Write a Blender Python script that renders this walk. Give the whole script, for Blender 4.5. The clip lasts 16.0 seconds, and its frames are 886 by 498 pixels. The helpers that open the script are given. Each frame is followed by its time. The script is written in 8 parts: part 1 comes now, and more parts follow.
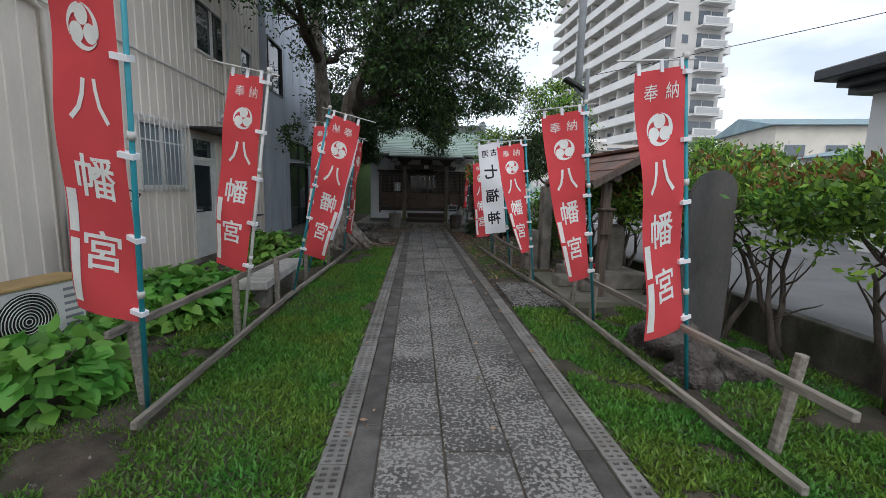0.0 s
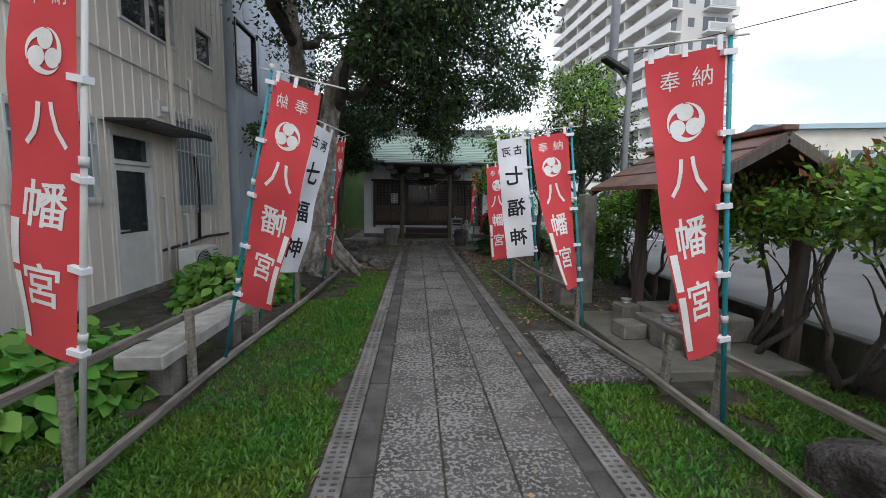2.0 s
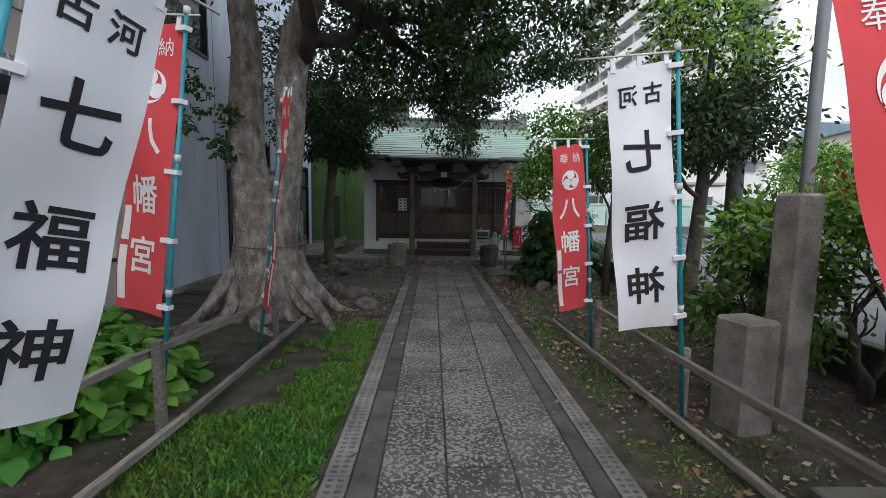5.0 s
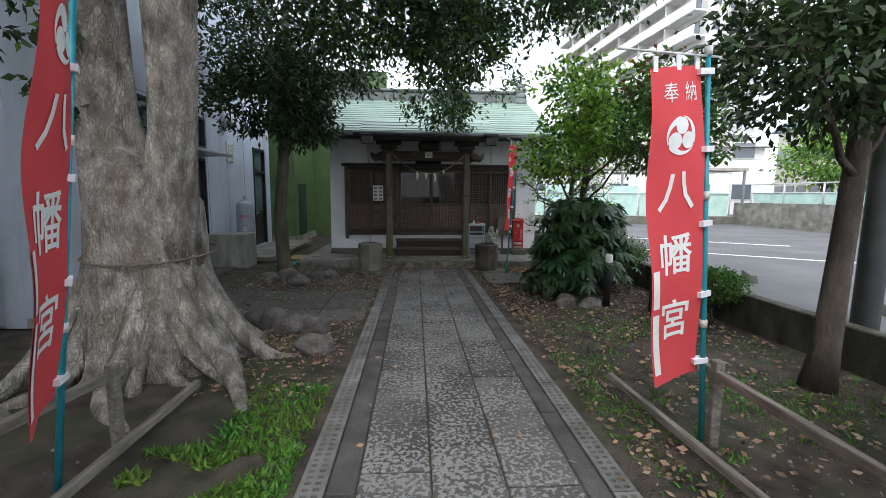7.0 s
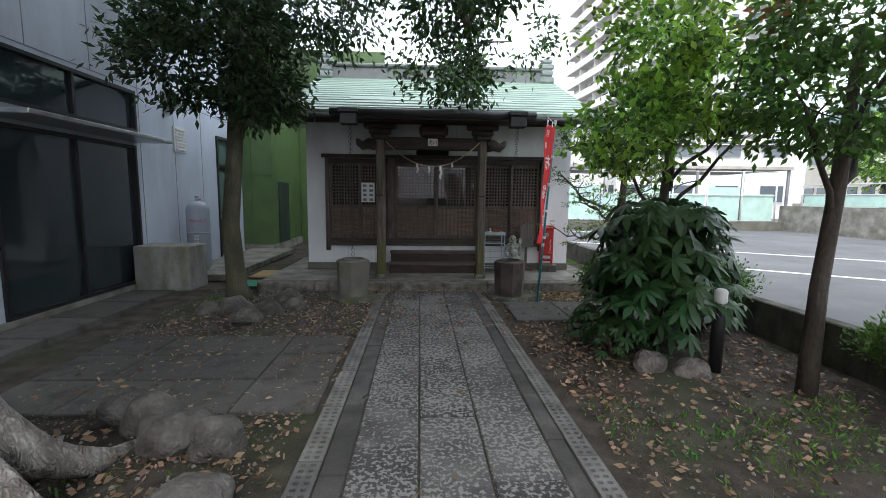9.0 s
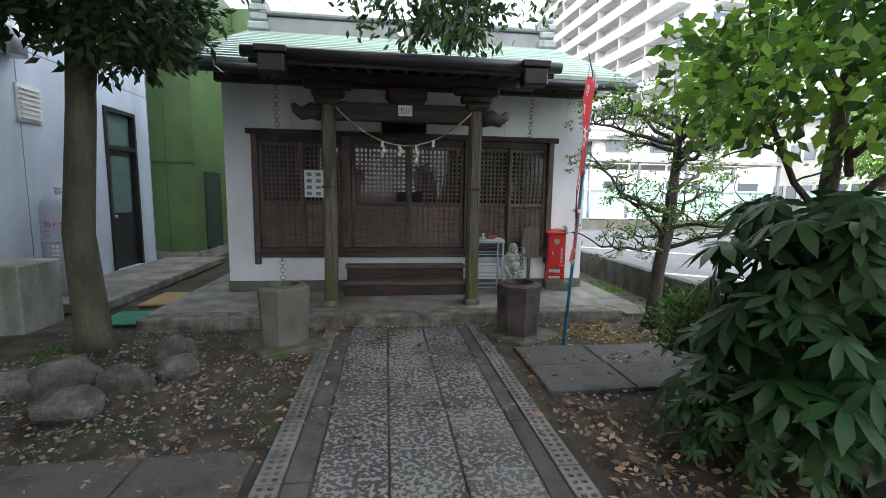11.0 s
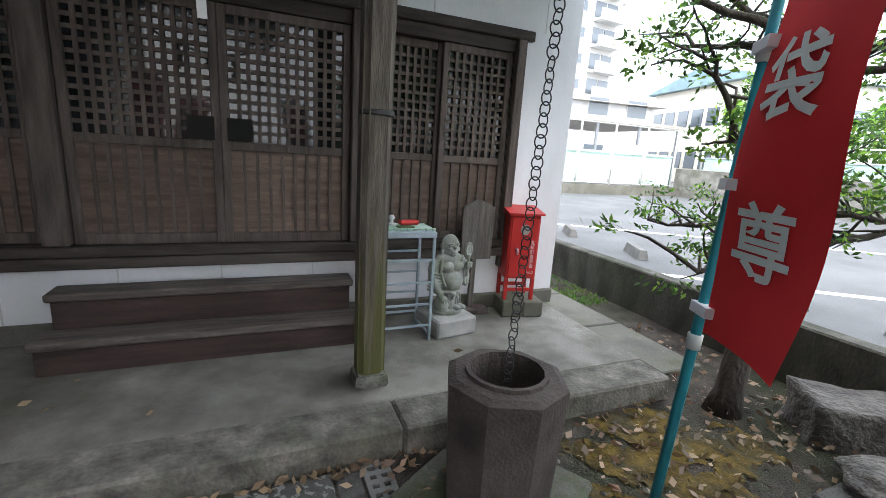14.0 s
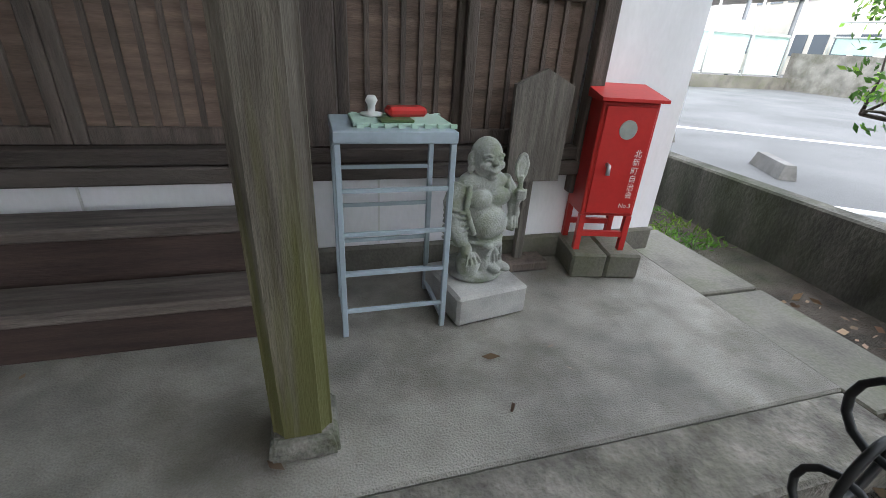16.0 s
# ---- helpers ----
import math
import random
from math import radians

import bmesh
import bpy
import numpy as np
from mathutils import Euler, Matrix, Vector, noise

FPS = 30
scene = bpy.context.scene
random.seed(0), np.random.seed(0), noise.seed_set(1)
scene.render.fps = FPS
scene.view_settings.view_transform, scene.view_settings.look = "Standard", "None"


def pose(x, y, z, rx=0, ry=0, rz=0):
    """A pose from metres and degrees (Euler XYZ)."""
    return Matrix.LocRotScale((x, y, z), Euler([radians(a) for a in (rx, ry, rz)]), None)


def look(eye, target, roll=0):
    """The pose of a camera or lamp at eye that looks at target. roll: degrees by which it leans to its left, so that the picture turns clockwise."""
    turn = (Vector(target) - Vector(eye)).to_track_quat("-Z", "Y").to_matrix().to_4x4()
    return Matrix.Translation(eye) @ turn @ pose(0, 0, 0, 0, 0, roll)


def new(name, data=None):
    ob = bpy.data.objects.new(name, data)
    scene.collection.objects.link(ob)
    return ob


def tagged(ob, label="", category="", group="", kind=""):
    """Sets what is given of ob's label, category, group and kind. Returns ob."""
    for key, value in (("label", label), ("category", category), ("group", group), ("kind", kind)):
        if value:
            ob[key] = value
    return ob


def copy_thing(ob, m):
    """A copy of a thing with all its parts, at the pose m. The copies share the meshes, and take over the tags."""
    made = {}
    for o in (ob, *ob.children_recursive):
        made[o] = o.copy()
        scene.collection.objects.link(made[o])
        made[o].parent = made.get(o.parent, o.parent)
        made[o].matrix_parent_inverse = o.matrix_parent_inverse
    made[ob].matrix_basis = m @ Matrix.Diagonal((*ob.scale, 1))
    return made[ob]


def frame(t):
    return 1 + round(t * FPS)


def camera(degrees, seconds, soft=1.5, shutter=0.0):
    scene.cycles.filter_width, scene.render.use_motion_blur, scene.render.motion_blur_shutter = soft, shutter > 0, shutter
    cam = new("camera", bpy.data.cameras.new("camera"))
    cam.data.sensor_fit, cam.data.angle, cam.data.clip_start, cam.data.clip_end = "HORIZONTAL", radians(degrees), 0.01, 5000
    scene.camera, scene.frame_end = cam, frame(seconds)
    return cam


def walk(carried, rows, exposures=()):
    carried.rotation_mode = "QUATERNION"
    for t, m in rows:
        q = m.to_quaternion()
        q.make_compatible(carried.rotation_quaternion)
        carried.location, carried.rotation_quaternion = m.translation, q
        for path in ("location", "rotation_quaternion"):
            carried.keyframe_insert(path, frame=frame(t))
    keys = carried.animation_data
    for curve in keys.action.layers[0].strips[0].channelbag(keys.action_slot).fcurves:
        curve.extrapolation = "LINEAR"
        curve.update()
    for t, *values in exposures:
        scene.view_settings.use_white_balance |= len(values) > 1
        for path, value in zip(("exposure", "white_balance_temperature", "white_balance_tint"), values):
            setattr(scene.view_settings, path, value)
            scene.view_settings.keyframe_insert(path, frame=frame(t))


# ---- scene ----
cam = camera(91.4, 16.0, soft=0.8)
METRES, EYE, TILT, LEAN, TURN = 16.0, 1.55, 0.0, 0.0, -3.7
ROWS = [
    (0.0, 0.0, 0.0, 0.0, 0.2, -8.27, -1.38),
    (0.5, -0.0006, 0.0295, 0.0008, 1.16, -6.78, -1.86),
    (1.0, -0.005, 0.0609, -0.0002, 0.95, -6.55, -1.44),
    (1.5, -0.0058, 0.0936, -0.0007, 0.49, -6.06, -0.84),
    (2.0, -0.0073, 0.1298, -0.0023, 0.16, -6.72, -0.81),
    (2.5, -0.0083, 0.1649, -0.0023, -0.67, -6.7, -0.07),
    (3.0, -0.0106, 0.2014, -0.0018, -1.2, -5.49, -0.16),
    (3.5, -0.014, 0.235, -0.0041, -1.47, -5.78, -0.57),
    (4.0, -0.0137, 0.2721, -0.0045, -0.58, -6.37, -1.32),
    (4.5, -0.0164, 0.3055, -0.004, 0.8, -5.52, -0.1),
    (5.0, -0.017, 0.3399, -0.0041, 2.34, -5.83, -0.94),
    (7.5, -0.0261, 0.5068, -0.0077, -0.15, -7.09, -0.45),
    (8.0, -0.0262, 0.5396, -0.0079, 1.42, -6.5, -0.08),
    (10.5, -0.034, 0.7047, -0.011, -2.03, -7.3, -1.5),
    (11.0, -0.0376, 0.7346, -0.0115, -3.73, -7.13, -0.94),
    (11.5, -0.0369, 0.7687, -0.0123, -5.24, -7.81, -1.96),
    (12.0, -0.038, 0.7999, -0.0131, -8.52, -8.69, -1.73),
    (12.5, -0.0339, 0.8317, -0.0136, -11.56, -9.74, -2.94),
    (13.0, -0.0317, 0.8615, -0.0143, -14.67, -10.51, -3.01),
    (13.5, -0.0243, 0.8877, -0.0152, -17.2, -10.85, -3.62),
    (14.0, -0.0176, 0.9145, -0.0169, -18.49, -12.55, -3.66),
    (14.5, -0.012, 0.9356, -0.0172, -19.79, -14.22, -3.59),
    (15.0, -0.0021, 0.9574, -0.019, -18.46, -18.56, -3.78),
    (15.5, 0.0044, 0.975, -0.0235, -16.09, -22.81, -4.16),
    (16.0, 0.0121, 0.9874, -0.0307, -12.0, -25.98, -3.33),
]
walk(cam, [(t, pose(0, 0, EYE, TILT, LEAN, TURN) @ pose(METRES * x, METRES * y, METRES * z, 90 + pitch, roll, yaw)) for t, x, y, z, yaw, pitch, roll in ROWS],
     [(t, e, 6200, 10) for t, e in ((0, -0.28), (2.5, -0.05), (5, 0.05), (7.5, 0.7), (8, 0.7), (10.5, 1.25), (12, 1.4), (13.5, 1.62), (15, 1.65), (16, 1.58))])

# world, sun and sky
world = bpy.data.worlds.new("world")
scene.world = world
world.use_nodes = True
_wt = world.node_tree
sky = _wt.nodes.new("ShaderNodeTexSky")
sky.sky_type = "NISHITA"
sky.sun_disc = False
SUN_EL, SUN_AZ = 46.0, 196.0
sky.sun_elevation, sky.sun_rotation = radians(SUN_EL), radians(SUN_AZ)
sky.air_density, sky.dust_density, sky.ozone_density = 1.2, 3.0, 1.2
SKY_STRENGTH = 0.15
# high thin cloud over the blue
_tc = _wt.nodes.new("ShaderNodeTexCoord")
_mp = _wt.nodes.new("ShaderNodeMapping")
_mp.inputs["Scale"].default_value = (1.2, 1.2, 3.2)
_wt.links.new(_tc.outputs["Generated"], _mp.inputs["Vector"])
_cn = _wt.nodes.new("ShaderNodeTexNoise")
_cn.inputs["Scale"].default_value = 1.6
_cn.inputs["Detail"].default_value = 6
_wt.links.new(_mp.outputs["Vector"], _cn.inputs["Vector"])
_cr = _wt.nodes.new("ShaderNodeValToRGB")
_cr.color_ramp.elements[0].color = (0.42, 0.42, 0.42, 1)
_cr.color_ramp.elements[0].position, _cr.color_ramp.elements[1].position = 0.38, 0.60
_wt.links.new(_cn.outputs["Fac"], _cr.inputs["Fac"])
_mx = _wt.nodes.new("ShaderNodeMixRGB")
_mx.inputs["Color2"].default_value = (11.0, 11.4, 12.0, 1)
_wt.links.new(_cr.outputs["Color"], _mx.inputs["Fac"])
_wt.links.new(sky.outputs["Color"], _mx.inputs["Color1"])
_bg = _wt.nodes["Background"]
_wt.links.new(_mx.outputs["Color"], _bg.inputs["Color"])
_bg.inputs["Strength"].default_value = SKY_STRENGTH
sun = new("sun", bpy.data.lights.new("sun", "SUN"))
sun.data.energy, sun.data.angle, sun.data.color = 1.0, radians(26), (1.0, 0.97, 0.93)
_d = Vector((math.sin(radians(SUN_AZ)) * math.cos(radians(SUN_EL)), math.cos(radians(SUN_AZ)) * math.cos(radians(SUN_EL)), math.sin(radians(SUN_EL))))
sun.matrix_world = look(_d * 50, (0, 0, 0))

# ---------------------------------------------------------------- materials
def _ramp(nt, stops):
    r = nt.nodes.new("ShaderNodeValToRGB")
    e = r.color_ramp.elements
    while len(e) < len(stops):
        e.new(0.5)
    for el, (p, c) in zip(e, stops):
        el.position, el.color = p, (*c, 1)
    return r


def mat(name, base, rough=0.7, var=0.18, scale=9.0, fine=70.0, bump=0.25, metal=0.0, stain=None, stain_scale=1.3, stain_amt=0.5, stretch=(1, 1, 1), rnd=0.0, spec=0.4, island=False, bump_dist=0.01):
    """A surface with variation at two scales, fine relief and optional stains."""
    m = bpy.data.materials.new(name)
    m.use_nodes = True
    nt = m.node_tree
    b = nt.nodes["Principled BSDF"]
    b.inputs["Roughness"].default_value, b.inputs["Metallic"].default_value = rough, metal
    b.inputs["Specular IOR Level"].default_value = spec
    geo = nt.nodes.new("ShaderNodeNewGeometry")
    mp = nt.nodes.new("ShaderNodeMapping")
    mp.inputs["Scale"].default_value = stretch
    nt.links.new(geo.outputs["Position"], mp.inputs["Vector"])
    n1 = nt.nodes.new("ShaderNodeTexNoise")
    n1.inputs["Scale"].default_value, n1.inputs["Detail"].default_value = scale, 5
    n2 = nt.nodes.new("ShaderNodeTexNoise")
    n2.inputs["Scale"].default_value, n2.inputs["Detail"].default_value = fine, 3
    for n in (n1, n2):
        nt.links.new(mp.outputs["Vector"], n.inputs["Vector"])
    lo = tuple(max(0, c * (1 - var * 1.6)) for c in base)
    hi = tuple(min(1, c * (1 + var * 1.6)) for c in base)
    r1 = _ramp(nt, [(0.3, lo), (0.7, hi)])
    nt.links.new(n1.outputs["Fac"], r1.inputs["Fac"])
    mul = nt.nodes.new("ShaderNodeMixRGB")
    mul.blend_type = "MULTIPLY"
    mul.inputs["Fac"].default_value = min(1.0, var * 3)
    r2 = _ramp(nt, [(0.25, (0.72,) * 3), (0.7, (1.12,) * 3)])
    nt.links.new(n2.outputs["Fac"], r2.inputs["Fac"])
    nt.links.new(r1.outputs["Color"], mul.inputs["Color1"])
    nt.links.new(r2.outputs["Color"], mul.inputs["Color2"])
    out = mul.outputs["Color"]
    if stain:
        n3 = nt.nodes.new("ShaderNodeTexNoise")
        n3.inputs["Scale"].default_value, n3.inputs["Detail"].default_value = stain_scale, 7
        n3.inputs["Roughness"].default_value = 0.65
        nt.links.new(mp.outputs["Vector"], n3.inputs["Vector"])
        r3 = _ramp(nt, [(0.47, (0, 0, 0)), (0.66, (stain_amt,) * 3)])
        nt.links.new(n3.outputs["Fac"], r3.inputs["Fac"])
        mx = nt.nodes.new("ShaderNodeMixRGB")
        mx.inputs["Color2"].default_value = (*stain, 1)
        nt.links.new(r3.outputs["Color"], mx.inputs["Fac"])
        nt.links.new(out, mx.inputs["Color1"])
        out = mx.outputs["Color"]
    if rnd:
        src = geo.outputs["Random Per Island"] if island else nt.nodes.new("ShaderNodeObjectInfo").outputs["Random"]
        rr = nt.nodes.new("ShaderNodeMapRange")
        rr.inputs["To Min"].default_value, rr.inputs["To Max"].default_value = 1 - rnd, 1 + rnd
        nt.links.new(src, rr.inputs["Value"])
        hs = nt.nodes.new("ShaderNodeHueSaturation")
        nt.links.new(rr.outputs["Result"], hs.inputs["Value"])
        nt.links.new(out, hs.inputs["Color"])
        out = hs.outputs["Color"]
    nt.links.new(out, b.inputs["Base Color"])
    if bump:
        bp = nt.nodes.new("ShaderNodeBump")
        bp.inputs["Strength"].default_value, bp.inputs["Distance"].default_value = bump, bump_dist
        nt.links.new(n2.outputs["Fac"], bp.inputs["Height"])
        nt.links.new(bp.outputs["Normal"], b.inputs["Normal"])
    return m


def glass_mat(name, tint, rough=0.03):
    m = bpy.data.materials.new(name)
    m.use_nodes = True
    b = m.node_tree.nodes["Principled BSDF"]
    b.inputs["Base Color"].default_value = (*tint, 1)
    b.inputs["Roughness"].default_value = rough
    b.inputs["Specular IOR Level"].default_value = 0.8
    b.inputs["Transmission Weight"].default_value = 0.0
    return m


def leaf_mat(name, base, hue=0.02, val=0.35, rough=0.45, back=0.35):
    """Leaf: each leaf its own tint, light passing through."""
    m = bpy.data.materials.new(name)
    m.use_nodes = True
    nt = m.node_tree
    b = nt.nodes["Principled BSDF"]
    b.inputs["Roughness"].default_value = rough
    b.inputs["Specular IOR Level"].default_value = 0.35
    geo = nt.nodes.new("ShaderNodeNewGeometry")
    hs = nt.nodes.new("ShaderNodeHueSaturation")
    hs.inputs["Color"].default_value = (*base, 1)
    mr = nt.nodes.new("ShaderNodeMapRange")
    mr.inputs["To Min"].default_value, mr.inputs["To Max"].default_value = 1 - val, 1 + val
    nt.links.new(geo.outputs["Random Per Island"], mr.inputs["Value"])
    nt.links.new(mr.outputs["Result"], hs.inputs["Value"])
    n = nt.nodes.new("ShaderNodeTexNoise")
    n.inputs["Scale"].default_value = 1.7
    nt.links.new(geo.outputs["Position"], n.inputs["Vector"])
    mh = nt.nodes.new("ShaderNodeMapRange")
    mh.inputs["From Min"].default_value, mh.inputs["From Max"].default_value = 0.3, 0.7
    mh.inputs["To Min"].default_value, mh.inputs["To Max"].default_value = 0.5 - hue, 0.5 + hue
    nt.links.new(n.outputs["Fac"], mh.inputs["Value"])
    nt.links.new(mh.outputs["Result"], hs.inputs["Hue"])
    nt.links.new(hs.outputs["Color"], b.inputs["Base Color"])
    tr = nt.nodes.new("ShaderNodeBsdfTranslucent")
    nt.links.new(hs.outputs["Color"], tr.inputs["Color"])
    mix = nt.nodes.new("ShaderNodeMixShader")
    mix.inputs["Fac"].default_value = back
    nt.links.new(b.outputs["BSDF"], mix.inputs[1])
    nt.links.new(tr.outputs["BSDF"], mix.inputs[2])
    nt.links.new(mix.outputs["Shader"], nt.nodes["Material Output"].inputs["Surface"])
    return m


M = {}
M["soil"] = mat("soil", (0.095, 0.078, 0.062), 0.95, 0.33, 5.0, 110, 1.0, stain=(0.05, 0.075, 0.025), stain_scale=1.1, stain_amt=0.7, bump_dist=0.03)
M["slab"] = mat("speckled_granite", (0.115, 0.108, 0.098), 0.85, 0.3, 5, 90, 0.8, stain=(0.055, 0.052, 0.045), stain_scale=5, stain_amt=0.8, rnd=0.2, bump_dist=0.012)
M["strip"] = mat("border_stone", (0.085, 0.08, 0.075), 0.85, 0.25, 5, 80, 0.4, stain=(0.05, 0.05, 0.04), rnd=0.2)
M["gutter"] = mat("gutter_concrete", (0.175, 0.17, 0.16), 0.85, 0.2, 6, 90, 0.3, stain=(0.10, 0.09, 0.07), rnd=0.15)
M["concrete"] = mat("concrete", (0.25, 0.235, 0.205), 0.7, 0.25, 4, 190, 0.7, stain=(0.115, 0.105, 0.075), stain_scale=1.7, stain_amt=0.85)
M["mossy_concrete"] = mat("mossy_concrete", (0.17, 0.16, 0.135), 0.9, 0.2, 4, 70, 0.35, stain=(0.06, 0.07, 0.03), stain_scale=2, stain_amt=0.8)
M["wall_dark"] = mat("dark_mossy_wall", (0.085, 0.08, 0.065), 0.95, 0.35, 5, 60, 0.7, stain=(0.035, 0.04, 0.02), stain_scale=2.2, stain_amt=0.95, stretch=(1, 1, .5))
M["granite"] = mat("granite", (0.42, 0.41, 0.385), 0.8, 0.15, 8, 160, 0.35, stain=(0.2, 0.19, 0.17))
M["old_stone"] = mat("old_stone", (0.21, 0.195, 0.175), 0.9, 0.25, 5, 70, 0.6, stain=(0.09, 0.09, 0.06), stain_scale=3, bump_dist=0.02)
M["dark_stone"] = mat("dark_stone", (0.06, 0.06, 0.06), 0.7, 0.25, 3, 50, 0.4, stain=(0.11, 0.10, 0.09), stretch=(1, 1, .35))
M["rock"] = mat("rock", (0.135, 0.122, 0.11), 0.95, 0.3, 7, 34, 1.0, stain=(0.08, 0.078, 0.068), stain_scale=3, stain_amt=0.7, bump_dist=0.03, rnd=0.2)
M["dark_rock"] = mat("dark_rock", (0.085, 0.072, 0.066), 0.95, 0.35, 7, 34, 1.0, stain=(0.17, 0.16, 0.15), stain_scale=4, stain_amt=0.5, bump_dist=0.05)
M["beige"] = mat("beige_siding", (0.70, 0.64, 0.565), 0.6, 0.06, 2, 40, 0.05, stain=(0.51, 0.465, 0.41), stain_scale=0.8, stretch=(1, 1, .3))
M["bluegrey"] = mat("bluegrey_panel", (0.50, 0.55, 0.62), 0.55, 0.05, 2, 40, 0.05, stain=(0.30, 0.33, 0.37), stretch=(1, 1, .3))
M["green_metal"] = mat("green_metal", (0.075, 0.125, 0.043), 0.45, 0.1, 2, 50, 0.05)
M["plaster"] = mat("white_plaster", (0.78, 0.78, 0.80), 0.7, 0.05, 3, 60, 0.06, stain=(0.6, 0.59, 0.58), stretch=(1, 1, .4), stain_amt=0.35)
M["wood_dark"] = mat("dark_wood", (0.10, 0.077, 0.064), 0.7, 0.3, 6, 60, 0.4, stain=(0.12, 0.10, 0.085), stretch=(5, 5, .6), rnd=0.15)
M["wood_beam"] = mat("dark_beam", (0.055, 0.043, 0.036), 0.75, 0.3, 6, 60, 0.4, stain=(0.10, 0.085, 0.075), stretch=(.6, 5, 5), rnd=0.1)
M["wood_panel"] = mat("door_panel_wood", (0.155, 0.105, 0.08), 0.65, 0.28, 5, 45, 0.35, stain=(0.08, 0.055, 0.04), stretch=(.7, 6, 6), rnd=0.2)
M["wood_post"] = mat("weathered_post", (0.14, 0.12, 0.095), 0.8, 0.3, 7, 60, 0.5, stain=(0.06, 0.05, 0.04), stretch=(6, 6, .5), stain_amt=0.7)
M["wood_grey"] = mat("grey_rail_wood", (0.24, 0.215, 0.185), 0.85, 0.28, 7, 60, 0.5, stain=(0.12, 0.11, 0.09), stretch=(6, .6, 6), rnd=0.2)
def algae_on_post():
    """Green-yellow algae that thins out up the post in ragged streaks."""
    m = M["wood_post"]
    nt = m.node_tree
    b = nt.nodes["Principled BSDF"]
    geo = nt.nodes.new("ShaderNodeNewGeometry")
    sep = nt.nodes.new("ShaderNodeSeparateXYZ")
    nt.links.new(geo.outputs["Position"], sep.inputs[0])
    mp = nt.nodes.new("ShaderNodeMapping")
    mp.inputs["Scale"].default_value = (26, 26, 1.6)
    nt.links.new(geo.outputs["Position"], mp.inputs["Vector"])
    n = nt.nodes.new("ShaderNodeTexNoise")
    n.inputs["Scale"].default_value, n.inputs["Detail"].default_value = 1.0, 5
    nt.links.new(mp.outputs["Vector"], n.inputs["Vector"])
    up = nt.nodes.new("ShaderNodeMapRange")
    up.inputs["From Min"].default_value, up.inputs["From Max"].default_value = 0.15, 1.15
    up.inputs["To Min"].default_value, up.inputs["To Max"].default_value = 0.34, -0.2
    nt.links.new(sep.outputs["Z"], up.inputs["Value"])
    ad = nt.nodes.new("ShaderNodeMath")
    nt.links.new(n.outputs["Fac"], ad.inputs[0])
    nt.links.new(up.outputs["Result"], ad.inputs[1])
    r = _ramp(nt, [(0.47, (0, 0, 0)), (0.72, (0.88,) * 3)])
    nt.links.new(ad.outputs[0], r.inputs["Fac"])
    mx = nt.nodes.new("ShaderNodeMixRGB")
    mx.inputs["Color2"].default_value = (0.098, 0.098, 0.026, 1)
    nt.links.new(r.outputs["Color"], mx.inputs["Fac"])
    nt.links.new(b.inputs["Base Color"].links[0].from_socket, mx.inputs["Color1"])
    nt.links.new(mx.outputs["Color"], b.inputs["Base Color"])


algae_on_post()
M["post_stone"] = mat("post_stone", (0.17, 0.165, 0.14), 0.95, 0.35, 14, 90, 0.9, stain=(0.075, 0.09, 0.035), stain_scale=6, stain_amt=0.8)
M["wood_greyx"] = mat("grey_step_wood", (0.13, 0.108, 0.094), 0.85, 0.3, 5, 50, 0.5, stain=(0.08, 0.06, 0.05), stretch=(.6, 6, 6))
M["wood_red"] = mat("brown_riser", (0.05, 0.031, 0.026), 0.7, 0.25, 5, 50, 0.3, stretch=(.5, 5, 5))
M["roof_green"] = mat("pale_green_copper", (0.26, 0.35, 0.29), 0.5, 0.1, 3, 50, 0.05, stain=(0.28, 0.36, 0.29), stretch=(.4, 1, 1), rnd=0.06)
M["roof_dark"] = mat("dark_gutter_metal", (0.03, 0.03, 0.032), 0.4, 0.2, 5, 60, 0.05)
M["rust_roof"] = mat("rusted_roof", (0.13, 0.075, 0.06), 0.55, 0.3, 4, 50, 0.2, stain=(0.24, 0.085, 0.04), stain_scale=3, stain_amt=0.9)
M["asphalt"] = mat("asphalt", (0.14, 0.14, 0.14), 0.9, 0.12, 1.2, 120, 0.5, stain=(0.10, 0.10, 0.10), stain_scale=.5)
M["white_paint"] = mat("white_paint", (0.78, 0.78, 0.76), 0.6, 0.06, 6, 80, 0.1)
M["white_metal"] = mat("white_metal", (0.62, 0.62, 0.6), 0.45, 0.06, 5, 60, 0.05, stain=(0.5, 0.48, 0.44))
M["black"] = mat("black_frame", (0.018, 0.018, 0.02), 0.4, 0.1, 5, 50, 0.03)
# Near-black stand-in for unlit rooms and openings; also the plaque's own black.
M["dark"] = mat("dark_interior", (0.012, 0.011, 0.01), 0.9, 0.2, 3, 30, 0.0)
M["red_cloth"] = mat("red_cloth", (0.62, 0.065, 0.075), 0.85, 0.06, 3, 300, 0.12, bump_dist=0.002)
M["red_cloth2"] = mat("deep_red_cloth", (0.74, 0.03, 0.035), 0.8, 0.06, 3, 300, 0.12, bump_dist=0.002)
M["white_cloth"] = mat("white_cloth", (0.78, 0.79, 0.82), 0.85, 0.04, 3, 300, 0.12, bump_dist=0.002)
M["ink"] = mat("black_ink", (0.02, 0.02, 0.025), 0.8, 0.1, 6, 60, 0.0)
M["teal"] = mat("teal_pole", (0.03, 0.27, 0.33), 0.4, 0.08, 9, 50, 0.03)
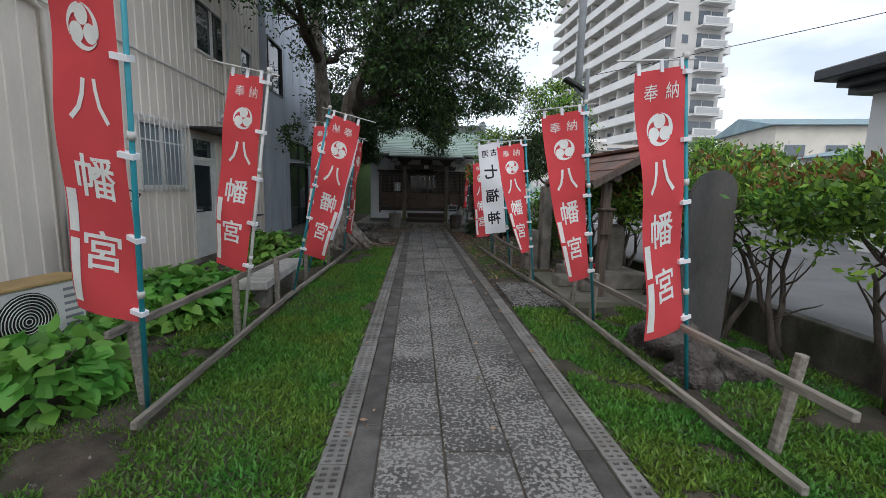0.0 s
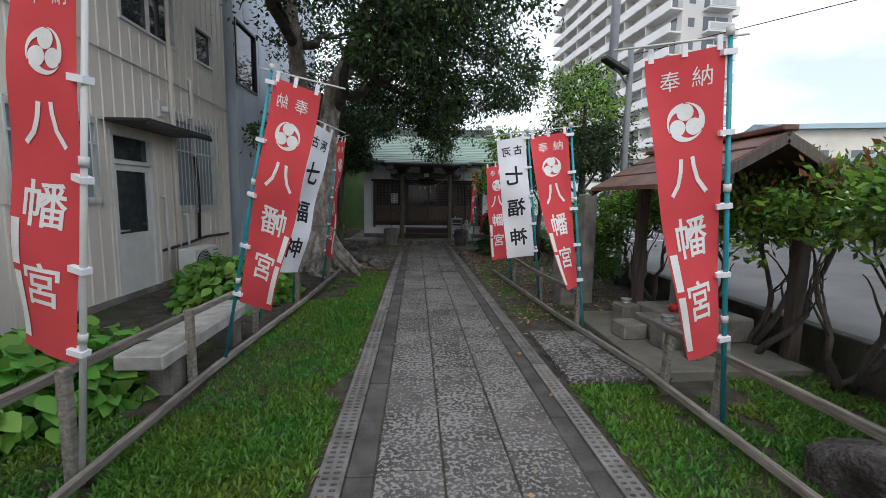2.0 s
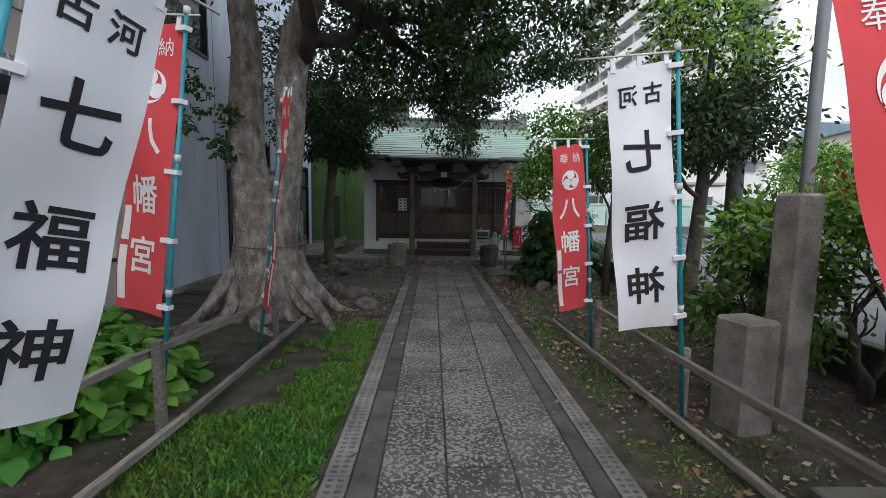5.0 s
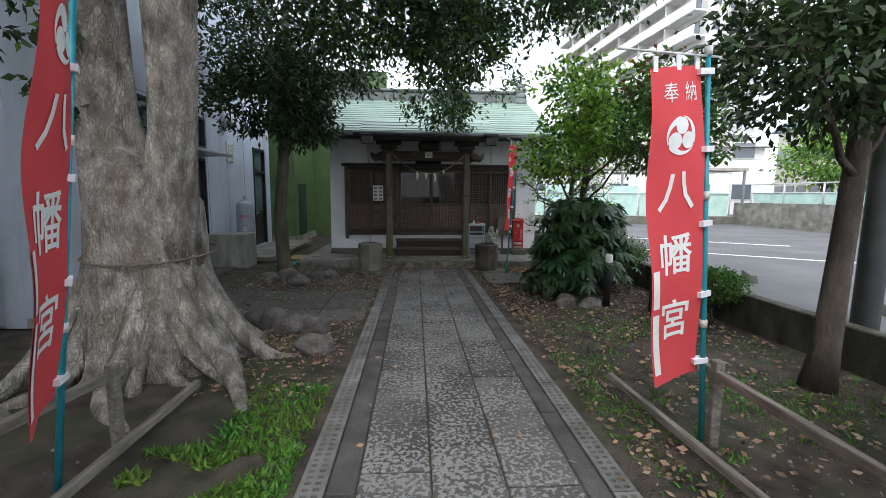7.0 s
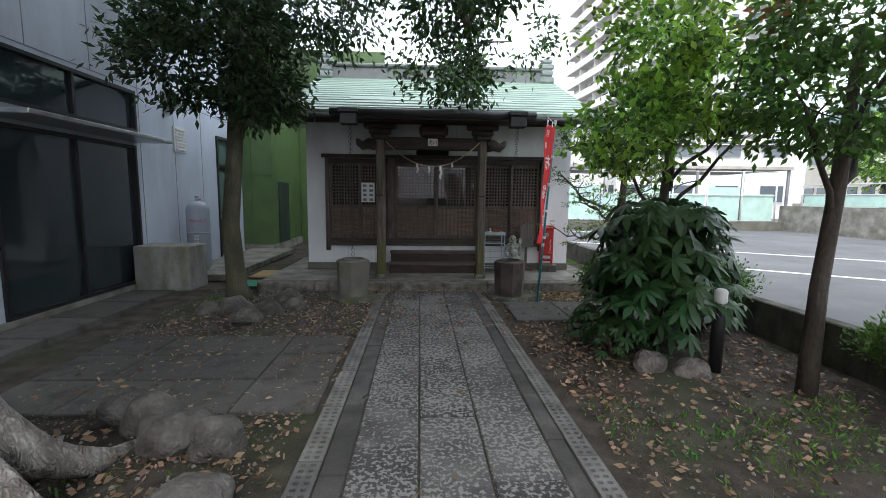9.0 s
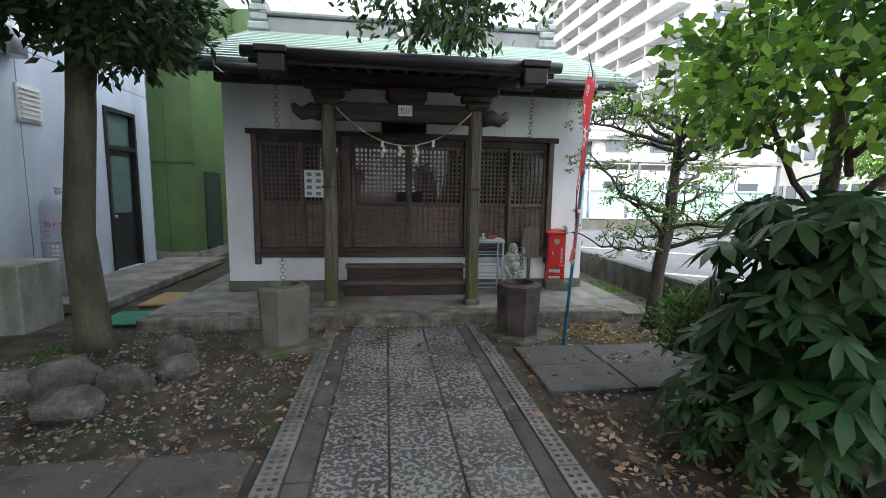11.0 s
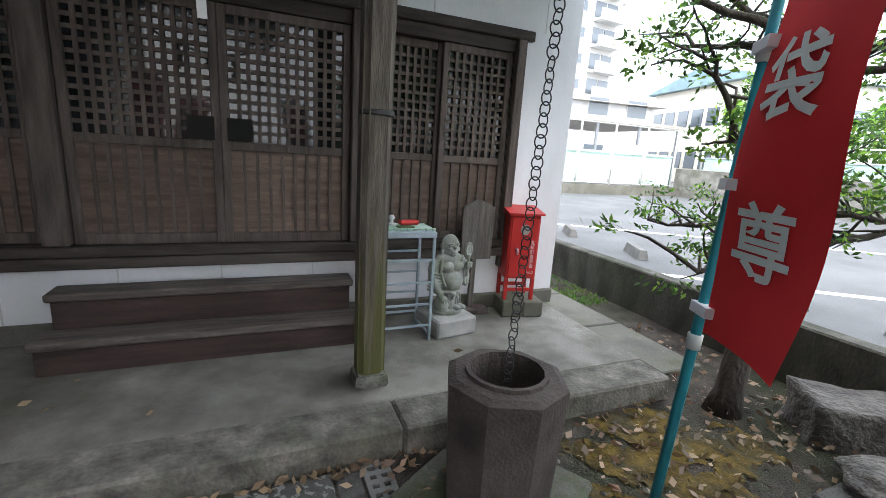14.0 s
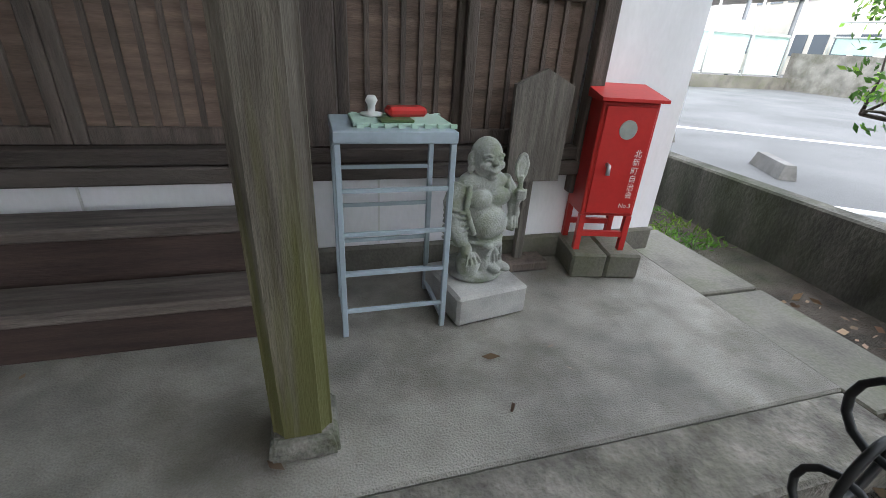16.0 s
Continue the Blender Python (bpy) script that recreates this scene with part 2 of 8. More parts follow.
M["red_box"] = mat("red_enamel", (0.50, 0.028, 0.025), 0.38, 0.08, 4, 50, 0.04, stain=(0.33, 0.03, 0.025), stain_scale=4)
M["steel"] = mat("galvanised", (0.45, 0.46, 0.47), 0.4, 0.1, 8, 90, 0.05, metal=0.7)
M["dark_metal"] = mat("dark_metal", (0.05, 0.05, 0.05), 0.5, 0.2, 8, 60, 0.1, metal=0.6)
M["apartment"] = mat("apartment_tile", (0.60, 0.585, 0.56), 0.8, 0.05, .3, 8, 0.0, stain=(0.52, 0.5, 0.48), stain_scale=.15)
M["apartment2"] = mat("apartment_white", (0.74, 0.735, 0.72), 0.8, 0.04, .3, 8, 0.0)
M["far_glass"] = glass_mat("far_glass", (0.10, 0.12, 0.14), 0.12)
M["glass"] = glass_mat("window_glass", (0.025, 0.035, 0.04), 0.05)
M["frost"] = mat("frosted_glass", (0.22, 0.27, 0.30), 0.3, 0.08, 3, 50, 0.0, spec=0.6)


def bark_mat():
    """Pale grey bark: broken plates, brown fissures and mottled lichen."""
    m = mat("grey_bark", (0.44, 0.40, 0.355), 0.95, 0.36, 11, 70, 0.0, stain=(0.21, 0.165, 0.13), stain_scale=3.2, stain_amt=0.8, stretch=(1, 1, .5))
    nt = m.node_tree
    b = nt.nodes["Principled BSDF"]
    geo = nt.nodes.new("ShaderNodeNewGeometry")
    mp = nt.nodes.new("ShaderNodeMapping")
    mp.inputs["Scale"].default_value = (1, 1, 0.45)
    nt.links.new(geo.outputs["Position"], mp.inputs["Vector"])
    wob = nt.nodes.new("ShaderNodeTexNoise")
    wob.inputs["Scale"].default_value, wob.inputs["Detail"].default_value = 14, 4
    nt.links.new(mp.outputs["Vector"], wob.inputs["Vector"])
    mx = nt.nodes.new("ShaderNodeMixRGB")
    mx.blend_type = "ADD"
    mx.inputs["Fac"].default_value = 0.16
    nt.links.new(mp.outputs["Vector"], mx.inputs["Color1"])
    nt.links.new(wob.outputs["Color"], mx.inputs["Color2"])
    vo = nt.nodes.new("ShaderNodeTexVoronoi")
    vo.feature = "DISTANCE_TO_EDGE"
    vo.inputs["Scale"].default_value = 30
    nt.links.new(mx.outputs["Color"], vo.inputs["Vector"])
    crack = _ramp(nt, [(0.0, (0.4,) * 3), (0.3, (1,) * 3)])
    nt.links.new(vo.outputs["Distance"], crack.inputs["Fac"])
    mul = nt.nodes.new("ShaderNodeMixRGB")
    mul.blend_type, mul.inputs["Fac"].default_value = "MULTIPLY", 0.5
    nt.links.new(b.inputs["Base Color"].links[0].from_socket, mul.inputs["Color1"])
    nt.links.new(crack.outputs["Color"], mul.inputs["Color2"])
    nt.links.new(mul.outputs["Color"], b.inputs["Base Color"])
    fine = nt.nodes.new("ShaderNodeTexNoise")
    fine.inputs["Scale"].default_value, fine.inputs["Detail"].default_value = 42, 5
    nt.links.new(mp.outputs["Vector"], fine.inputs["Vector"])
    hsum = nt.nodes.new("ShaderNodeMath")
    hsum.operation = "MULTIPLY_ADD"
    hsum.inputs[1].default_value = 0.8
    nt.links.new(fine.outputs["Fac"], hsum.inputs[0])
    nt.links.new(crack.outputs["Color"], hsum.inputs[2])
    bp = nt.nodes.new("ShaderNodeBump")
    bp.inputs["Strength"].default_value, bp.inputs["Distance"].default_value = 0.9, 0.025
    nt.links.new(hsum.outputs[0], bp.inputs["Height"])
    nt.links.new(bp.outputs["Normal"], b.inputs["Normal"])
    return m


M["bark"] = bark_mat()
M["bark_dark"] = mat("dark_bark", (0.085, 0.07, 0.058), 0.9, 0.3, 6, 50, 0.7, stretch=(1, 1, .4), bump_dist=0.02)
M["bark_green"] = mat("mossy_bark", (0.095, 0.085, 0.06), 0.9, 0.3, 6, 50, 0.6, stain=(0.06, 0.07, 0.035), stretch=(1, 1, .4), bump_dist=0.02)
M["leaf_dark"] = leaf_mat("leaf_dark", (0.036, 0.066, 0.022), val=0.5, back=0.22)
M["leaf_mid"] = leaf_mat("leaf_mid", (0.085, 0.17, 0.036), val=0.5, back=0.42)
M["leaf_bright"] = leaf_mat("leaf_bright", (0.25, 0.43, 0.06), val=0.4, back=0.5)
M["leaf_hydr"] = leaf_mat("leaf_hydrangea", (0.15, 0.34, 0.06), val=0.35, hue=0.03)
M["leaf_red"] = leaf_mat("leaf_red", (0.22, 0.10, 0.035), val=0.4)
M["leaf_fatsia"] = leaf_mat("leaf_fatsia", (0.036, 0.09, 0.026), val=0.5, rough=0.42, back=0.2)
M["grass"] = leaf_mat("grass_blade", (0.105, 0.225, 0.034), val=0.5, hue=0.035)
M["litter"] = leaf_mat("fallen_leaf", (0.27, 0.18, 0.115), val=0.6, hue=0.02, back=0.1)
M["moss"] = mat("yellow_moss", (0.13, 0.085, 0.015), 0.95, 0.4, 12, 70, 1.0, stain=(0.05, 0.045, 0.028), stain_scale=5, stain_amt=1.0)
M["orange"] = mat("ochre_roof", (0.35, 0.24, 0.10), 0.6, 0.1, 4, 50, 0.05)
M["plastic_green"] = mat("green_mat", (0.03, 0.22, 0.12), 0.7, 0.15, 9, 90, 0.3)
M["blue"] = mat("blue_paint", (0.08, 0.22, 0.5), 0.4, 0.06, 4, 50, 0.0)
M["fence_green"] = mat("pale_green_net", (0.45, 0.62, 0.55), 0.7, 0.08, 3, 60, 0.0)
M["rope"] = mat("straw_rope", (0.45, 0.38, 0.25), 0.9, 0.2, 40, 120, 0.5)
M["old_rope"] = mat("weathered_rope", (0.17, 0.14, 0.11), 0.95, 0.25, 40, 120, 0.5)
M["paper"] = mat("paper", (0.8, 0.8, 0.78), 0.8, 0.03, 5, 50, 0.0)


# ---------------------------------------------------------------- mesh helpers
def box(bm, x0, x1, y0, y1, z0, z1, bevel=0.0):
    """An upright box, bevelled where asked."""
    x0, x1, y0, y1, z0, z1 = min(x0, x1), max(x0, x1), min(y0, y1), max(y0, y1), min(z0, z1), max(z0, z1)
    v = [bm.verts.new((x, y, z)) for z in (z0, z1) for x, y in ((x0, y0), (x1, y0), (x1, y1), (x0, y1))]
    fs = [bm.faces.new([v[i] for i in q]) for q in ((3, 2, 1, 0), (4, 5, 6, 7), (0, 1, 5, 4), (1, 2, 6, 5), (2, 3, 7, 6), (3, 0, 4, 7))]
    if bevel:
        es = {e for f in fs for e in f.edges}
        bmesh.ops.bevel(bm, geom=list(es), offset=bevel, segments=1, affect="EDGES")
    return v


def beam(bm, a, b, w, h, up=(0, 0, 1), bevel=0.0):
    """A squared bar from a to b."""
    a, b = Vector(a), Vector(b)
    d = (b - a).normalized()
    s = d.cross(Vector(up))
    if s.length < 1e-4:
        s = d.cross(Vector((1, 0, 0)))
    s.normalize()
    u = s.cross(d)
    v = []
    for p in (a, b):
        for i, j in ((-1, -1), (1, -1), (1, 1), (-1, 1)):
            v.append(bm.verts.new(p + s * (i * w / 2) + u * (j * h / 2)))
    fs = [bm.faces.new([v[i] for i in q]) for q in ((3, 2, 1, 0), (4, 5, 6, 7), (0, 1, 5, 4), (1, 2, 6, 5), (2, 3, 7, 6), (3, 0, 4, 7))]
    if bevel:
        bmesh.ops.bevel(bm, geom=list({e for f in fs for e in f.edges}), offset=bevel, segments=1, affect="EDGES")


def tube(bm, pts, rad, seg=8, cap=True, wob=0.0, flute=0.0):
    """A round bar through pts with a radius for each."""
    pts = [Vector(p) for p in pts]
    if not hasattr(rad, "__len__"):
        rad = [rad] * len(pts)
    rings, s = [], None
    for i, p in enumerate(pts):
        d = (pts[min(i + 1, len(pts) - 1)] - pts[max(i - 1, 0)]).normalized()
        if s is None:
            s = d.cross(Vector((0, 0, 1)) if abs(d.z) < 0.9 else Vector((1, 0, 0)))
        s = (s - d * s.dot(d)).normalized()
        u = d.cross(s)
        ring = []
        for k in range(seg):
            a = 2 * math.pi * k / seg
            r = rad[i]
            if wob:
                r *= 1 + wob * noise.noise((math.cos(a) * 1.3 + p.x * 3, math.sin(a) * 1.3 + p.y * 3, p.z * 1.1))
            if flute:
                r *= 1 + flute * (math.sin(5 * a + p.z * 0.8) + 0.7 * math.sin(9 * a - p.z * 1.3) + 0.4 * math.sin(14 * a + 2 * p.z))
            ring.append(bm.verts.new(p + (s * math.cos(a) + u * math.sin(a)) * r))
        rings.append(ring)
    for r0, r1 in zip(rings, rings[1:]):
        for k in range(seg):
            f = bm.faces.new((r0[k], r0[(k + 1) % seg], r1[(k + 1) % seg], r1[k]))
            f.smooth = True
    if cap:
        bm.faces.new(rings[0][::-1])
        bm.faces.new(rings[-1])


def lathe(bm, prof, seg=16, at=(0, 0, 0), smooth=True):
    """A turned body: prof is a list of (radius, height)."""
    o = Vector(at)
    rings = [[bm.verts.new(o + Vector((r * math.cos(2 * math.pi * k / seg), r * math.sin(2 * math.pi * k / seg), z))) for k in range(seg)] for r, z in prof]
    for r0, r1 in zip(rings, rings[1:]):
        for k in range(seg):
            f = bm.faces.new((r0[k], r0[(k + 1) % seg], r1[(k + 1) % seg], r1[k]))
            f.smooth = smooth
    bm.faces.new(rings[0][::-1])
    bm.faces.new(rings[-1])


def blob(bm, c, r, sub=2, amp=0.25, freq=1.2, seed=0.0, flat=-9.0):
    """A boulder-like lump: r is (rx, ry, rz)."""
    res = bmesh.ops.create_icosphere(bm, subdivisions=sub, radius=1.0)
    for v in res["verts"]:
        n = noise.noise(v.co * freq + Vector((seed, seed * 1.7, -seed)))
        p = v.co * (1 + amp * n)
        v.co = Vector((p.x * r[0], p.y * r[1], max(flat, p.z * r[2]))) + Vector(c)
    for f in {f for v in res["verts"] for f in v.link_faces}:
        f.smooth = True


def mesh_of(name, bm, material):
    me = bpy.data.meshes.new(name)
    bm.normal_update()
    bm.to_mesh(me)
    bm.free()
    me.materials.append(material)
    return me


def part(name, bm, material, parent, label=""):
    """One mesh object under a thing or a part."""
    ob = new(name, mesh_of(name, bm, material))
    ob.parent = parent
    if label:
        tagged(ob, label)
    return ob


def thing(name, at, label, category, group="", kind="", rz=0.0):
    ob = new(name)
    ob.empty_display_size = 0.1
    ob.matrix_basis = pose(*at, 0, 0, rz)
    return tagged(ob, label, category, group, kind)


def single(name, bm, material, at, label, category, group="", kind="", rz=0.0):
    ob = new(name, mesh_of(name, bm, material))
    ob.matrix_basis = pose(*at, 0, 0, rz)
    return tagged(ob, label, category, group, kind)


def structure(name, bm, material, label="", category=""):
    return single(name, bm, material, (0, 0, 0), label, category, "", "structure")


def text_mesh(bm, body, size, at, axis_x=(1, 0, 0), axis_y=(0, 0, 1), depth=0.002, warp=None, width=None):
    """Letters as thin solid plates, centred on at."""
    cu = bpy.data.curves.new("letters", "FONT")
    cu.body, cu.size, cu.extrude = body, size, depth
    cu.align_x, cu.align_y = "CENTER", "CENTER"
    cu.resolution_u = 3
    ob = bpy.data.objects.new("letters", cu)
    me = bpy.data.meshes.new_from_object(ob)
    ax, ay, o = Vector(axis_x), Vector(axis_y), Vector(at)
    az = ax.cross(ay)
    start = len(bm.verts)
    bm.from_mesh(me)
    bm.verts.ensure_lookup_table()
    for v in bm.verts[start:]:
        p = v.co
        q = o + ax * p.x + ay * p.y + az * p.z
        v.co = warp(q) if warp else q
    bpy.data.objects.remove(ob)
    bpy.data.curves.remove(cu)
    bpy.data.meshes.remove(me)

# ---------------------------------------------------------------- ground and path
def ground_sheet():
    bm = bmesh.new()
    xs = [-400, -120, -40, -12] + [-6 + 0.4 * i for i in range(26)] + [6, 12, 40, 120, 400]
    ys = [-400, -120, -40, -12] + [-4 + 0.4 * i for i in range(66)] + [24, 40, 120, 400]
    g = {}
    for i, x in enumerate(xs):
        for j, y in enumerate(ys):
            z = -0.03
            if -5 < x < 3.7 and -4 < y < 22:
                off = abs(x - 0.375)
                k = max(0.0, min(1.0, (off - 0.95) / 0.8))
                z = -0.012 + k * (0.05 * noise.noise((x * 0.6, y * 0.6, 2)) + 0.025 * noise.noise((x * 2, y * 2, 5)))
            g[i, j] = bm.verts.new((x, y, z))
    for i in range(len(xs) - 1):
        for j in range(len(ys) - 1):
            f = bm.faces.new((g[i, j], g[i + 1, j], g[i + 1, j + 1], g[i, j + 1]))
            f.smooth = True
    return structure("ground", bm, M["soil"], "bare brown earth with moss and thin grass", "ground")


ground_sheet()


def speckle_mat():
    """Pitted granite: pale chips on a dark ground."""
    m = mat("pitted_granite", (0.09, 0.086, 0.081), 0.85, 0.25, 4, 60, 0.8, rnd=0.28, bump_dist=0.008)
    nt = m.node_tree
    b = nt.nodes["Principled BSDF"]
    geo = nt.nodes.new("ShaderNodeNewGeometry")
    n = nt.nodes.new("ShaderNodeTexNoise")
    n.inputs["Scale"].default_value, n.inputs["Detail"].default_value, n.inputs["Roughness"].default_value = 38, 3, 0.55
    nt.links.new(geo.outputs["Position"], n.inputs["Vector"])
    big = nt.nodes.new("ShaderNodeTexNoise")
    big.inputs["Scale"].default_value, big.inputs["Detail"].default_value = 1.6, 4
    nt.links.new(geo.outputs["Position"], big.inputs["Vector"])
    ad = nt.nodes.new("ShaderNodeMath")
    ad.operation = "MULTIPLY_ADD"
    ad.inputs[1].default_value, ad.inputs[2].default_value = 0.35, -0.175
    nt.links.new(big.outputs["Fac"], ad.inputs[0])
    sm = nt.nodes.new("ShaderNodeMath")
    nt.links.new(n.outputs["Fac"], sm.inputs[0])
    nt.links.new(ad.outputs[0], sm.inputs[1])
    r = _ramp(nt, [(0.515, (0, 0, 0)), (0.55, (1, 1, 1))])
    nt.links.new(sm.outputs[0], r.inputs["Fac"])
    mx = nt.nodes.new("ShaderNodeMixRGB")
    mx.inputs["Color2"].default_value = (0.245, 0.238, 0.225, 1)
    src = b.inputs["Base Color"].links[0].from_socket
    nt.links.new(r.outputs["Color"], mx.inputs["Fac"])
    nt.links.new(src, mx.inputs["Color1"])
    nt.links.new(mx.outputs["Color"], b.inputs["Base Color"])
    return m


M["pitted"] = speckle_mat()
PATH_Y0, PATH_Y1 = -2.0, 16.15
# edges across the path (gutter, border, three slab rows, border, gutter) near its start and before the hall
EDGE_A = (-0.52, -0.36, -0.20, 0.185, 0.58, 0.975, 1.11, 1.255)
EDGE_B = (-0.45, -0.325, -0.19, 0.17, 0.53, 0.895, 1.005, 1.125)


def edge_x(k, y):
    return EDGE_A[k] + (EDGE_B[k] - EDGE_A[k]) * (y - 3.0) / 13.0


def wedge(bm, k, y0, y1, z0, z1, gap, bevel):
    """A stone between path edges k and k + 1 from y0 to y1."""
    v = box(bm, 0, 1, y0 + gap, y1 - gap, z0, z1)
    for p in v:
        p.co.x = edge_x(k, p.co.y) + gap if p.co.x < 0.5 else edge_x(k + 1, p.co.y) - gap
    bmesh.ops.bevel(bm, geom=bm.edges[:], offset=bevel, segments=1, affect="EDGES")


def slotted_cover(k, y0, y1, rows):
    """A gutter cover with two files of slots between path edges k and k + 1."""
    bm = bmesh.new()
    fx = (0.03, 0.2, 0.42, 0.58, 0.8, 0.97)
    step = (y1 - y0 - 0.02) / rows
    gy = [y0 + 0.004] + [v for r in range(rows) for v in (y0 + 0.01 + r * step + step * 0.27, y0 + 0.01 + r * step + step * 0.73)] + [y1 - 0.004]

    def at(f, y, z):
        a, b = edge_x(k, y), edge_x(k + 1, y)
        return bm.verts.new((a + (b - a) * f, y, z))

    top = [[at(f, y, 0.004) for y in gy] for f in fx]
    for i in range(5):
        for j in range(len(gy) - 1):
            hi = (top[i][j], top[i + 1][j], top[i + 1][j + 1], top[i][j + 1])
            if i in (1, 3) and j % 2 == 1:
                low = [bm.verts.new((v.co.x, v.co.y, -0.035)) for v in hi]
                for q in range(4):
                    bm.faces.new((hi[q], hi[(q + 1) % 4], low[(q + 1) % 4], low[q]))
                bm.faces.new(low)
            else:
                bm.faces.new(hi)
    ring = [top[0][0], top[-1][0], top[-1][-1], top[0][-1]]
    for q in range(4):
        a, b = ring[q].co, ring[(q + 1) % 4].co
        bm.faces.new([bm.verts.new(p) for p in ((a.x, a.y, -0.06), (b.x, b.y, -0.06), (b.x, b.y, 0.004), (a.x, a.y, 0.004))])
    return bm


def path():
    bm = bmesh.new()
    v = box(bm, 0, 1, PATH_Y0, PATH_Y1, -0.15, -0.03)
    for p in v:
        p.co.x = edge_x(0, p.co.y) if p.co.x < 0.5 else edge_x(7, p.co.y)
    bed = structure("path_bed", bm, M["strip"], "straight stone-paved approach path between slotted gutters", "path")
    rng = random.Random(3)
    for k in (2, 3, 4):
        y = PATH_Y0 + rng.uniform(-0.3, 0.0)
        while y < PATH_Y1 - 0.02:
            ln = rng.choice((0.6, 0.72, 0.84, 0.5))
            end = min(y + ln, PATH_Y1)
            if PATH_Y1 - end < 0.2:
                end = PATH_Y1
            bm = bmesh.new()
            wedge(bm, k, y, end, -0.06, rng.uniform(-0.005, 0.004), 0.006, 0.007)
            part("paving_slab", bm, M["pitted"], bed)
            y = end
    for k in (1, 5):
        y = PATH_Y0
        while y < PATH_Y1 - 0.02:
            end = min(y + rng.choice((0.6, 0.9, 0.75)), PATH_Y1)
            bm = bmesh.new()
            wedge(bm, k, y, end, -0.08, rng.uniform(-0.008, 0.0), 0.004, 0.006)
            part("border_stone", bm, M["strip"], bed)
            y = end
    for k in (0, 6):
        for q in range(30):
            y = PATH_Y0 + 0.605 * q
            ob = part("gutter_cover", slotted_cover(k, y, y + 0.605, 12), M["gutter"], bed)
            ob.location.z = rng.uniform(-0.003, 0.003)


path()


# ---------------------------------------------------------------- shrine
FY = 17.45                      # front wall of the hall
SX0, SX1 = -1.80, 2.85          # its sides
PY = 16.6                      # porch posts
PLAT = 0.12


def platform():
    bm = bmesh.new()
    box(bm, -2.25, 2.8, 16.403, 21.5, -0.1, PLAT, 0.008)
    p = structure("shrine_platform", bm, M["concrete"], "grey concrete apron with worn granite kerb before the hall", "platform")
    xs = [-2.25, -1.4, -0.28, 1.2, 2.78]
    for a, b in zip(xs, xs[1:]):
        bm = bmesh.new()
        box(bm, a + 0.003, b - 0.003, 16.17, 16.4, -0.1, PLAT + 0.003, 0.012)
        part("kerb_stone", bm, M["granite_edge"], p)


M["granite_edge"] = mat("kerb_granite", (0.19, 0.175, 0.15), 0.9, 0.35, 9, 60, 0.9, stain=(0.075, 0.075, 0.045), stain_scale=3.5)
platform()


def lattice_door(parent, x0, x1, z0, z1, y, split, cols, rows, slats):
    """A sliding door: frame, lattice over panel with upright slats."""
    f = 0.045
    bm = bmesh.new()
    box(bm, x0 + f, x1 - f, y + 0.022, y + 0.034, z0 + 0.06, split - 0.025)
    d = part("door", bm, M["wood_panel"], parent, "sliding door with lattice above a slatted panel")
    for xa, xb in ((x0, x0 + f), (x1 - f, x1)):
        bm = bmesh.new()
        box(bm, xa, xb, y, y + 0.04, z0, z1, 0.004)
        part("stile", bm, M["wood_dark"], d)
    for za, zb in ((z0, z0 + 0.06), (split - 0.025, split + 0.025), (z1 - 0.05, z1)):
        bm = bmesh.new()
        box(bm, x0 + f, x1 - f, y + 0.003, y + 0.037, za, zb, 0.004)
        part("door_rail", bm, M["wood_dark"], d)
    a, b = x0 + f, x1 - f
    for k in range(1, slats + 1):
        bm = bmesh.new()
        x = a + (b - a) * k / (slats + 1)
        box(bm, x - 0.009, x + 0.009, y + 0.008, y + 0.022, z0 + 0.06, split - 0.025)
        part("slat", bm, M["wood_dark"], d)
    za, zb = split + 0.025, z1 - 0.05
    for k in range(1, cols):
        bm = bmesh.new()
        x = a + (b - a) * k / cols
        box(bm, x - 0.011, x + 0.011, y + 0.006, y + 0.026, za, zb)
        part("lattice_bar", bm, M["wood_dark"], d)
    for k in range(1, rows):
        bm = bmesh.new()
        z = za + (zb - za) * k / rows
        box(bm, a, b, y + 0.009, y + 0.023, z - 0.011, z + 0.011)
        part("lattice_bar", bm, M["wood_dark"], d)
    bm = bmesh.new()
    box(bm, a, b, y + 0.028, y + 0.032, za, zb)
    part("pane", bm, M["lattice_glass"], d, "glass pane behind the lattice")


# Opaque panes: the darkness of the room behind is put into the base colour.
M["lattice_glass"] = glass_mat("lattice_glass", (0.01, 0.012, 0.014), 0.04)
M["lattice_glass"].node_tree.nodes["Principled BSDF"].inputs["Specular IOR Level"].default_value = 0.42


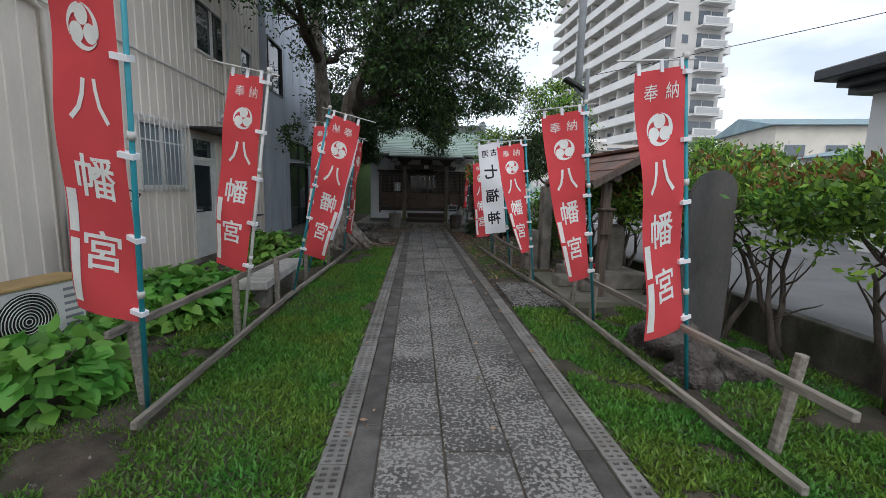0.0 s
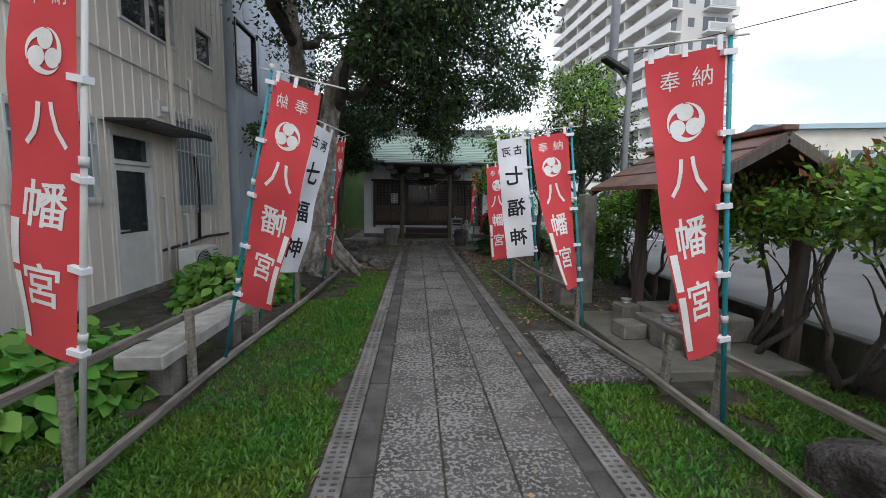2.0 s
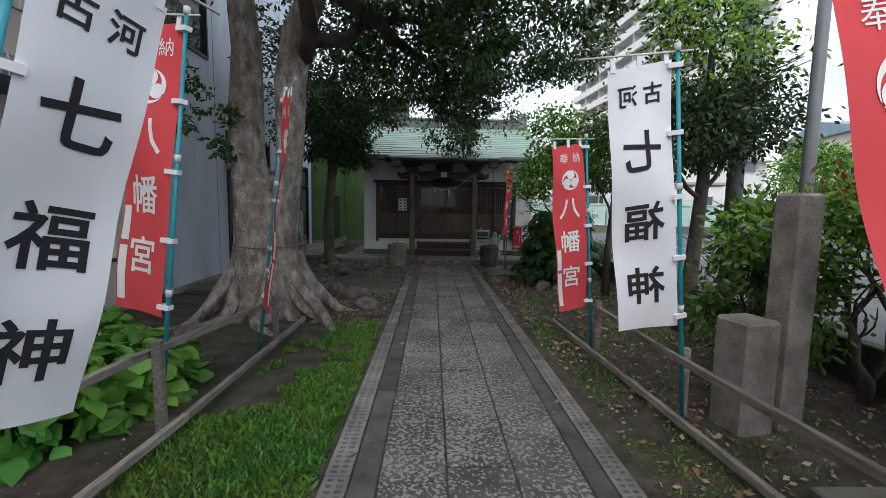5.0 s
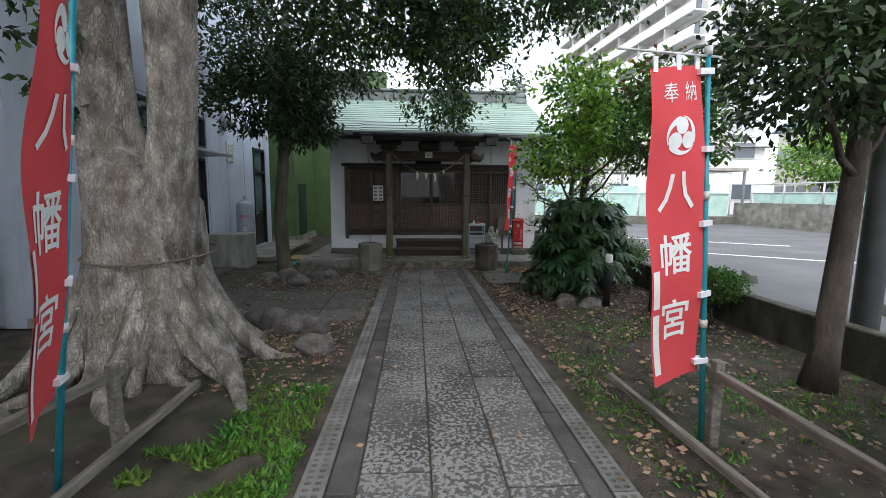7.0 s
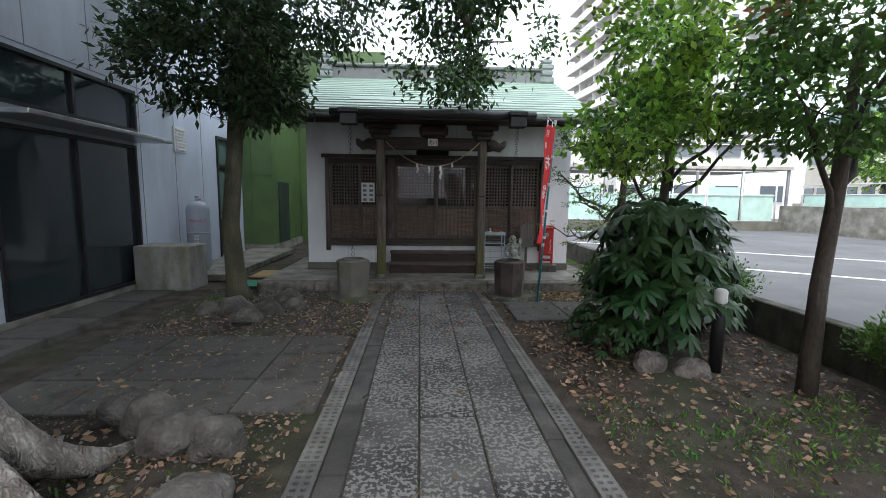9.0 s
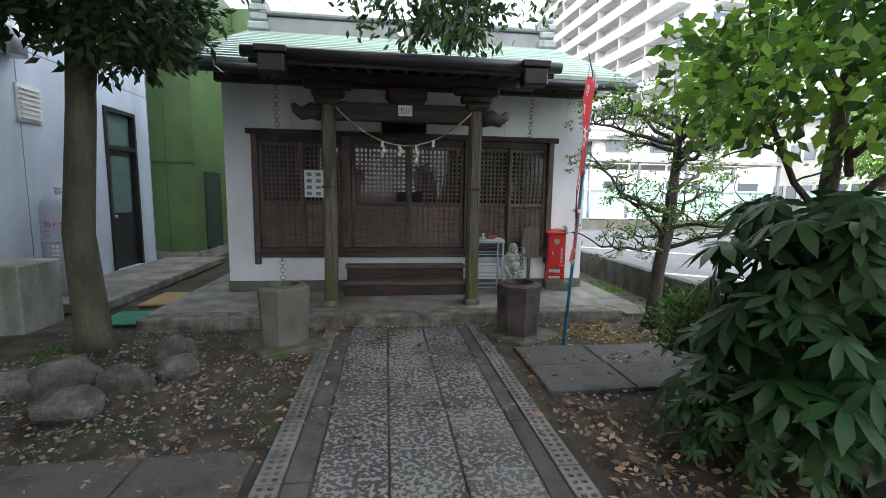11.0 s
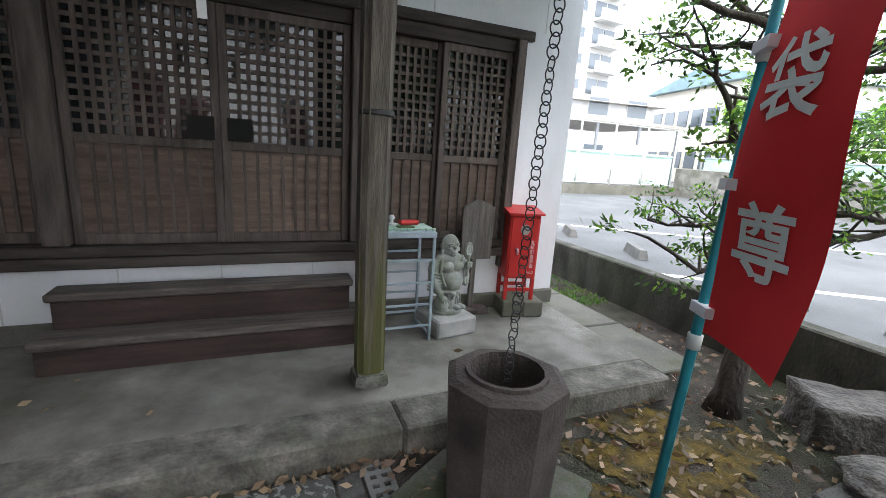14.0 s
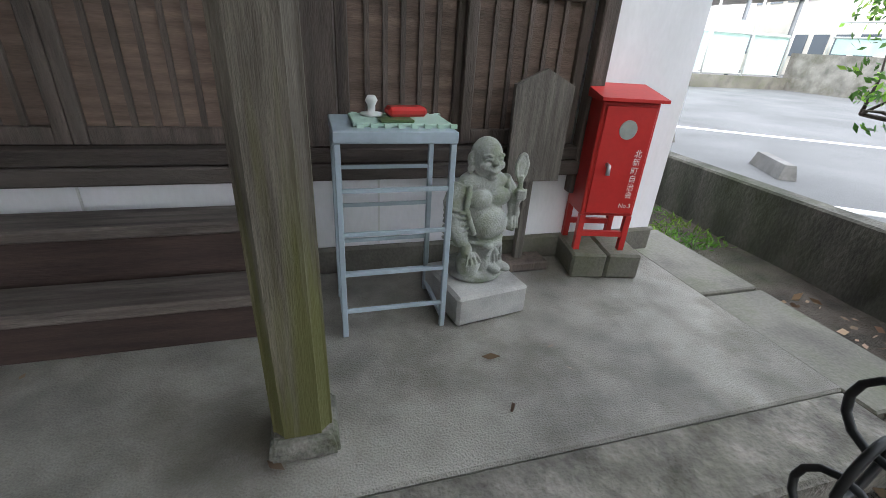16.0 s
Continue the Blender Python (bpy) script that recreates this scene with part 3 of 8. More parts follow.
def shrine():
    s = thing("shrine_hall", (0, 0, 0), "small white-plastered wooden shrine hall with pale green copper roof", "shrine")
    LX0, LX1, LZ = -1.42, 2.32, 2.07
    SILL = 0.58
    # walls round the wide opening
    for a, b, c, d in ((SX0, LX0, 0.24, 2.9), (LX1, SX1, 0.24, 2.9), (LX0, LX1, LZ, 2.9), (LX0, LX1, 0.24, SILL)):
        bm = bmesh.new()
        box(bm, a, b, FY, FY + 0.14, c, d)
        part("front_wall", bm, M["plaster"], s)
    for x in (SX0, SX1 - 0.14):
        bm = bmesh.new()
        box(bm, x, x + 0.14, FY + 0.143, 21.0, 0.24, 2.9)
        part("side_wall", bm, M["plaster"], s)
    bm = bmesh.new()
    box(bm, SX0, SX1, 21.003, 21.14, 0.24, 2.9)
    part("back_wall", bm, M["plaster"], s)
    for k in range(5):
        w = (SX1 - SX0 + 0.04) / 5
        bm = bmesh.new()
        box(bm, SX0 - 0.02 + k * w + 0.004, SX0 - 0.02 + (k + 1) * w - 0.004, FY - 0.02, FY + 0.2, PLAT, 0.238, 0.01)
        part("foundation_stone", bm, M["mossy_concrete"], s)
    # joints of the wall boards
    for x in (-1.1, -0.62, -0.1, 0.42, 0.95, 1.45, 1.95):
        bm = bmesh.new()
        box(bm, x - 0.004, x + 0.004, FY - 0.003, FY, 0.245, SILL - 0.05)
        part("board_joint", bm, M["white_metal"], s)
    for x in (-1.0, -0.1, 0.8, 1.7, 2.55):
        bm = bmesh.new()
        box(bm, x - 0.004, x + 0.004, FY - 0.003, FY, LZ + 0.08, 2.89)
        part("board_joint", bm, M["white_metal"], s)
    # timber frame of the opening
    bm = bmesh.new()
    box(bm, LX0 - 0.12, LX1 + 0.12, FY - 0.05, FY - 0.003, LZ, LZ + 0.065, 0.006)
    part("lintel", bm, M["wood_beam"], s)
    bm = bmesh.new()
    box(bm, LX0 - 0.02, LX1 + 0.02, FY - 0.07, FY - 0.003, SILL - 0.03, SILL + 0.03, 0.006)
    part("sill_beam", bm, M["wood_beam"], s)
    bm = bmesh.new()
    box(bm, LX0, LX1, FY - 0.055, FY + 0.10, SILL + 0.033, SILL + 0.09, 0.006)
    part("door_track", bm, M["wood_beam"], s)
    for x in (LX0 - 0.02, LX1 + 0.02):
        bm = bmesh.new()
        box(bm, x - 0.035, x + 0.035, FY - 0.062, FY - 0.004, SILL - 0.12, LZ - 0.002, 0.006)
        part("jamb", bm, M["wood_dark"], s)
    for x in (-0.34, 1.24):
        bm = bmesh.new()
        box(bm, x - 0.06, x + 0.06, FY - 0.05, FY + 0.10, SILL + 0.093, LZ, 0.006)
        part("door_post", bm, M["wood_dark"], s)
    bm = bmesh.new()
    box(bm, LX0, LX1, FY - 0.02, FY + 0.10, LZ - 0.08, LZ - 0.003)
    part("door_head", bm, M["wood_beam"], s)
    zt, zb, sp = LZ - 0.083, SILL + 0.093, 1.24
    lattice_door(s, LX0 + 0.02, -0.87, zb, zt, FY - 0.005, sp, 9, 12, 5)
    lattice_door(s, -0.89, -0.405, zb, zt, FY + 0.04, sp, 8, 12, 5)
    lattice_door(s, -0.275, 0.45, zb, zt, FY - 0.005, sp, 12, 12, 8)
    lattice_door(s, 0.452, 1.175, zb, zt, FY - 0.005, sp, 12, 12, 8)
    lattice_door(s, 1.305, 1.80, zb, zt, FY + 0.04, sp, 8, 12, 5)
    lattice_door(s, 1.78, LX1 - 0.02, zb, zt, FY - 0.005, sp, 8, 12, 5)
    for x in (0.285, 0.485):
        bm = bmesh.new()
        box(bm, x, x + 0.135, FY - 0.012, FY - 0.0055, sp + 0.027, sp + 0.155)
        part("coin_slot", bm, M["dark"], s, "black square offering slot")
    # Added near-black sheet, painted as the unlit room behind the doors.
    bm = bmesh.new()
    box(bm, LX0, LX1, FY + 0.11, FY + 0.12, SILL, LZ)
    part("unlit_room_sheet", bm, M["dark"], s)
    # porch
    for x in (-0.45, 1.14):
        bm = bmesh.new()
        lathe(bm, [(0.115, 0.0), (0.118, 0.03), (0.105, 0.062), (0.085, 0.07)], 4, (0, 0, PLAT), smooth=False)
        bmesh.ops.rotate(bm, cent=(0, 0, 0), matrix=Matrix.Rotation(radians(45), 3, "Z"), verts=bm.verts)
        bmesh.ops.translate(bm, vec=(x, PY, 0), verts=bm.verts)
        bmesh.ops.bevel(bm, geom=bm.edges[:], offset=0.008, segments=2, affect="EDGES")
        part("post_base", bm, M["post_stone"], s, "rough mossy stone under the post")
        bm = bmesh.new()
        # squared post with deep chamfers, each chamfer set back behind a narrow bead
        w, c, d = 0.068, 0.026, 0.006
        prof = []
        for q in range(4):
            ca, sa = (1, 0, -1, 0)[q], (0, 1, 0, -1)[q]
            for a, b in ((-w + c, -w), (w - c, -w), (w - c + 0.001, -w + d), (w - d, -w + c - 0.001)):
                prof.append((a * ca - b * sa, a * sa + b * ca))
        lean = (0.012 if x < 0 else -0.006)
        zs = (PLAT + 0.07, 0.6, 1.1, 1.7, 2.28)
        rings = [[bm.verts.new((x + a + lean * math.sin(z * 1.4), PY + b, z)) for a, b in prof] for z in zs]
        for r0, r1 in zip(rings, rings[1:]):
            for k in range(16):
                bm.faces.new((r0[k], r0[(k + 1) % 16], r1[(k + 1) % 16], r1[k]))
        bm.faces.new(rings[-1])
        bm.faces.new(rings[0][::-1])
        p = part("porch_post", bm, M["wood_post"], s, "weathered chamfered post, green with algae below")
        bm = bmesh.new()
        lathe(bm, [(0.082, 0.0), (0.084, 0.006), (0.082, 0.012), (0.084, 0.018), (0.082, 0.024)], 10, (x, PY, 1.42))
        part("wire_band", bm, M["dark_metal"], p)
        # bearing block and bracket arm
        bm = bmesh.new()
        box(bm, x - 0.13, x + 0.13, PY - 0.13, PY + 0.13, 2.283, 2.36, 0.03)
        part("bearing_block", bm, M["wood_beam"], s)
        bm = bmesh.new()
        sgn = -1 if x < 0 else 1
        pts = [(x + sgn * 0.07, PY, 2.20), (x + sgn * 0.18, PY, 2.225), (x + sgn * 0.27, PY, 2.19), (x + sgn * 0.33, PY, 2.235), (x + sgn * 0.36, PY, 2.29)]
        tube(bm, pts, [0.085, 0.085, 0.07, 0.05, 0.02], 8)
        part("carved_nose", bm, M["wood_beam"], s, "curled carved beam end")
        bm = bmesh.new()
        beam(bm, (x, PY + 0.07, 2.2), (x, FY - 0.003, 2.42), 0.1, 0.16, bevel=0.01)
        part("tie_beam", bm, M["wood_beam"], s)
        for k, (dz, ln) in enumerate(((2.363, 0.34), (2.45, 0.5))):
            bm = bmesh.new()
            box(bm, x - ln / 2, x + ln / 2, PY - 0.06, PY + 0.06, dz, dz + 0.084, 0.02)
            part("bracket_arm", bm, M["wood_beam"], s)
    bm = bmesh.new()
    beam(bm, (-0.39, PY, 2.23), (1.08, PY, 2.23), 0.1, 0.19, bevel=0.015)
    part("porch_beam", bm, M["wood_beam"], s)
    bm = bmesh.new()
    beam(bm, (-1.05, PY, 2.585), (1.79, PY, 2.585), 0.12, 0.1, bevel=0.01)
    part("eave_purlin", bm, M["wood_beam"], s)
    bm = bmesh.new()
    box(bm, 0.15, 0.60, PY - 0.05, PY + 0.05, 2.33, 2.53, 0.05)
    part("frog_leg_strut", bm, M["wood_beam"], s)
    # roof
    bm = bmesh.new()
    box(bm, SX0 - 0.05, SX1 + 0.05, FY - 0.1, FY - 0.003, 2.66, 2.8)
    part("wall_plate", bm, M["wood_beam"], s)
    RX0, RX1 = -1.98, 3.02
    EY, EZ, RY, RZ = 16.7, 2.66, 19.3, 3.84
    bm = bmesh.new()
    th = 0.09
    n = Vector((0, -(RZ - EZ), RY - EY)).normalized() * th
    def slab(a, b, c, d, t):
        lo = [bm.verts.new(p) for p in (a, b, c, d)]
        hi = [bm.verts.new(Vector(p) + t) for p in (a, b, c, d)]
        bm.faces.new(lo[::-1]); bm.faces.new(hi)
        for k in range(4):
            bm.faces.new((lo[k], lo[(k + 1) % 4], hi[(k + 1) % 4], hi[k]))
    slab((RX0, EY, EZ - 0.03), (RX1, EY, EZ - 0.03), (RX1, RY, RZ - 0.03), (RX0, RY, RZ - 0.03), n * 0.5)
    slab((RX0, 2 * RY - EY, EZ - 0.03), (RX0, RY, RZ - 0.03), (RX1, RY, RZ - 0.03), (RX1, 2 * RY - EY, EZ - 0.03), Vector((0, -n.y, n.z)) * 0.5)
    roof = part("roof", bm, M["wood_beam"], s)
    # copper courses
    N = 16
    for k in range(N):
        for back in (0, 1):
            a, b = k / N, (k + 1) / N
            y0, y1 = EY - 0.05 + (RY - EY + 0.05) * a, EY - 0.05 + (RY - EY + 0.05) * b
            z0, z1 = EZ + 0.03 + (RZ - EZ) * a, EZ + 0.03 + (RZ - EZ) * b
            if back:
                if k % 4:
                    continue
                y0, y1 = 2 * RY - y0, 2 * RY - (EY - 0.05 + (RY - EY + 0.05) * min(1, a + 4 / N))
                z1 = EZ + 0.03 + (RZ - EZ) * min(1, a + 4 / N)
            bm = bmesh.new()
            lift = 0.014
            lo = [bm.verts.new(p) for p in ((RX0, y0, z0), (RX1, y0, z0), (RX1, y1, z1), (RX0, y1, z1))]
            hi = [bm.verts.new(p) for p in ((RX0, y0, z0 + 0.03 + lift), (RX1, y0, z0 + 0.03 + lift), (RX1, y1, z1 + 0.03), (RX0, y1, z1 + 0.03))]
            order = (lo[::-1], hi)
            for q in order:
                bm.faces.new(q)
            for i in range(4):
                bm.faces.new((lo[i], lo[(i + 1) % 4], hi[(i + 1) % 4], hi[i]))
            bmesh.ops.recalc_face_normals(bm, faces=bm.faces[:])
            part("copper_course", bm, M["roof_green"], roof)
    # porch roof
    KX0, KX1, KY, KZ = -0.98, 1.68, 15.78, 2.55
    for k in range(5):
        a, b = k / 5, (k + 1) / 5
        bm = bmesh.new()
        y0, y1 = KY + (EY + 0.55 - KY) * a, KY + (EY + 0.55 - KY) * b
        zf = lambda u: KZ + (EZ + 0.36 - KZ) * (u ** 1.25)
        z0, z1 = zf(a), zf(b)
        lo = [bm.verts.new(p) for p in ((KX0, y0, z0), (KX1, y0, z0), (KX1, y1, z1), (KX0, y1, z1))]
        hi = [bm.verts.new(p) for p in ((KX0, y0, z0 + 0.054), (KX1, y0, z0 + 0.054), (KX1, y1, z1 + 0.04), (KX0, y1, z1 + 0.04))]
        bm.faces.new(lo[::-1]); bm.faces.new(hi)
        for i in range(4):
            bm.faces.new((lo[i], lo[(i + 1) % 4], hi[(i + 1) % 4], hi[i]))
        part("copper_course", bm, M["roof_green"], roof)
    for k in range(15):
        x = KX0 + 0.08 + (KX1 - KX0 - 0.16) * k / 14
        bm = bmesh.new()
        beam(bm, (x, KY + 0.04, KZ - 0.045), (x, FY - 0.1, KZ + 0.25), 0.05, 0.06)
        part("rafter", bm, M["wood_beam"], s)
    for k in range(14):
        x = RX0 + 0.1 + (RX1 - RX0 - 0.2) * k / 13
        if KX0 - 0.05 < x < KX1 + 0.05:
            continue
        bm = bmesh.new()
        beam(bm, (x, EY + 0.03, EZ - 0.075), (x, FY + 0.03, EZ + 0.30), 0.055, 0.07)
        part("rafter", bm, M["wood_beam"], s)
    bm = bmesh.new()
    box(bm, KX0 - 0.02, KX1 + 0.02, KY - 0.005, KY + 0.03, KZ - 0.09, KZ + 0.02)
    part("fascia", bm, M["wood_beam"], s)
    # gutters
    for a, b, y, z in ((KX0 - 0.06, KX1 + 0.06, KY - 0.06, KZ - 0.02), (RX0, KX0 - 0.1, EY - 0.06, EZ - 0.03), (KX1 + 0.1, RX1, EY - 0.06, EZ - 0.03)):
        bm = bmesh.new()
        tube(bm, [(a, y, z), (b, y, z)], 0.05, 10)
        part("roof_gutter", bm, M["roof_dark"], s)
    for x in (-0.79, 1.49):
        bm = bmesh.new()
        box(bm, x - 0.11, x + 0.11, KY - 0.13, KY + 0.02, KZ - 0.19, KZ - 0.04, 0.012)
        box(bm, x - 0.13, x + 0.13, KY - 0.15, KY + 0.04, KZ - 0.038, KZ + 0.02, 0.008)
        part("gutter_box", bm, M["roof_dark"], s)
    # ridge
    bm = bmesh.new()
    box(bm, RX0 + 0.25, RX1 - 0.25, RY - 0.14, RY + 0.14, RZ - 0.02, RZ + 0.24, 0.02)
    box(bm, RX0 + 0.2, RX1 - 0.2, RY - 0.19, RY + 0.19, RZ + 0.243, RZ + 0.31, 0.02)
    part("ridge", bm, M["ridge_grey"], s)
    for x in (RX0 + 0.18, RX1 - 0.18):
        bm = bmesh.new()
        for k, (w, h) in enumerate(((0.16, 0.14), (0.13, 0.13), (0.15, 0.12), (0.11, 0.1))):
            z = RZ + 0.0 + (0, 0.143, 0.276, 0.399)[k]
            box(bm, x - w, x + w, RY - 0.2, RY + 0.2, z, z + h, 0.03)
        part("ridge_end", bm, M["ridge_end"], s, "stepped grey ridge end ornament")
    bm = bmesh.new()
    lathe(bm, [(0.07, 0), (0.07, 0.03)], 14)
    bmesh.ops.rotate(bm, cent=(0, 0, 0), matrix=Matrix.Rotation(radians(90), 3, "X"), verts=bm.verts)
    bmesh.ops.translate(bm, vec=(0.4, RY - 0.142, RZ + 0.12), verts=bm.verts)
    part("crest", bm, M["white_metal"], s)
    # gable infill
    for x in (SX0 + 0.02, SX1 - 0.1):
        bm = bmesh.new()
        v = [bm.verts.new((xx, y, z)) for xx in (x, x + 0.08) for y, z in ((FY + 0.2, 2.903), (20.9, 2.903), (RY, RZ - 0.12))]
        bm.faces.new((v[0], v[1], v[2])); bm.faces.new((v[5], v[4], v[3]))
        for i in range(3):
            bm.faces.new((v[i], v[(i + 1) % 3], v[3 + (i + 1) % 3], v[3 + i]))
        part("gable", bm, M["plaster"], s)
    # plaques
    bm = bmesh.new()
    box(bm, 0.10, 0.66, FY - 0.13, FY - 0.06, 2.13, 2.36, 0.015)
    part("plaque", bm, M["dark"], s, "black framed name plaque under the eaves")
    return s


M["ridge_end"] = mat("ridge_end_grey", (0.24, 0.27, 0.26), 0.6, 0.15, 5, 60, 0.2)
M["ridge_grey"] = mat("ridge_grey", (0.16, 0.17, 0.17), 0.5, 0.12, 4, 50, 0.1)
shrine()


def wooden_steps():
    s = thing("entrance_steps", (0.41, 0, 0), "two dark brown timber steps with worn grey treads", "steps")
    for y0, y1, z0, z1, x in ((17.02, 17.2, PLAT, 0.295, 0.78), (17.203, 17.37, PLAT, 0.475, 0.76)):
        bm = bmesh.new()
        box(bm, -x + 0.02, x - 0.02, y0 + 0.02, y1, z0, z1 - 0.045, 0.004)
        part("riser", bm, M["wood_red"], s)
        bm = bmesh.new()
        box(bm, -x, x, y0, y1, z1 - 0.042, z1, 0.008)
        part("tread", bm, M["wood_greyx"], s)


wooden_steps()


# ---------------------------------------------------------------- beige building
WX = -4.05


def wall_with_holes(parent, material, x0, x1, y0, y1, z0, z1, holes):
    """A wall along y in sections, holes as (ya, yb, za, zb)."""
    def section(*lim):
        bm = bmesh.new()
        box(bm, *lim)
        part("wall_section", bm, material, parent)
    ys = sorted({y0, y1, *[h[0] for h in holes], *[h[1] for h in holes]})
    for a, b in zip(ys, ys[1:]):
        cuts = sorted((h[2], h[3]) for h in holes if h[0] <= a + 1e-6 and h[1] >= b - 1e-6)
        z = z0
        for c, d in cuts:
            if c > z:
                section(x0, x1, a, b, z, c)
            z = d
        if z < z1:
            section(x0, x1, a, b, z, z1)


def sash(parent, x, y0, y1, z0, z1, pane, n=2, frame_mat=None, depth=0.06):
    """A sliding window set in a wall that faces +x."""
    fm = frame_mat or M["white_metal"]
    bm = bmesh.new()
    f = 0.04
    box(bm, x - depth, x + 0.03, y0, y0 + f, z0, z1)
    box(bm, x - depth, x + 0.03, y1 - f, y1, z0, z1)
    box(bm, x - depth, x + 0.03, y0 + f, y1 - f, z0, z0 + f)
    box(bm, x - depth, x + 0.03, y0 + f, y1 - f, z1 - f, z1)
    for k in range(1, n):
        y = y0 + (y1 - y0) * k / n
        box(bm, x - depth * 0.8, x + 0.01, y - 0.02, y + 0.02, z0 + f, z1 - f)
    w = part("window", bm, fm, parent)
    for k in range(n):
        bm = bmesh.new()
        a, b = y0 + f + (y1 - y0 - 2 * f) * k / n, y0 + f + (y1 - y0 - 2 * f) * (k + 1) / n
        box(bm, x - depth * 0.6, x - depth * 0.6 + 0.006, a, b, z0 + f, z1 - f)
        part("pane", bm, pane, w)
    return w


def grille(parent, x, y0, y1, z0, z1, n):
    bm = bmesh.new()
    for z in (z0, (z0 + z1) / 2 + 0.2, z1):
        box(bm, x, x + 0.02, y0, y1, z - 0.012, z + 0.012)
    for y in (y0, y1):
        for z in (z0, z1):
            box(bm, WX, x, y - 0.01, y + 0.01, z - 0.01, z + 0.01)
    g = part("window_grille", bm, M["white_metal"], parent)
    for k in range(n):
        bm = bmesh.new()
        y = y0 + (y1 - y0) * k / (n - 1)
        tube(bm, [(x + 0.027, y, z0 - 0.06), (x + 0.027, y, z1 + 0.06)], 0.007, 6)
        part("bar", bm, M["white_metal"], g)


def beige_building():
    b = thing("beige_building", (0, 0, 0), "two-storey building in beige ribbed metal siding", "building")
    holes = [(6.68, 7.95, 1.42, 2.42), (8.2, 9.12, 0.06, 2.36), (9.75, 11.2, 1.28, 2.8), (8.55, 9.95, 3.9, 4.85), (-1.5, 0.3, 3.9, 4.85), (10.6, 11.3, 3.95, 4.6)]
    wall_with_holes(b, M["beige"], WX - 0.18, WX, -4, 11.9, 0.0, 6.6, holes)
    bm = bmesh.new()
    box(bm, -12, WX - 0.183, -4, -3.82, 0, 6.6)
    part("wall", bm, M["beige"], b)
    bm = bmesh.new()
    box(bm, -12, WX - 0.183, 11.72, 11.9, 0, 6.6)
    part("wall", bm, M["beige"], b)
    bm = bmesh.new()
    box(bm, -12, WX + 0.45, -4.2, 12.2, 6.62, 6.8, 0.02)
    part("roof", bm, M["roof_dark"], b)
    # Solid near-black box: the rooms' lack of light is painted, not modelled.
    bm = bmesh.new()
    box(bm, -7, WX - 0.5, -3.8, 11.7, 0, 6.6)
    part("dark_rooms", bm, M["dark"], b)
    y, k = -3.9, 0
    ribs = {}
    while y < 11.85:
        z = 0.12
        cuts = sorted((h[2] - 0.05, h[3] + 0.05) for h in holes if h[0] - 0.05 < y < h[1] + 0.05)
        spans = []
        for c, d in cuts:
            spans.append((z, c)); z = d
        spans.append((z, 6.55))
        for a, c in spans:
            if c - a < 0.03:
                continue
            key = round(c - a, 2)
            if key not in ribs:
                bm = bmesh.new()
                h = c - a
                v = [(0, -0.022), (0.014, -0.012), (0.014, 0.012), (0, 0.022)]
                lo = [bm.verts.new((p, q, 0)) for p, q in v]
                hi = [bm.verts.new((p, q, h)) for p, q in v]
                for i in range(3):
                    bm.faces.new((lo[i], lo[i + 1], hi[i + 1], hi[i]))
                bm.faces.new(hi)
                bm.faces.new(lo[::-1])
                ribs[key] = mesh_of("siding_rib", bm, M["beige"])
            ob = new("siding_rib", ribs[key])
            ob.parent, ob.location = b, (WX + 0.001, y, a)
        y += 0.215
    # plinth and mid joint
    bm = bmesh.new()
    box(bm, WX + 0.001, WX + 0.03, -4, 11.9, 0, 0.1)
    part("plinth", bm, M["concrete"], b)
    bm = bmesh.new()
    tube(bm, [(WX + 0.03, -4, 3.5), (WX + 0.03, 4, 3.42), (WX + 0.03, 11.9, 3.3)], 0.012, 6)
    part("cable", bm, M["white_metal"], b)
    w = sash(b, WX, 6.68, 7.95, 1.42, 2.42, M["frost"])
    grille(b, WX + 0.06, 6.62, 8.0, 1.40, 2.46, 12)
    w = sash(b, WX, 9.75, 11.2, 1.28, 2.8, M["frost"])
    grille(b, WX + 0.06, 9.68, 11.26, 1.25, 2.86, 14)
    sash(b, WX, 8.55, 9.95, 3.9, 4.85, M["glass"])
    sash(b, WX, -1.5, 0.3, 3.9, 4.85, M["glass"])
    sash(b, WX, 10.6, 11.3, 3.95, 4.6, M["glass"], 1)
    # door with transom and canopy
    bm = bmesh.new()
    for a, c, d, e in ((8.2, 8.25, 0.06, 2.36), (9.07, 9.12, 0.06, 2.36), (8.25, 9.07, 1.92, 1.98), (8.25, 9.07, 2.3, 2.36), (8.25, 9.07, 0.06, 0.1)):
        box(bm, WX - 0.1, WX + 0.02, a, c, d, e)
    part("door_frame", bm, M["white_metal"], b)
    bm = bmesh.new()
    box(bm, WX - 0.06, WX - 0.05, 8.25, 9.07, 1.98, 2.3)
    part("transom_pane", bm, M["glass"], b)
    bm = bmesh.new()
    for a, c, d, e in ((8.253, 8.33, 0.103, 1.917), (8.99, 9.067, 0.103, 1.917), (8.33, 8.99, 0.103, 0.95), (8.33, 8.99, 1.83, 1.917)):
        box(bm, WX - 0.06, WX - 0.02, a, c, d, e)
    d = part("door", bm, M["white_metal"], b, "grey aluminium door with dark upper pane")
    bm = bmesh.new()
    box(bm, WX - 0.05, WX - 0.04, 8.33, 8.99, 0.95, 1.83)
    part("pane", bm, M["glass"], d)
    bm = bmesh.new()
    beam(bm, (WX - 0.02, 8.30, 1.0), (WX + 0.05, 8.30, 1.0), 0.02, 0.03)
    beam(bm, (WX + 0.045, 8.28, 1.0), (WX + 0.045, 8.42, 1.0), 0.02, 0.02)
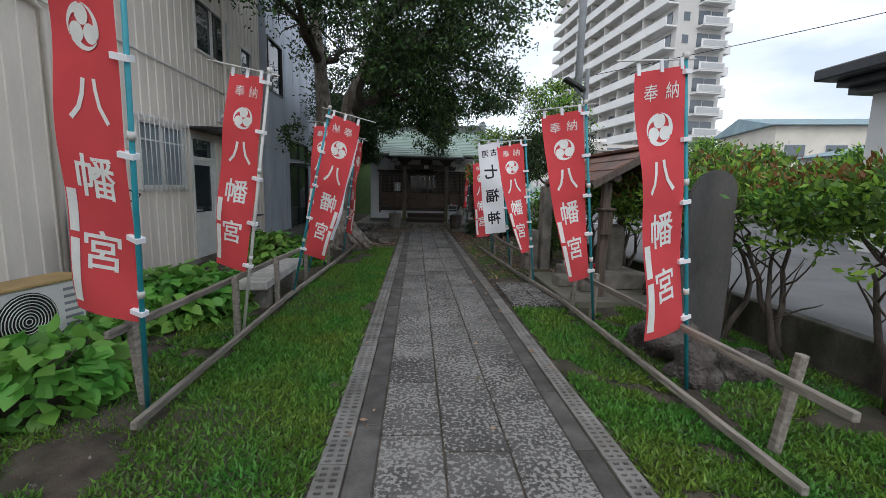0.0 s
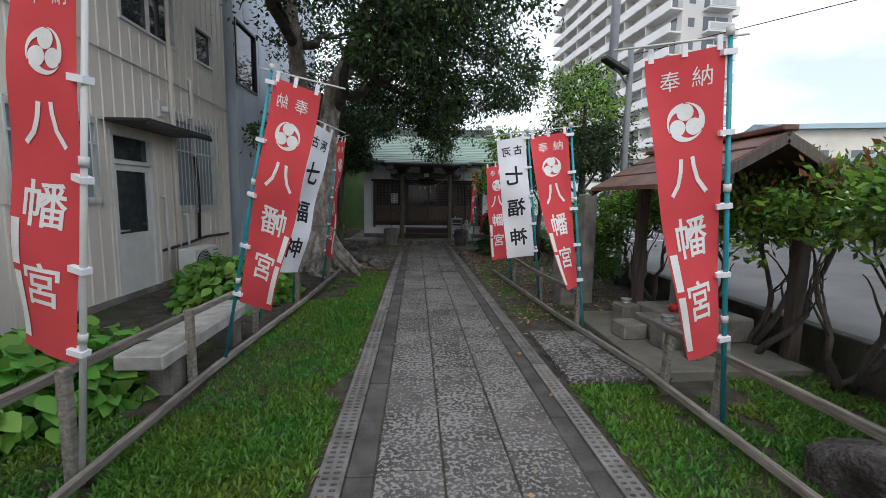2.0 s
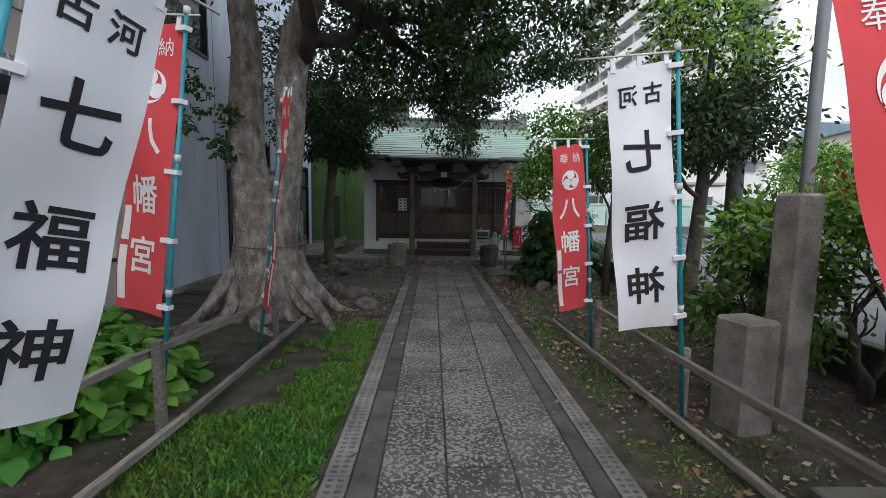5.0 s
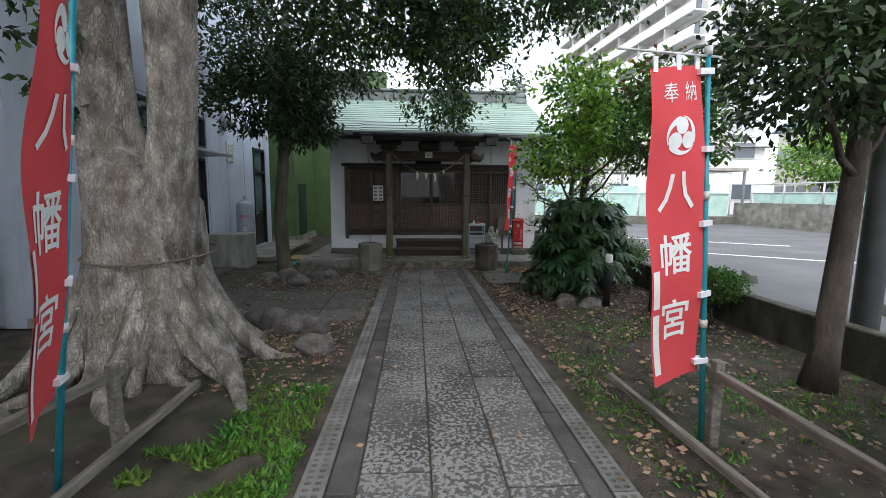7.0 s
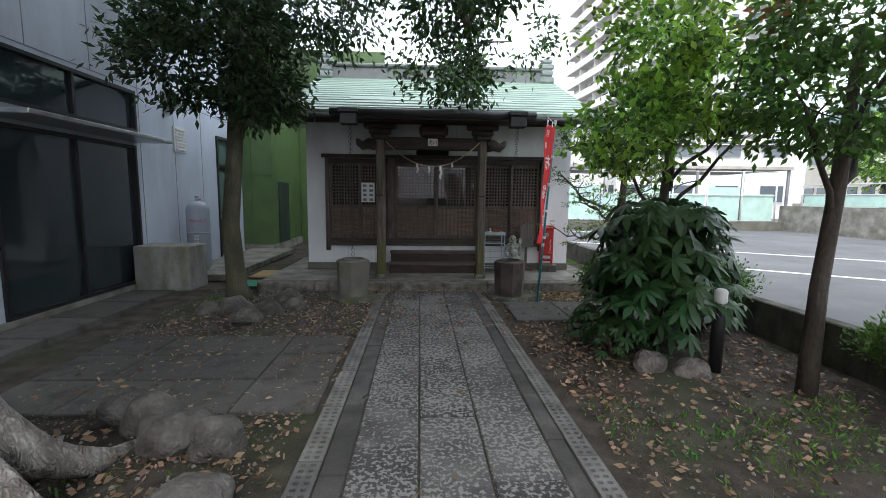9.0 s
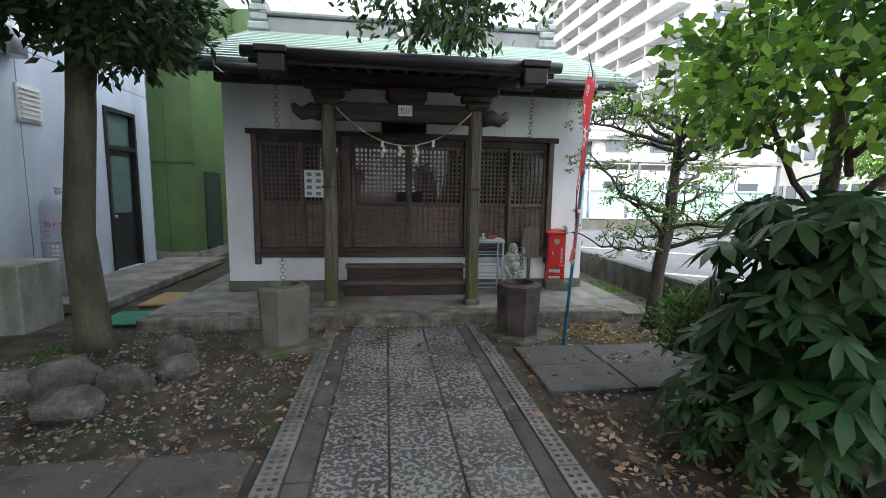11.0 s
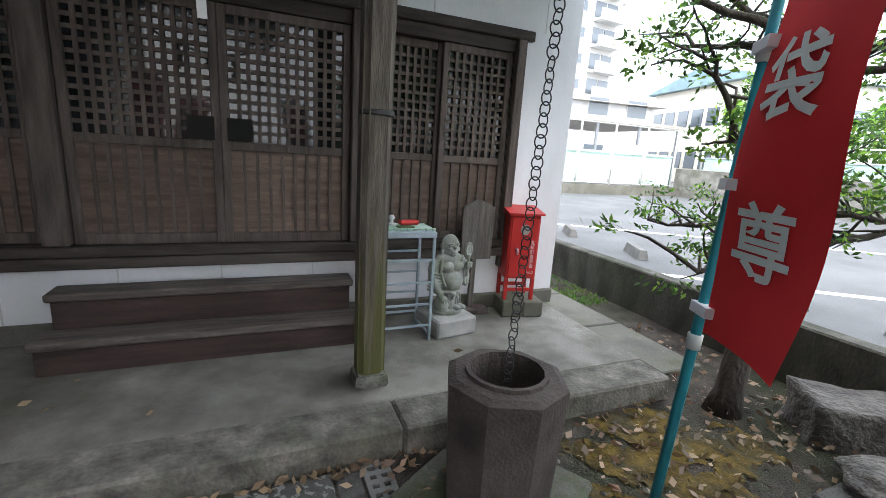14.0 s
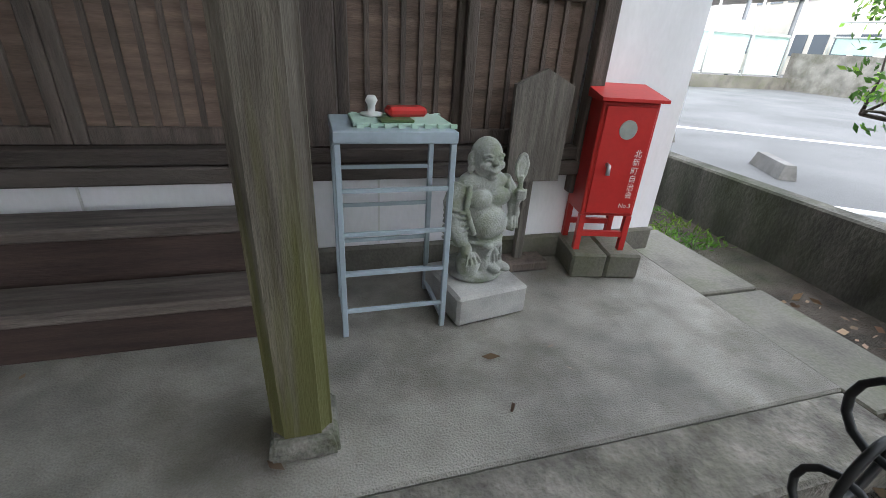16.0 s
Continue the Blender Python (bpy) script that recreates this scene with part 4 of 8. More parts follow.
    part("handle", bm, M["steel"], d)
    bm = bmesh.new()
    box(bm, WX + 0.002, WX + 0.62, 8.05, 9.75, 2.45, 2.49, 0.008)
    box(bm, WX + 0.58, WX + 0.63, 8.03, 9.77, 2.40, 2.45, 0.005)
    part("canopy", bm, M["roof_dark"], b)
    bm = bmesh.new()
    tube(bm, [(WX + 0.05, 9.68, 0.3), (WX + 0.05, 9.66, 2.0), (WX + 0.05, 9.7, 6.4)], 0.035, 8)
    part("downpipe", bm, M["beige"], b)
    bm = bmesh.new()
    tube(bm, [(WX + 0.06, 5.15, 0.4), (WX + 0.06, 5.15, 3.3), (WX + 0.06, 5.0, 3.36), (WX + 0.05, 4.6, 3.4)], 0.035, 8)
    part("cable_duct", bm, M["beige"], b)
    bm = bmesh.new()
    box(bm, WX, WX + 0.05, 9.32, 9.5, 2.72, 2.98, 0.01)
    lathe(bm, [(0.06, 0), (0.06, 0.06), (0.03, 0.09)], 12, (WX + 0.08, 9.41, 2.8))
    part("wall_lamp", bm, M["white_metal"], b)
    for y, z0, z1 in ((9.28, 0.25, 1.45), (9.9, 0.3, 1.15)):
        bm = bmesh.new()
        tube(bm, [(WX + 0.03, y - 0.02, z1 + 0.02), (WX + 0.09, y, z1 + 0.02), (WX + 0.09, y, z1 - 0.05), (WX + 0.09, y, z0)], 0.022, 8)
        part("water_pipe", bm, M["white_metal"], b)
    bm = bmesh.new()
    tube(bm, [(WX + 0.05, 9.2, 0.62), (WX + 0.06, 9.9, 0.66), (WX + 0.06, 10.6, 0.72), (WX + 0.05, 11.6, 0.7)], 0.025, 8)
    part("insulated_pipe", bm, M["black"], b)
    bm = bmesh.new()
    tube(bm, [(WX + 0.06, 10.35, 0.72), (WX + 0.08, 10.36, 1.6), (WX + 0.06, 10.32, 2.2)], 0.03, 8)
    part("insulated_pipe", bm, M["black"], b)
    bm = bmesh.new()
    tube(bm, [(WX + 0.06, 10.32, 2.2), (WX + 0.06, 10.3, 3.5), (WX + 0.02, 10.3, 3.55)], 0.032, 8)
    part("pipe_cover", bm, M["white_metal"], b)


beige_building()


# ---------------------------------------------------------------- grey-blue building and the green shed
def grey_building():
    b = thing("grey_building", (0, 0, 0), "blue-grey panelled building with dark glazed door", "building")
    X = -4.0
    holes = [(14.2, 16.4, 0.1, 2.1), (14.2, 16.45, 2.3, 2.88), (18.95, 19.75, 0.12, 2.6), (12.35, 13.6, 4.0, 5.4)]
    wall_with_holes(b, M["bluegrey"], X - 0.2, X, 12.3, 20.2, 0.0, 8.5, holes)
    bm = bmesh.new()
    box(bm, -12, X - 0.203, 12.3, 12.5, 0, 8.5)
    part("wall", bm, M["bluegrey"], b)
    bm = bmesh.new()
    box(bm, -12, X - 0.203, 20.0, 20.2, 0, 8.5)
    part("wall", bm, M["bluegrey"], b)
    bm = bmesh.new()
    box(bm, -12, X + 0.02, 12.28, 20.22, 8.503, 8.7)
    part("roof", bm, M["roof_dark"], b)
    # Near-black filler set back from the wall, coloured as unlit rooms.
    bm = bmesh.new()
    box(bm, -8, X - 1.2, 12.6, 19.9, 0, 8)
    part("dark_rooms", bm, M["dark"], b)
    for y in [12.9 + 0.91 * k for k in range(9)]:
        for za, zb in ((2.95, 8.5),) if 14.1 < y < 16.5 else ((0.15, 8.5),):
            if 18.9 < y < 19.8:
                za = 2.9
            if 12.3 < y < 13.7:
                za = 5.5
            bm = bmesh.new()
            box(bm, X + 0.0005, X + 0.004, y - 0.005, y + 0.005, za, zb)
            part("panel_joint", bm, M["joint"], b)
    for z in (2.95, 5.9):
        bm = bmesh.new()
        box(bm, X + 0.0005, X + 0.005, 13.7, 20.2, z - 0.006, z + 0.006)
        part("panel_joint", bm, M["joint"], b)
    sash(b, X, 14.2, 16.4, 0.1, 2.1, M["glass"], 2, M["black"])
    sash(b, X, 14.2, 16.45, 2.3, 2.88, M["glass"], 2, M["black"])
    sash(b, X, 12.35, 13.6, 4.0, 5.4, M["glass"], 1, M["black"])
    bm = bmesh.new()
    box(bm, X + 0.002, X + 0.5, 14.1, 16.5, 2.15, 2.2, 0.008)
    part("canopy", bm, M["steel"], b)
    # back door
    bm = bmesh.new()
    for a, c, d, e in ((18.95, 19.0, 0.12, 2.6), (19.7, 19.75, 0.12, 2.6), (19.0, 19.7, 1.98, 2.04), (19.0, 19.7, 2.54, 2.6)):
        box(bm, X - 0.12, X + 0.03, a, c, d, e)
    part("door_frame", bm, M["black"], b)
    bm = bmesh.new()
    box(bm, X - 0.08, X - 0.04, 19.003, 19.697, 0.12, 1.977)
    d = part("door", bm, M["black"], b)
    bm = bmesh.new()
    box(bm, X - 0.039, X - 0.03, 19.1, 19.6, 1.0, 1.88)
    part("pane", bm, M["frost_green"], d)
    bm = bmesh.new()
    box(bm, X - 0.07, X - 0.06, 19.0, 19.7, 2.04, 2.54)
    part("transom_pane", bm, M["frost_green"], b)
    bm = bmesh.new()
    blob(bm, (X + 0.01, 19.07, 0.95), (0.035, 0.03, 0.03), 2, 0)
    part("knob", bm, M["steel"], d)
    # vents
    bm = bmesh.new()
    box(bm, X + 0.002, X + 0.03, 17.4, 17.75, 2.12, 2.55, 0.006)
    v = part("vent", bm, M["white_metal"], b)
    for k in range(7):
        bm = bmesh.new()
        beam(bm, (X + 0.04, 17.43, 2.17 + k * 0.055), (X + 0.04, 17.72, 2.17 + k * 0.055), 0.03, 0.012)
        part("louvre", bm, M["white_paint"], v)
    bm = bmesh.new()
    lathe(bm, [(0.13, 0), (0.13, 0.22), (0.11, 0.30), (0.06, 0.36)], 14, (X + 0.1, 17.3, 2.8))
    part("vent_hood", bm, M["steel"], b)
    bm = bmesh.new()
    box(bm, X + 0.002, X + 0.05, 12.3, 20.2, 0, 0.1)
    part("plinth", bm, M["concrete"], b)


M["joint"] = mat("panel_joint", (0.2, 0.22, 0.25), 0.7, 0.1, 5, 50, 0.0)
M["frost_green"] = mat("frosted_green_glass", (0.10, 0.16, 0.15), 0.25, 0.08, 3, 50, 0.0, spec=0.7)
grey_building()


def green_shed():
    b = thing("green_shed", (0, 0, 0), "dark green corrugated metal house side", "building")
    bm = bmesh.new()
    box(bm, -4.6, -3.43, 20.6, 24, 0.2, 5.6)
    part("wall", bm, M["green_metal"], b)
    for y in (20.6,):
        for x in (-3.95,):
            bm = bmesh.new()
            box(bm, x - 0.02, x + 0.02, y - 0.02, y - 0.001, 0.2, 5.6)
            part("seam", bm, M["green_metal"], b)
    for z in (1.9, 3.6):
        bm = bmesh.new()
        box(bm, -4.6, -3.41, 20.575, 20.599, z, z + 0.03)
        part("seam", bm, M["green_metal"], b)
    bm = bmesh.new()
    box(bm, -3.42, -0.9, 23.0, 23.2, 0.0, 5.6)
    part("wall", bm, M["green_metal"], b)
    for x in (-2.9, -2.3, -1.7):
        bm = bmesh.new()
        box(bm, x - 0.015, x + 0.015, 22.98, 22.999, 0.2, 5.6)
        part("seam", bm, M["green_metal"], b)
    bm = bmesh.new()
    box(bm, -3.429, -3.40, 21.0, 21.8, 0.2, 1.75)
    part("dark_window", bm, M["glass"], b)
    bm = bmesh.new()
    box(bm, -4.6, -3.38, 20.56, 24, 0.0, 0.197)
    part("plinth", bm, M["concrete"], b)


green_shed()
bm = bmesh.new()
box(bm, -3.95, -2.95, 16.9, 20.55, 0.0, 0.11, 0.01)
structure("side_pavement", bm, M["concrete"], "narrow concrete walk beside the building", "pavement")
bm = bmesh.new()
box(bm, -3.94, -3.16, 16.1, 16.62, 0.0, 0.66, 0.012)
M["stained_wall"] = mat("stained_concrete_wall", (0.29, 0.29, 0.27), 0.9, 0.25, 3, 70, 0.3, stain=(0.15, 0.16, 0.09), stain_scale=2.2, stain_amt=0.9, stretch=(1, 1, .4))
structure("low_wall", bm, M["stained_wall"], "short stained concrete wall by the gas cylinder", "wall")

# ---------------------------------------------------------------- parking lot and retaining wall
RW = 3.75
bm = bmesh.new()
box(bm, RW, RW + 0.14, -4, 30, -0.1, 0.37, 0.012)
structure("retaining_wall", bm, M["wall_dark"], "low mossy concrete retaining wall of the parking lot", "wall")
bm = bmesh.new()
box(bm, RW + 0.143, 60, -10, 60, -0.1, 0.31)
structure("parking_lot", bm, M["asphalt"], "worn grey asphalt parking lot", "parking lot")

# ---------------------------------------------------------------- banners
def banner(name, base, top, side, length, kind, label, width=0.43, seed=0, white_pole=False, droop=0.0, mirror=False, rod=0.62):
    """A tall votive banner tied along a pole: base and top of the pole, side: way of the cloth."""
    base, top = Vector(base), Vector(top)
    t = thing(name, base, label, "banner", "votive banners along the path")
    top = top - base
    d = -top.normalized()
    h = Vector(side).normalized()
    h = (h - d * h.dot(d)).normalized()
    nrm = h.cross(d).normalized()
    start = top + d * 0.07 + h * 0.035

    def cloth(u, v):
        """u across from the pole, v down, in metres."""
        f = v / length
        fold = 0.018 * math.sin(9 * u + 5.0 * f + seed) + 0.02 * math.sin(4.2 * f * math.pi + seed * 2 + u * 3) * (0.3 + u)
        pull = droop * f * f * u / width
        sag = 0.03 * (u / width) * (1 - f) - 0.02 * math.sin(seed + 3 * f) * u
        return start + h * (u * (1 - 0.04 * f) - pull * width) + d * (v + sag) + nrm * (fold + pull * 0.3)

    cm = {"red": M["red_cloth"], "white": M["white_cloth"], "deep": M["red_cloth2"]}[kind]
    im = M["ink"] if kind == "white" else M["white_paint"]
    bm = bmesh.new()
    NU, NV = 12, 48
    g = [[bm.verts.new(cloth(width * i / NU, length * j / NV)) for j in range(NV + 1)] for i in range(NU + 1)]
    for i in range(NU):
        for j in range(NV):
            f = bm.faces.new((g[i][j], g[i + 1][j], g[i + 1][j + 1], g[i][j + 1]))
            f.smooth = True
    c = part("cloth", bm, cm, t)

    def put(bm2, body, size, u, v, bold=0.0):
        cu = bpy.data.curves.new("letters", "FONT")
        cu.body, cu.size, cu.extrude, cu.offset = body, size, 0.0, bold
        cu.align_x, cu.align_y, cu.resolution_u = "CENTER", "CENTER", 3
        ob = bpy.data.objects.new("letters", cu)
        me = bpy.data.meshes.new_from_object(ob)
        xs = [q.co.x for q in me.vertices]
        ys = [q.co.y for q in me.vertices]
        cx, cy = (min(xs) + max(xs)) / 2, (min(ys) + max(ys)) / 2
        b3 = bmesh.new()
        b3.from_mesh(me)
        bmesh.ops.triangulate(b3, faces=b3.faces[:])
        long_e = [e for e in b3.edges if e.calc_length() > size * 0.16]
        bmesh.ops.subdivide_edges(b3, edges=long_e, cuts=2)
        sx = -1 if mirror else 1
        pts, faces = [], []
        b3.verts.index_update()
        for q in b3.verts:
            pts.append((u + sx * flip * (q.co.x - cx), v - (q.co.y - cy)))
        for off in (0.004, -0.004):
            vs = [bm2.verts.new(cloth(a, b) + nrm * off) for a, b in pts]
            for fc in b3.faces:
                bm2.faces.new([vs[q.index] for q in fc.verts])
        b3.free()
        bpy.data.objects.remove(ob)
        bpy.data.curves.remove(cu)
        bpy.data.meshes.remove(me)

    # letters read rightly from the side on which the cloth hangs to the left of the pole
    flip = -1
    W = width
    if kind == "red":
        for body, size, u, v in (("奉", 0.28 * W, 0.68 * W, 0.075), ("納", 0.28 * W, 0.28 * W, 0.075), ("八", 0.62 * W, 0.5 * W, 0.375), ("幡", 0.62 * W, 0.5 * W, 0.575), ("宮", 0.62 * W, 0.5 * W, 0.79)):
            b2 = bmesh.new()
            put(b2, body, size, u, v * length, size * (0.012 if size > 0.4 * W else 0.0))
            part("letter", b2, im, c)
        # three-comma crest
        b2 = bmesh.new()
        R, cu0, cv0 = 0.265 * W, 0.5 * W, 0.205 * length
        for off in (0.004, -0.004):
            for q in range(3):
                a0 = 2 * math.pi * q / 3 + 0.5
                hx, hy, hr = 0.5 * R * math.cos(a0), 0.5 * R * math.sin(a0), 0.43 * R
                head = [(hx + hr * math.cos(w), hy + hr * math.sin(w)) for w in [2 * math.pi * k / 20 for k in range(20)]]
                b2.faces.new([b2.verts.new(cloth(cu0 + x, cv0 + y) + nrm * off * 1.1) for x, y in head])
                tail = []
                for k in range(17):
                    f = k / 16
                    a = a0 + 0.1 + f * 1.95
                    tail.append((R * (0.5 + 0.46 * f ** 0.75), R * 0.985, a))
                lo = [b2.verts.new(cloth(cu0 + r * math.cos(a), cv0 + r * math.sin(a)) + nrm * off) for r, _, a in tail]
                up = [b2.verts.new(cloth(cu0 + r * math.cos(a), cv0 + r * math.sin(a)) + nrm * off) for _, r, a in tail]
                for k in range(16):
                    b2.faces.new((lo[k], lo[k + 1], up[k + 1], up[k]))
        part("crest", b2, im, c, "round white crest of three thick commas")
        for va, vb in ((0.62, 0.745), (0.765, 0.965)):
            b2 = bmesh.new()
            for off in (0.004, -0.004):
                for k in range(6):
                    a, b = va + (vb - va) * k / 6, va + (vb - va) * (k + 1) / 6
                    b2.faces.new([b2.verts.new(cloth(uu * W, vv * length) + nrm * off) for uu, vv in ((0.83, a), (0.97, a), (0.97, b), (0.83, b))])
            part("name_strip", b2, im, c)
    elif kind == "white":
        for body, size, u, v in (("古", 0.32 * W, 0.70 * W, 0.10), ("河", 0.32 * W, 0.30 * W, 0.10), ("七", 0.66 * W, 0.5 * W, 0.30), ("福", 0.64 * W, 0.5 * W, 0.565), ("神", 0.64 * W, 0.5 * W, 0.82)):
            if mirror:
                u = W - u
            b2 = bmesh.new()
            put(b2, body, size, u, v * length, size * 0.018)
            part("letter", b2, im, c)
    else:
        for body, size, u, v in (("招", 0.26 * W, 0.75 * W, 0.07), ("福", 0.26 * W, 0.75 * W, 0.17), ("布", 0.6 * W, 0.45 * W, 0.31), ("袋", 0.6 * W, 0.45 * W, 0.56), ("尊", 0.6 * W, 0.45 * W, 0.81)):
            b2 = bmesh.new()
            put(b2, body, size, u, v * length, size * 0.018)
            part("letter", b2, im, c)
    bm = bmesh.new()
    tube(bm, [(0, 0, 0), top * 0.5, top], [0.016, 0.015, 0.012], 8)
    p = part("pole", bm, M["white_metal"] if white_pole else M["teal"], t)
    for k in (0.33, 0.66, 1.0):
        bm = bmesh.new()
        q = top * k
        tube(bm, [q - d * -0.025, q + d * -0.025 * -1], 0.02, 8)
        tube(bm, [q + d * 0.025, q - d * 0.02], 0.021, 8)
        part("pole_joint", bm, M["white_metal"], p)
    bm = bmesh.new()
    tube(bm, [top + h * -0.1 + d * 0.03, top + h * rod + d * 0.02], 0.006, 6)
    part("top_rod", bm, M["white_metal"], t)
    for k in range(5):
        v = length * (0.02 + 0.235 * k)
        bm = bmesh.new()
        a = cloth(0.03, v)
        pp = top + d * (d.dot(a - top))
        beam(bm, a + h * 0.0, pp - h * 0.022, 0.05, 0.03, up=d)
        part("loop_tab", bm, M["white_cloth"], t)
    for k in range(3):
        bm = bmesh.new()
        a = cloth(width * (0.08 + 0.42 * k), 0.0)
        beam(bm, a + d * 0.02, a - d * 0.055, 0.03, 0.008, up=nrm)
        part("loop_tab", bm, M["white_cloth"], t)
    return t


RED = "red votive banner with white brushed letters on a teal pole"
REDW = "red votive banner with white brushed letters on a white pole"
WHT = "white votive banner with black brushed letters on a teal pole"
banner("votive_banner", (-1.75, 2.79, 0), (-1.29, 2.12, 2.68), (-1, 0.25, 0), 2.02, "red", RED, 0.41, 0.4)
banner("votive_banner", (-1.72, 4.3, 0), (-1.27, 3.97, 2.5), (-1, 0.3, 0), 1.8, "red", REDW, 0.37, 1.9, white_pole=True)
banner("votive_banner", (-1.66, 5.85, 0), (-1.05, 5.48, 2.46), (0.94, -0.33, 0), 1.84, "red", RED, 0.40, 2.7, droop=0.28)
banner("votive_banner", (-1.72, 6.75, 0), (-1.08, 6.8, 2.36), (0.45, 0.9, -0.1), 1.66, "white", WHT, 0.40, 3.3, mirror=True)
banner("votive_banner", (-1.75, 8.3, 0), (-1.46, 8.3, 2.66), (-1, 0.3, 0), 1.9, "red", RED, 0.43, 4.1)
banner("votive_banner", (-1.6, 9.6, 0), (-1.29, 9.6, 2.52), (0.43, -0.9, 0), 1.95, "red", RED, 0.42, 5.0)
banner("votive_banner", (2.17, 3.12, 0), (1.79, 2.95, 2.46), (-0.93, -0.36, 0), 1.88, "red", RED, 0.42, 0.9)
banner("votive_banner", (2.05, 4.66, 0), (1.68, 4.4, 2.42), (-1, 0.05, 0), 1.78, "red", RED, 0.41, 1.4, droop=0.38)
banner("votive_banner", (1.91, 6.7, 0), (1.65, 6.7, 2.31), (-1, 0.1, 0), 1.68, "red", RED, 0.40, 2.2, droop=0.6)
banner("votive_banner", (1.88, 8.35, 0), (1.56, 8.16, 2.47), (-1, -0.05, 0), 1.72, "white", WHT, 0.42, 3.9, mirror=True)
banner("votive_banner", (1.8, 9.92, 0), (1.62, 9.87, 2.2), (-0.94, -0.33, 0), 1.7, "red", RED, 0.38, 5.5)
banner("votive_banner", (1.77, 15.42, 0), (1.92, 15.42, 2.40), (-0.5, -0.87, 0), 1.5, "deep", "bright red banner with white letters beside the stone basin", 0.33, 1.1, mirror=True)


# ---------------------------------------------------------------- low rails
def rail_fence(name, posts, low, high, label):
    f = thing(name, (posts[0][0], posts[0][1], 0), label, "fence", "low rails beside the path")
    o = Vector((posts[0][0], posts[0][1], 0))
    for x, y, h, lean in posts:
        bm = bmesh.new()
        beam(bm, Vector((x, y, -0.05)) - o, Vector((x + lean, y, h)) - o, 0.056, 0.056, up=(0, 1, 0), bevel=0.006)
        part("post", bm, M["wood_grey"], f)
    for line in (low, high):
        for a, b in line:
            bm = bmesh.new()
            A, B = Vector(a) - o, Vector(b) - o
            beam(bm, A, B, 0.042, 0.052, bevel=0.005)
            part("rail", bm, M["wood_grey"], f)
    return f


rail_fence("rail_fence", [(-1.86, 2.95, 0.66, -0.06), (-1.78, 4.32, 0.62, 0), (-1.75, 5.5, 0.62, 0), (-1.68, 6.68, 0.64, 0), (-1.62, 8.1, 0.62, 0), (-1.58, 10.0, 0.5, 0)],
           [((-1.66, 2.5, 0.09), (-1.655, 5.6, 0.08)), ((-1.655, 5.603, 0.08), (-1.52, 8.2, 0.075)), ((-1.52, 8.203, 0.075), (-1.48, 10.7, 0.07))],
           [((-1.94, 2.75, 0.56), (-1.82, 5.5, 0.55)), ((-1.82, 5.503, 0.55), (-1.69, 7.95, 0.54)), ((-1.69, 7.953, 0.54), (-1.6, 10.1, 0.42))],
           "weathered grey timber rails on short posts beside the grass")
rail_fence("rail_fence", [(2.19, 2.3, 0.62, 0.1), (2.06, 4.75, 0.6, 0.02), (2.02, 5.3, 0.55, 0.03), (1.92, 6.95, 0.5, 0), (1.9, 8.4, 0.5, 0), (1.85, 9.9, 0.5, 0)],
           [((1.97, 1.85, 0.08), (1.97, 5.5, 0.08)), ((1.97, 5.503, 0.08), (1.80, 7.4, 0.07)), ((1.80, 7.403, 0.07), (1.6, 10.72, 0.06))],
           [((2.06, 1.75, 0.53), (2.03, 3.6, 0.53)), ((2.03, 3.603, 0.53), (1.98, 5.4, 0.52)), ((1.86, 6.9, 0.46), (1.78, 8.6, 0.45)), ((1.78, 8.603, 0.45), (1.85, 10.0, 0.42))],
           "weathered grey timber rails with leaning post")


# ---------------------------------------------------------------- foliage
def leaf_mesh(name, pts, dirs, size, material, width=0.45, jitter=0.4, seed=1, fold=0.12):
    """Many small four-cornered leaves, each folded along its rib."""
    rng = np.random.default_rng(seed)
    P = np.asarray(pts, dtype=float)
    n = len(P)
    D = np.asarray(dirs, dtype=float)
    D = D / (np.linalg.norm(D, axis=1, keepdims=True) + 1e-9)
    R = rng.normal(size=(n, 3))
    S = np.cross(D, R)
    S /= np.linalg.norm(S, axis=1, keepdims=True) + 1e-9
    N = np.cross(S, D)
    L = size * (1 + jitter * (rng.random(n) - 0.5))[:, None]
    W = L * width * 0.5
    mid = P + D * L * 0.45 - N * L * fold
    if width > 0.6:
        droop = N * L * fold
        ring = [P, P + D * L * 0.18 + S * W * 0.72, P + D * L * 0.45 + S * W + droop * 0.3, P + D * L * 0.78 + S * W * 0.55, P + D * L - droop * 1.6,
                P + D * L * 0.78 - S * W * 0.55, P + D * L * 0.45 - S * W + droop * 0.3, P + D * L * 0.18 - S * W * 0.72]
    else:
        ring = [P, mid + S * W + N * L * fold, P + D * L, mid - S * W + N * L * fold]
    q = len(ring)
    V = np.stack(ring, 1).reshape(-1, 3)
    me = bpy.data.meshes.new(name)
    me.vertices.add(q * n)
    me.vertices.foreach_set("co", V.ravel())
    me.loops.add(q * n)
    me.loops.foreach_set("vertex_index", np.arange(q * n))
    me.polygons.add(n)
    me.polygons.foreach_set("loop_start", np.arange(0, q * n, q))
    me.polygons.foreach_set("loop_total", np.full(n, q))
    me.update()
    me.validate()
    me.materials.append(material)
    return me


def leaf_part(name, pts, dirs, size, material, parent, **kw):
    ob = new(name, leaf_mesh(name, pts, dirs, size, material, **kw))
    ob.parent = parent
    return tagged(ob, kind="stuff")


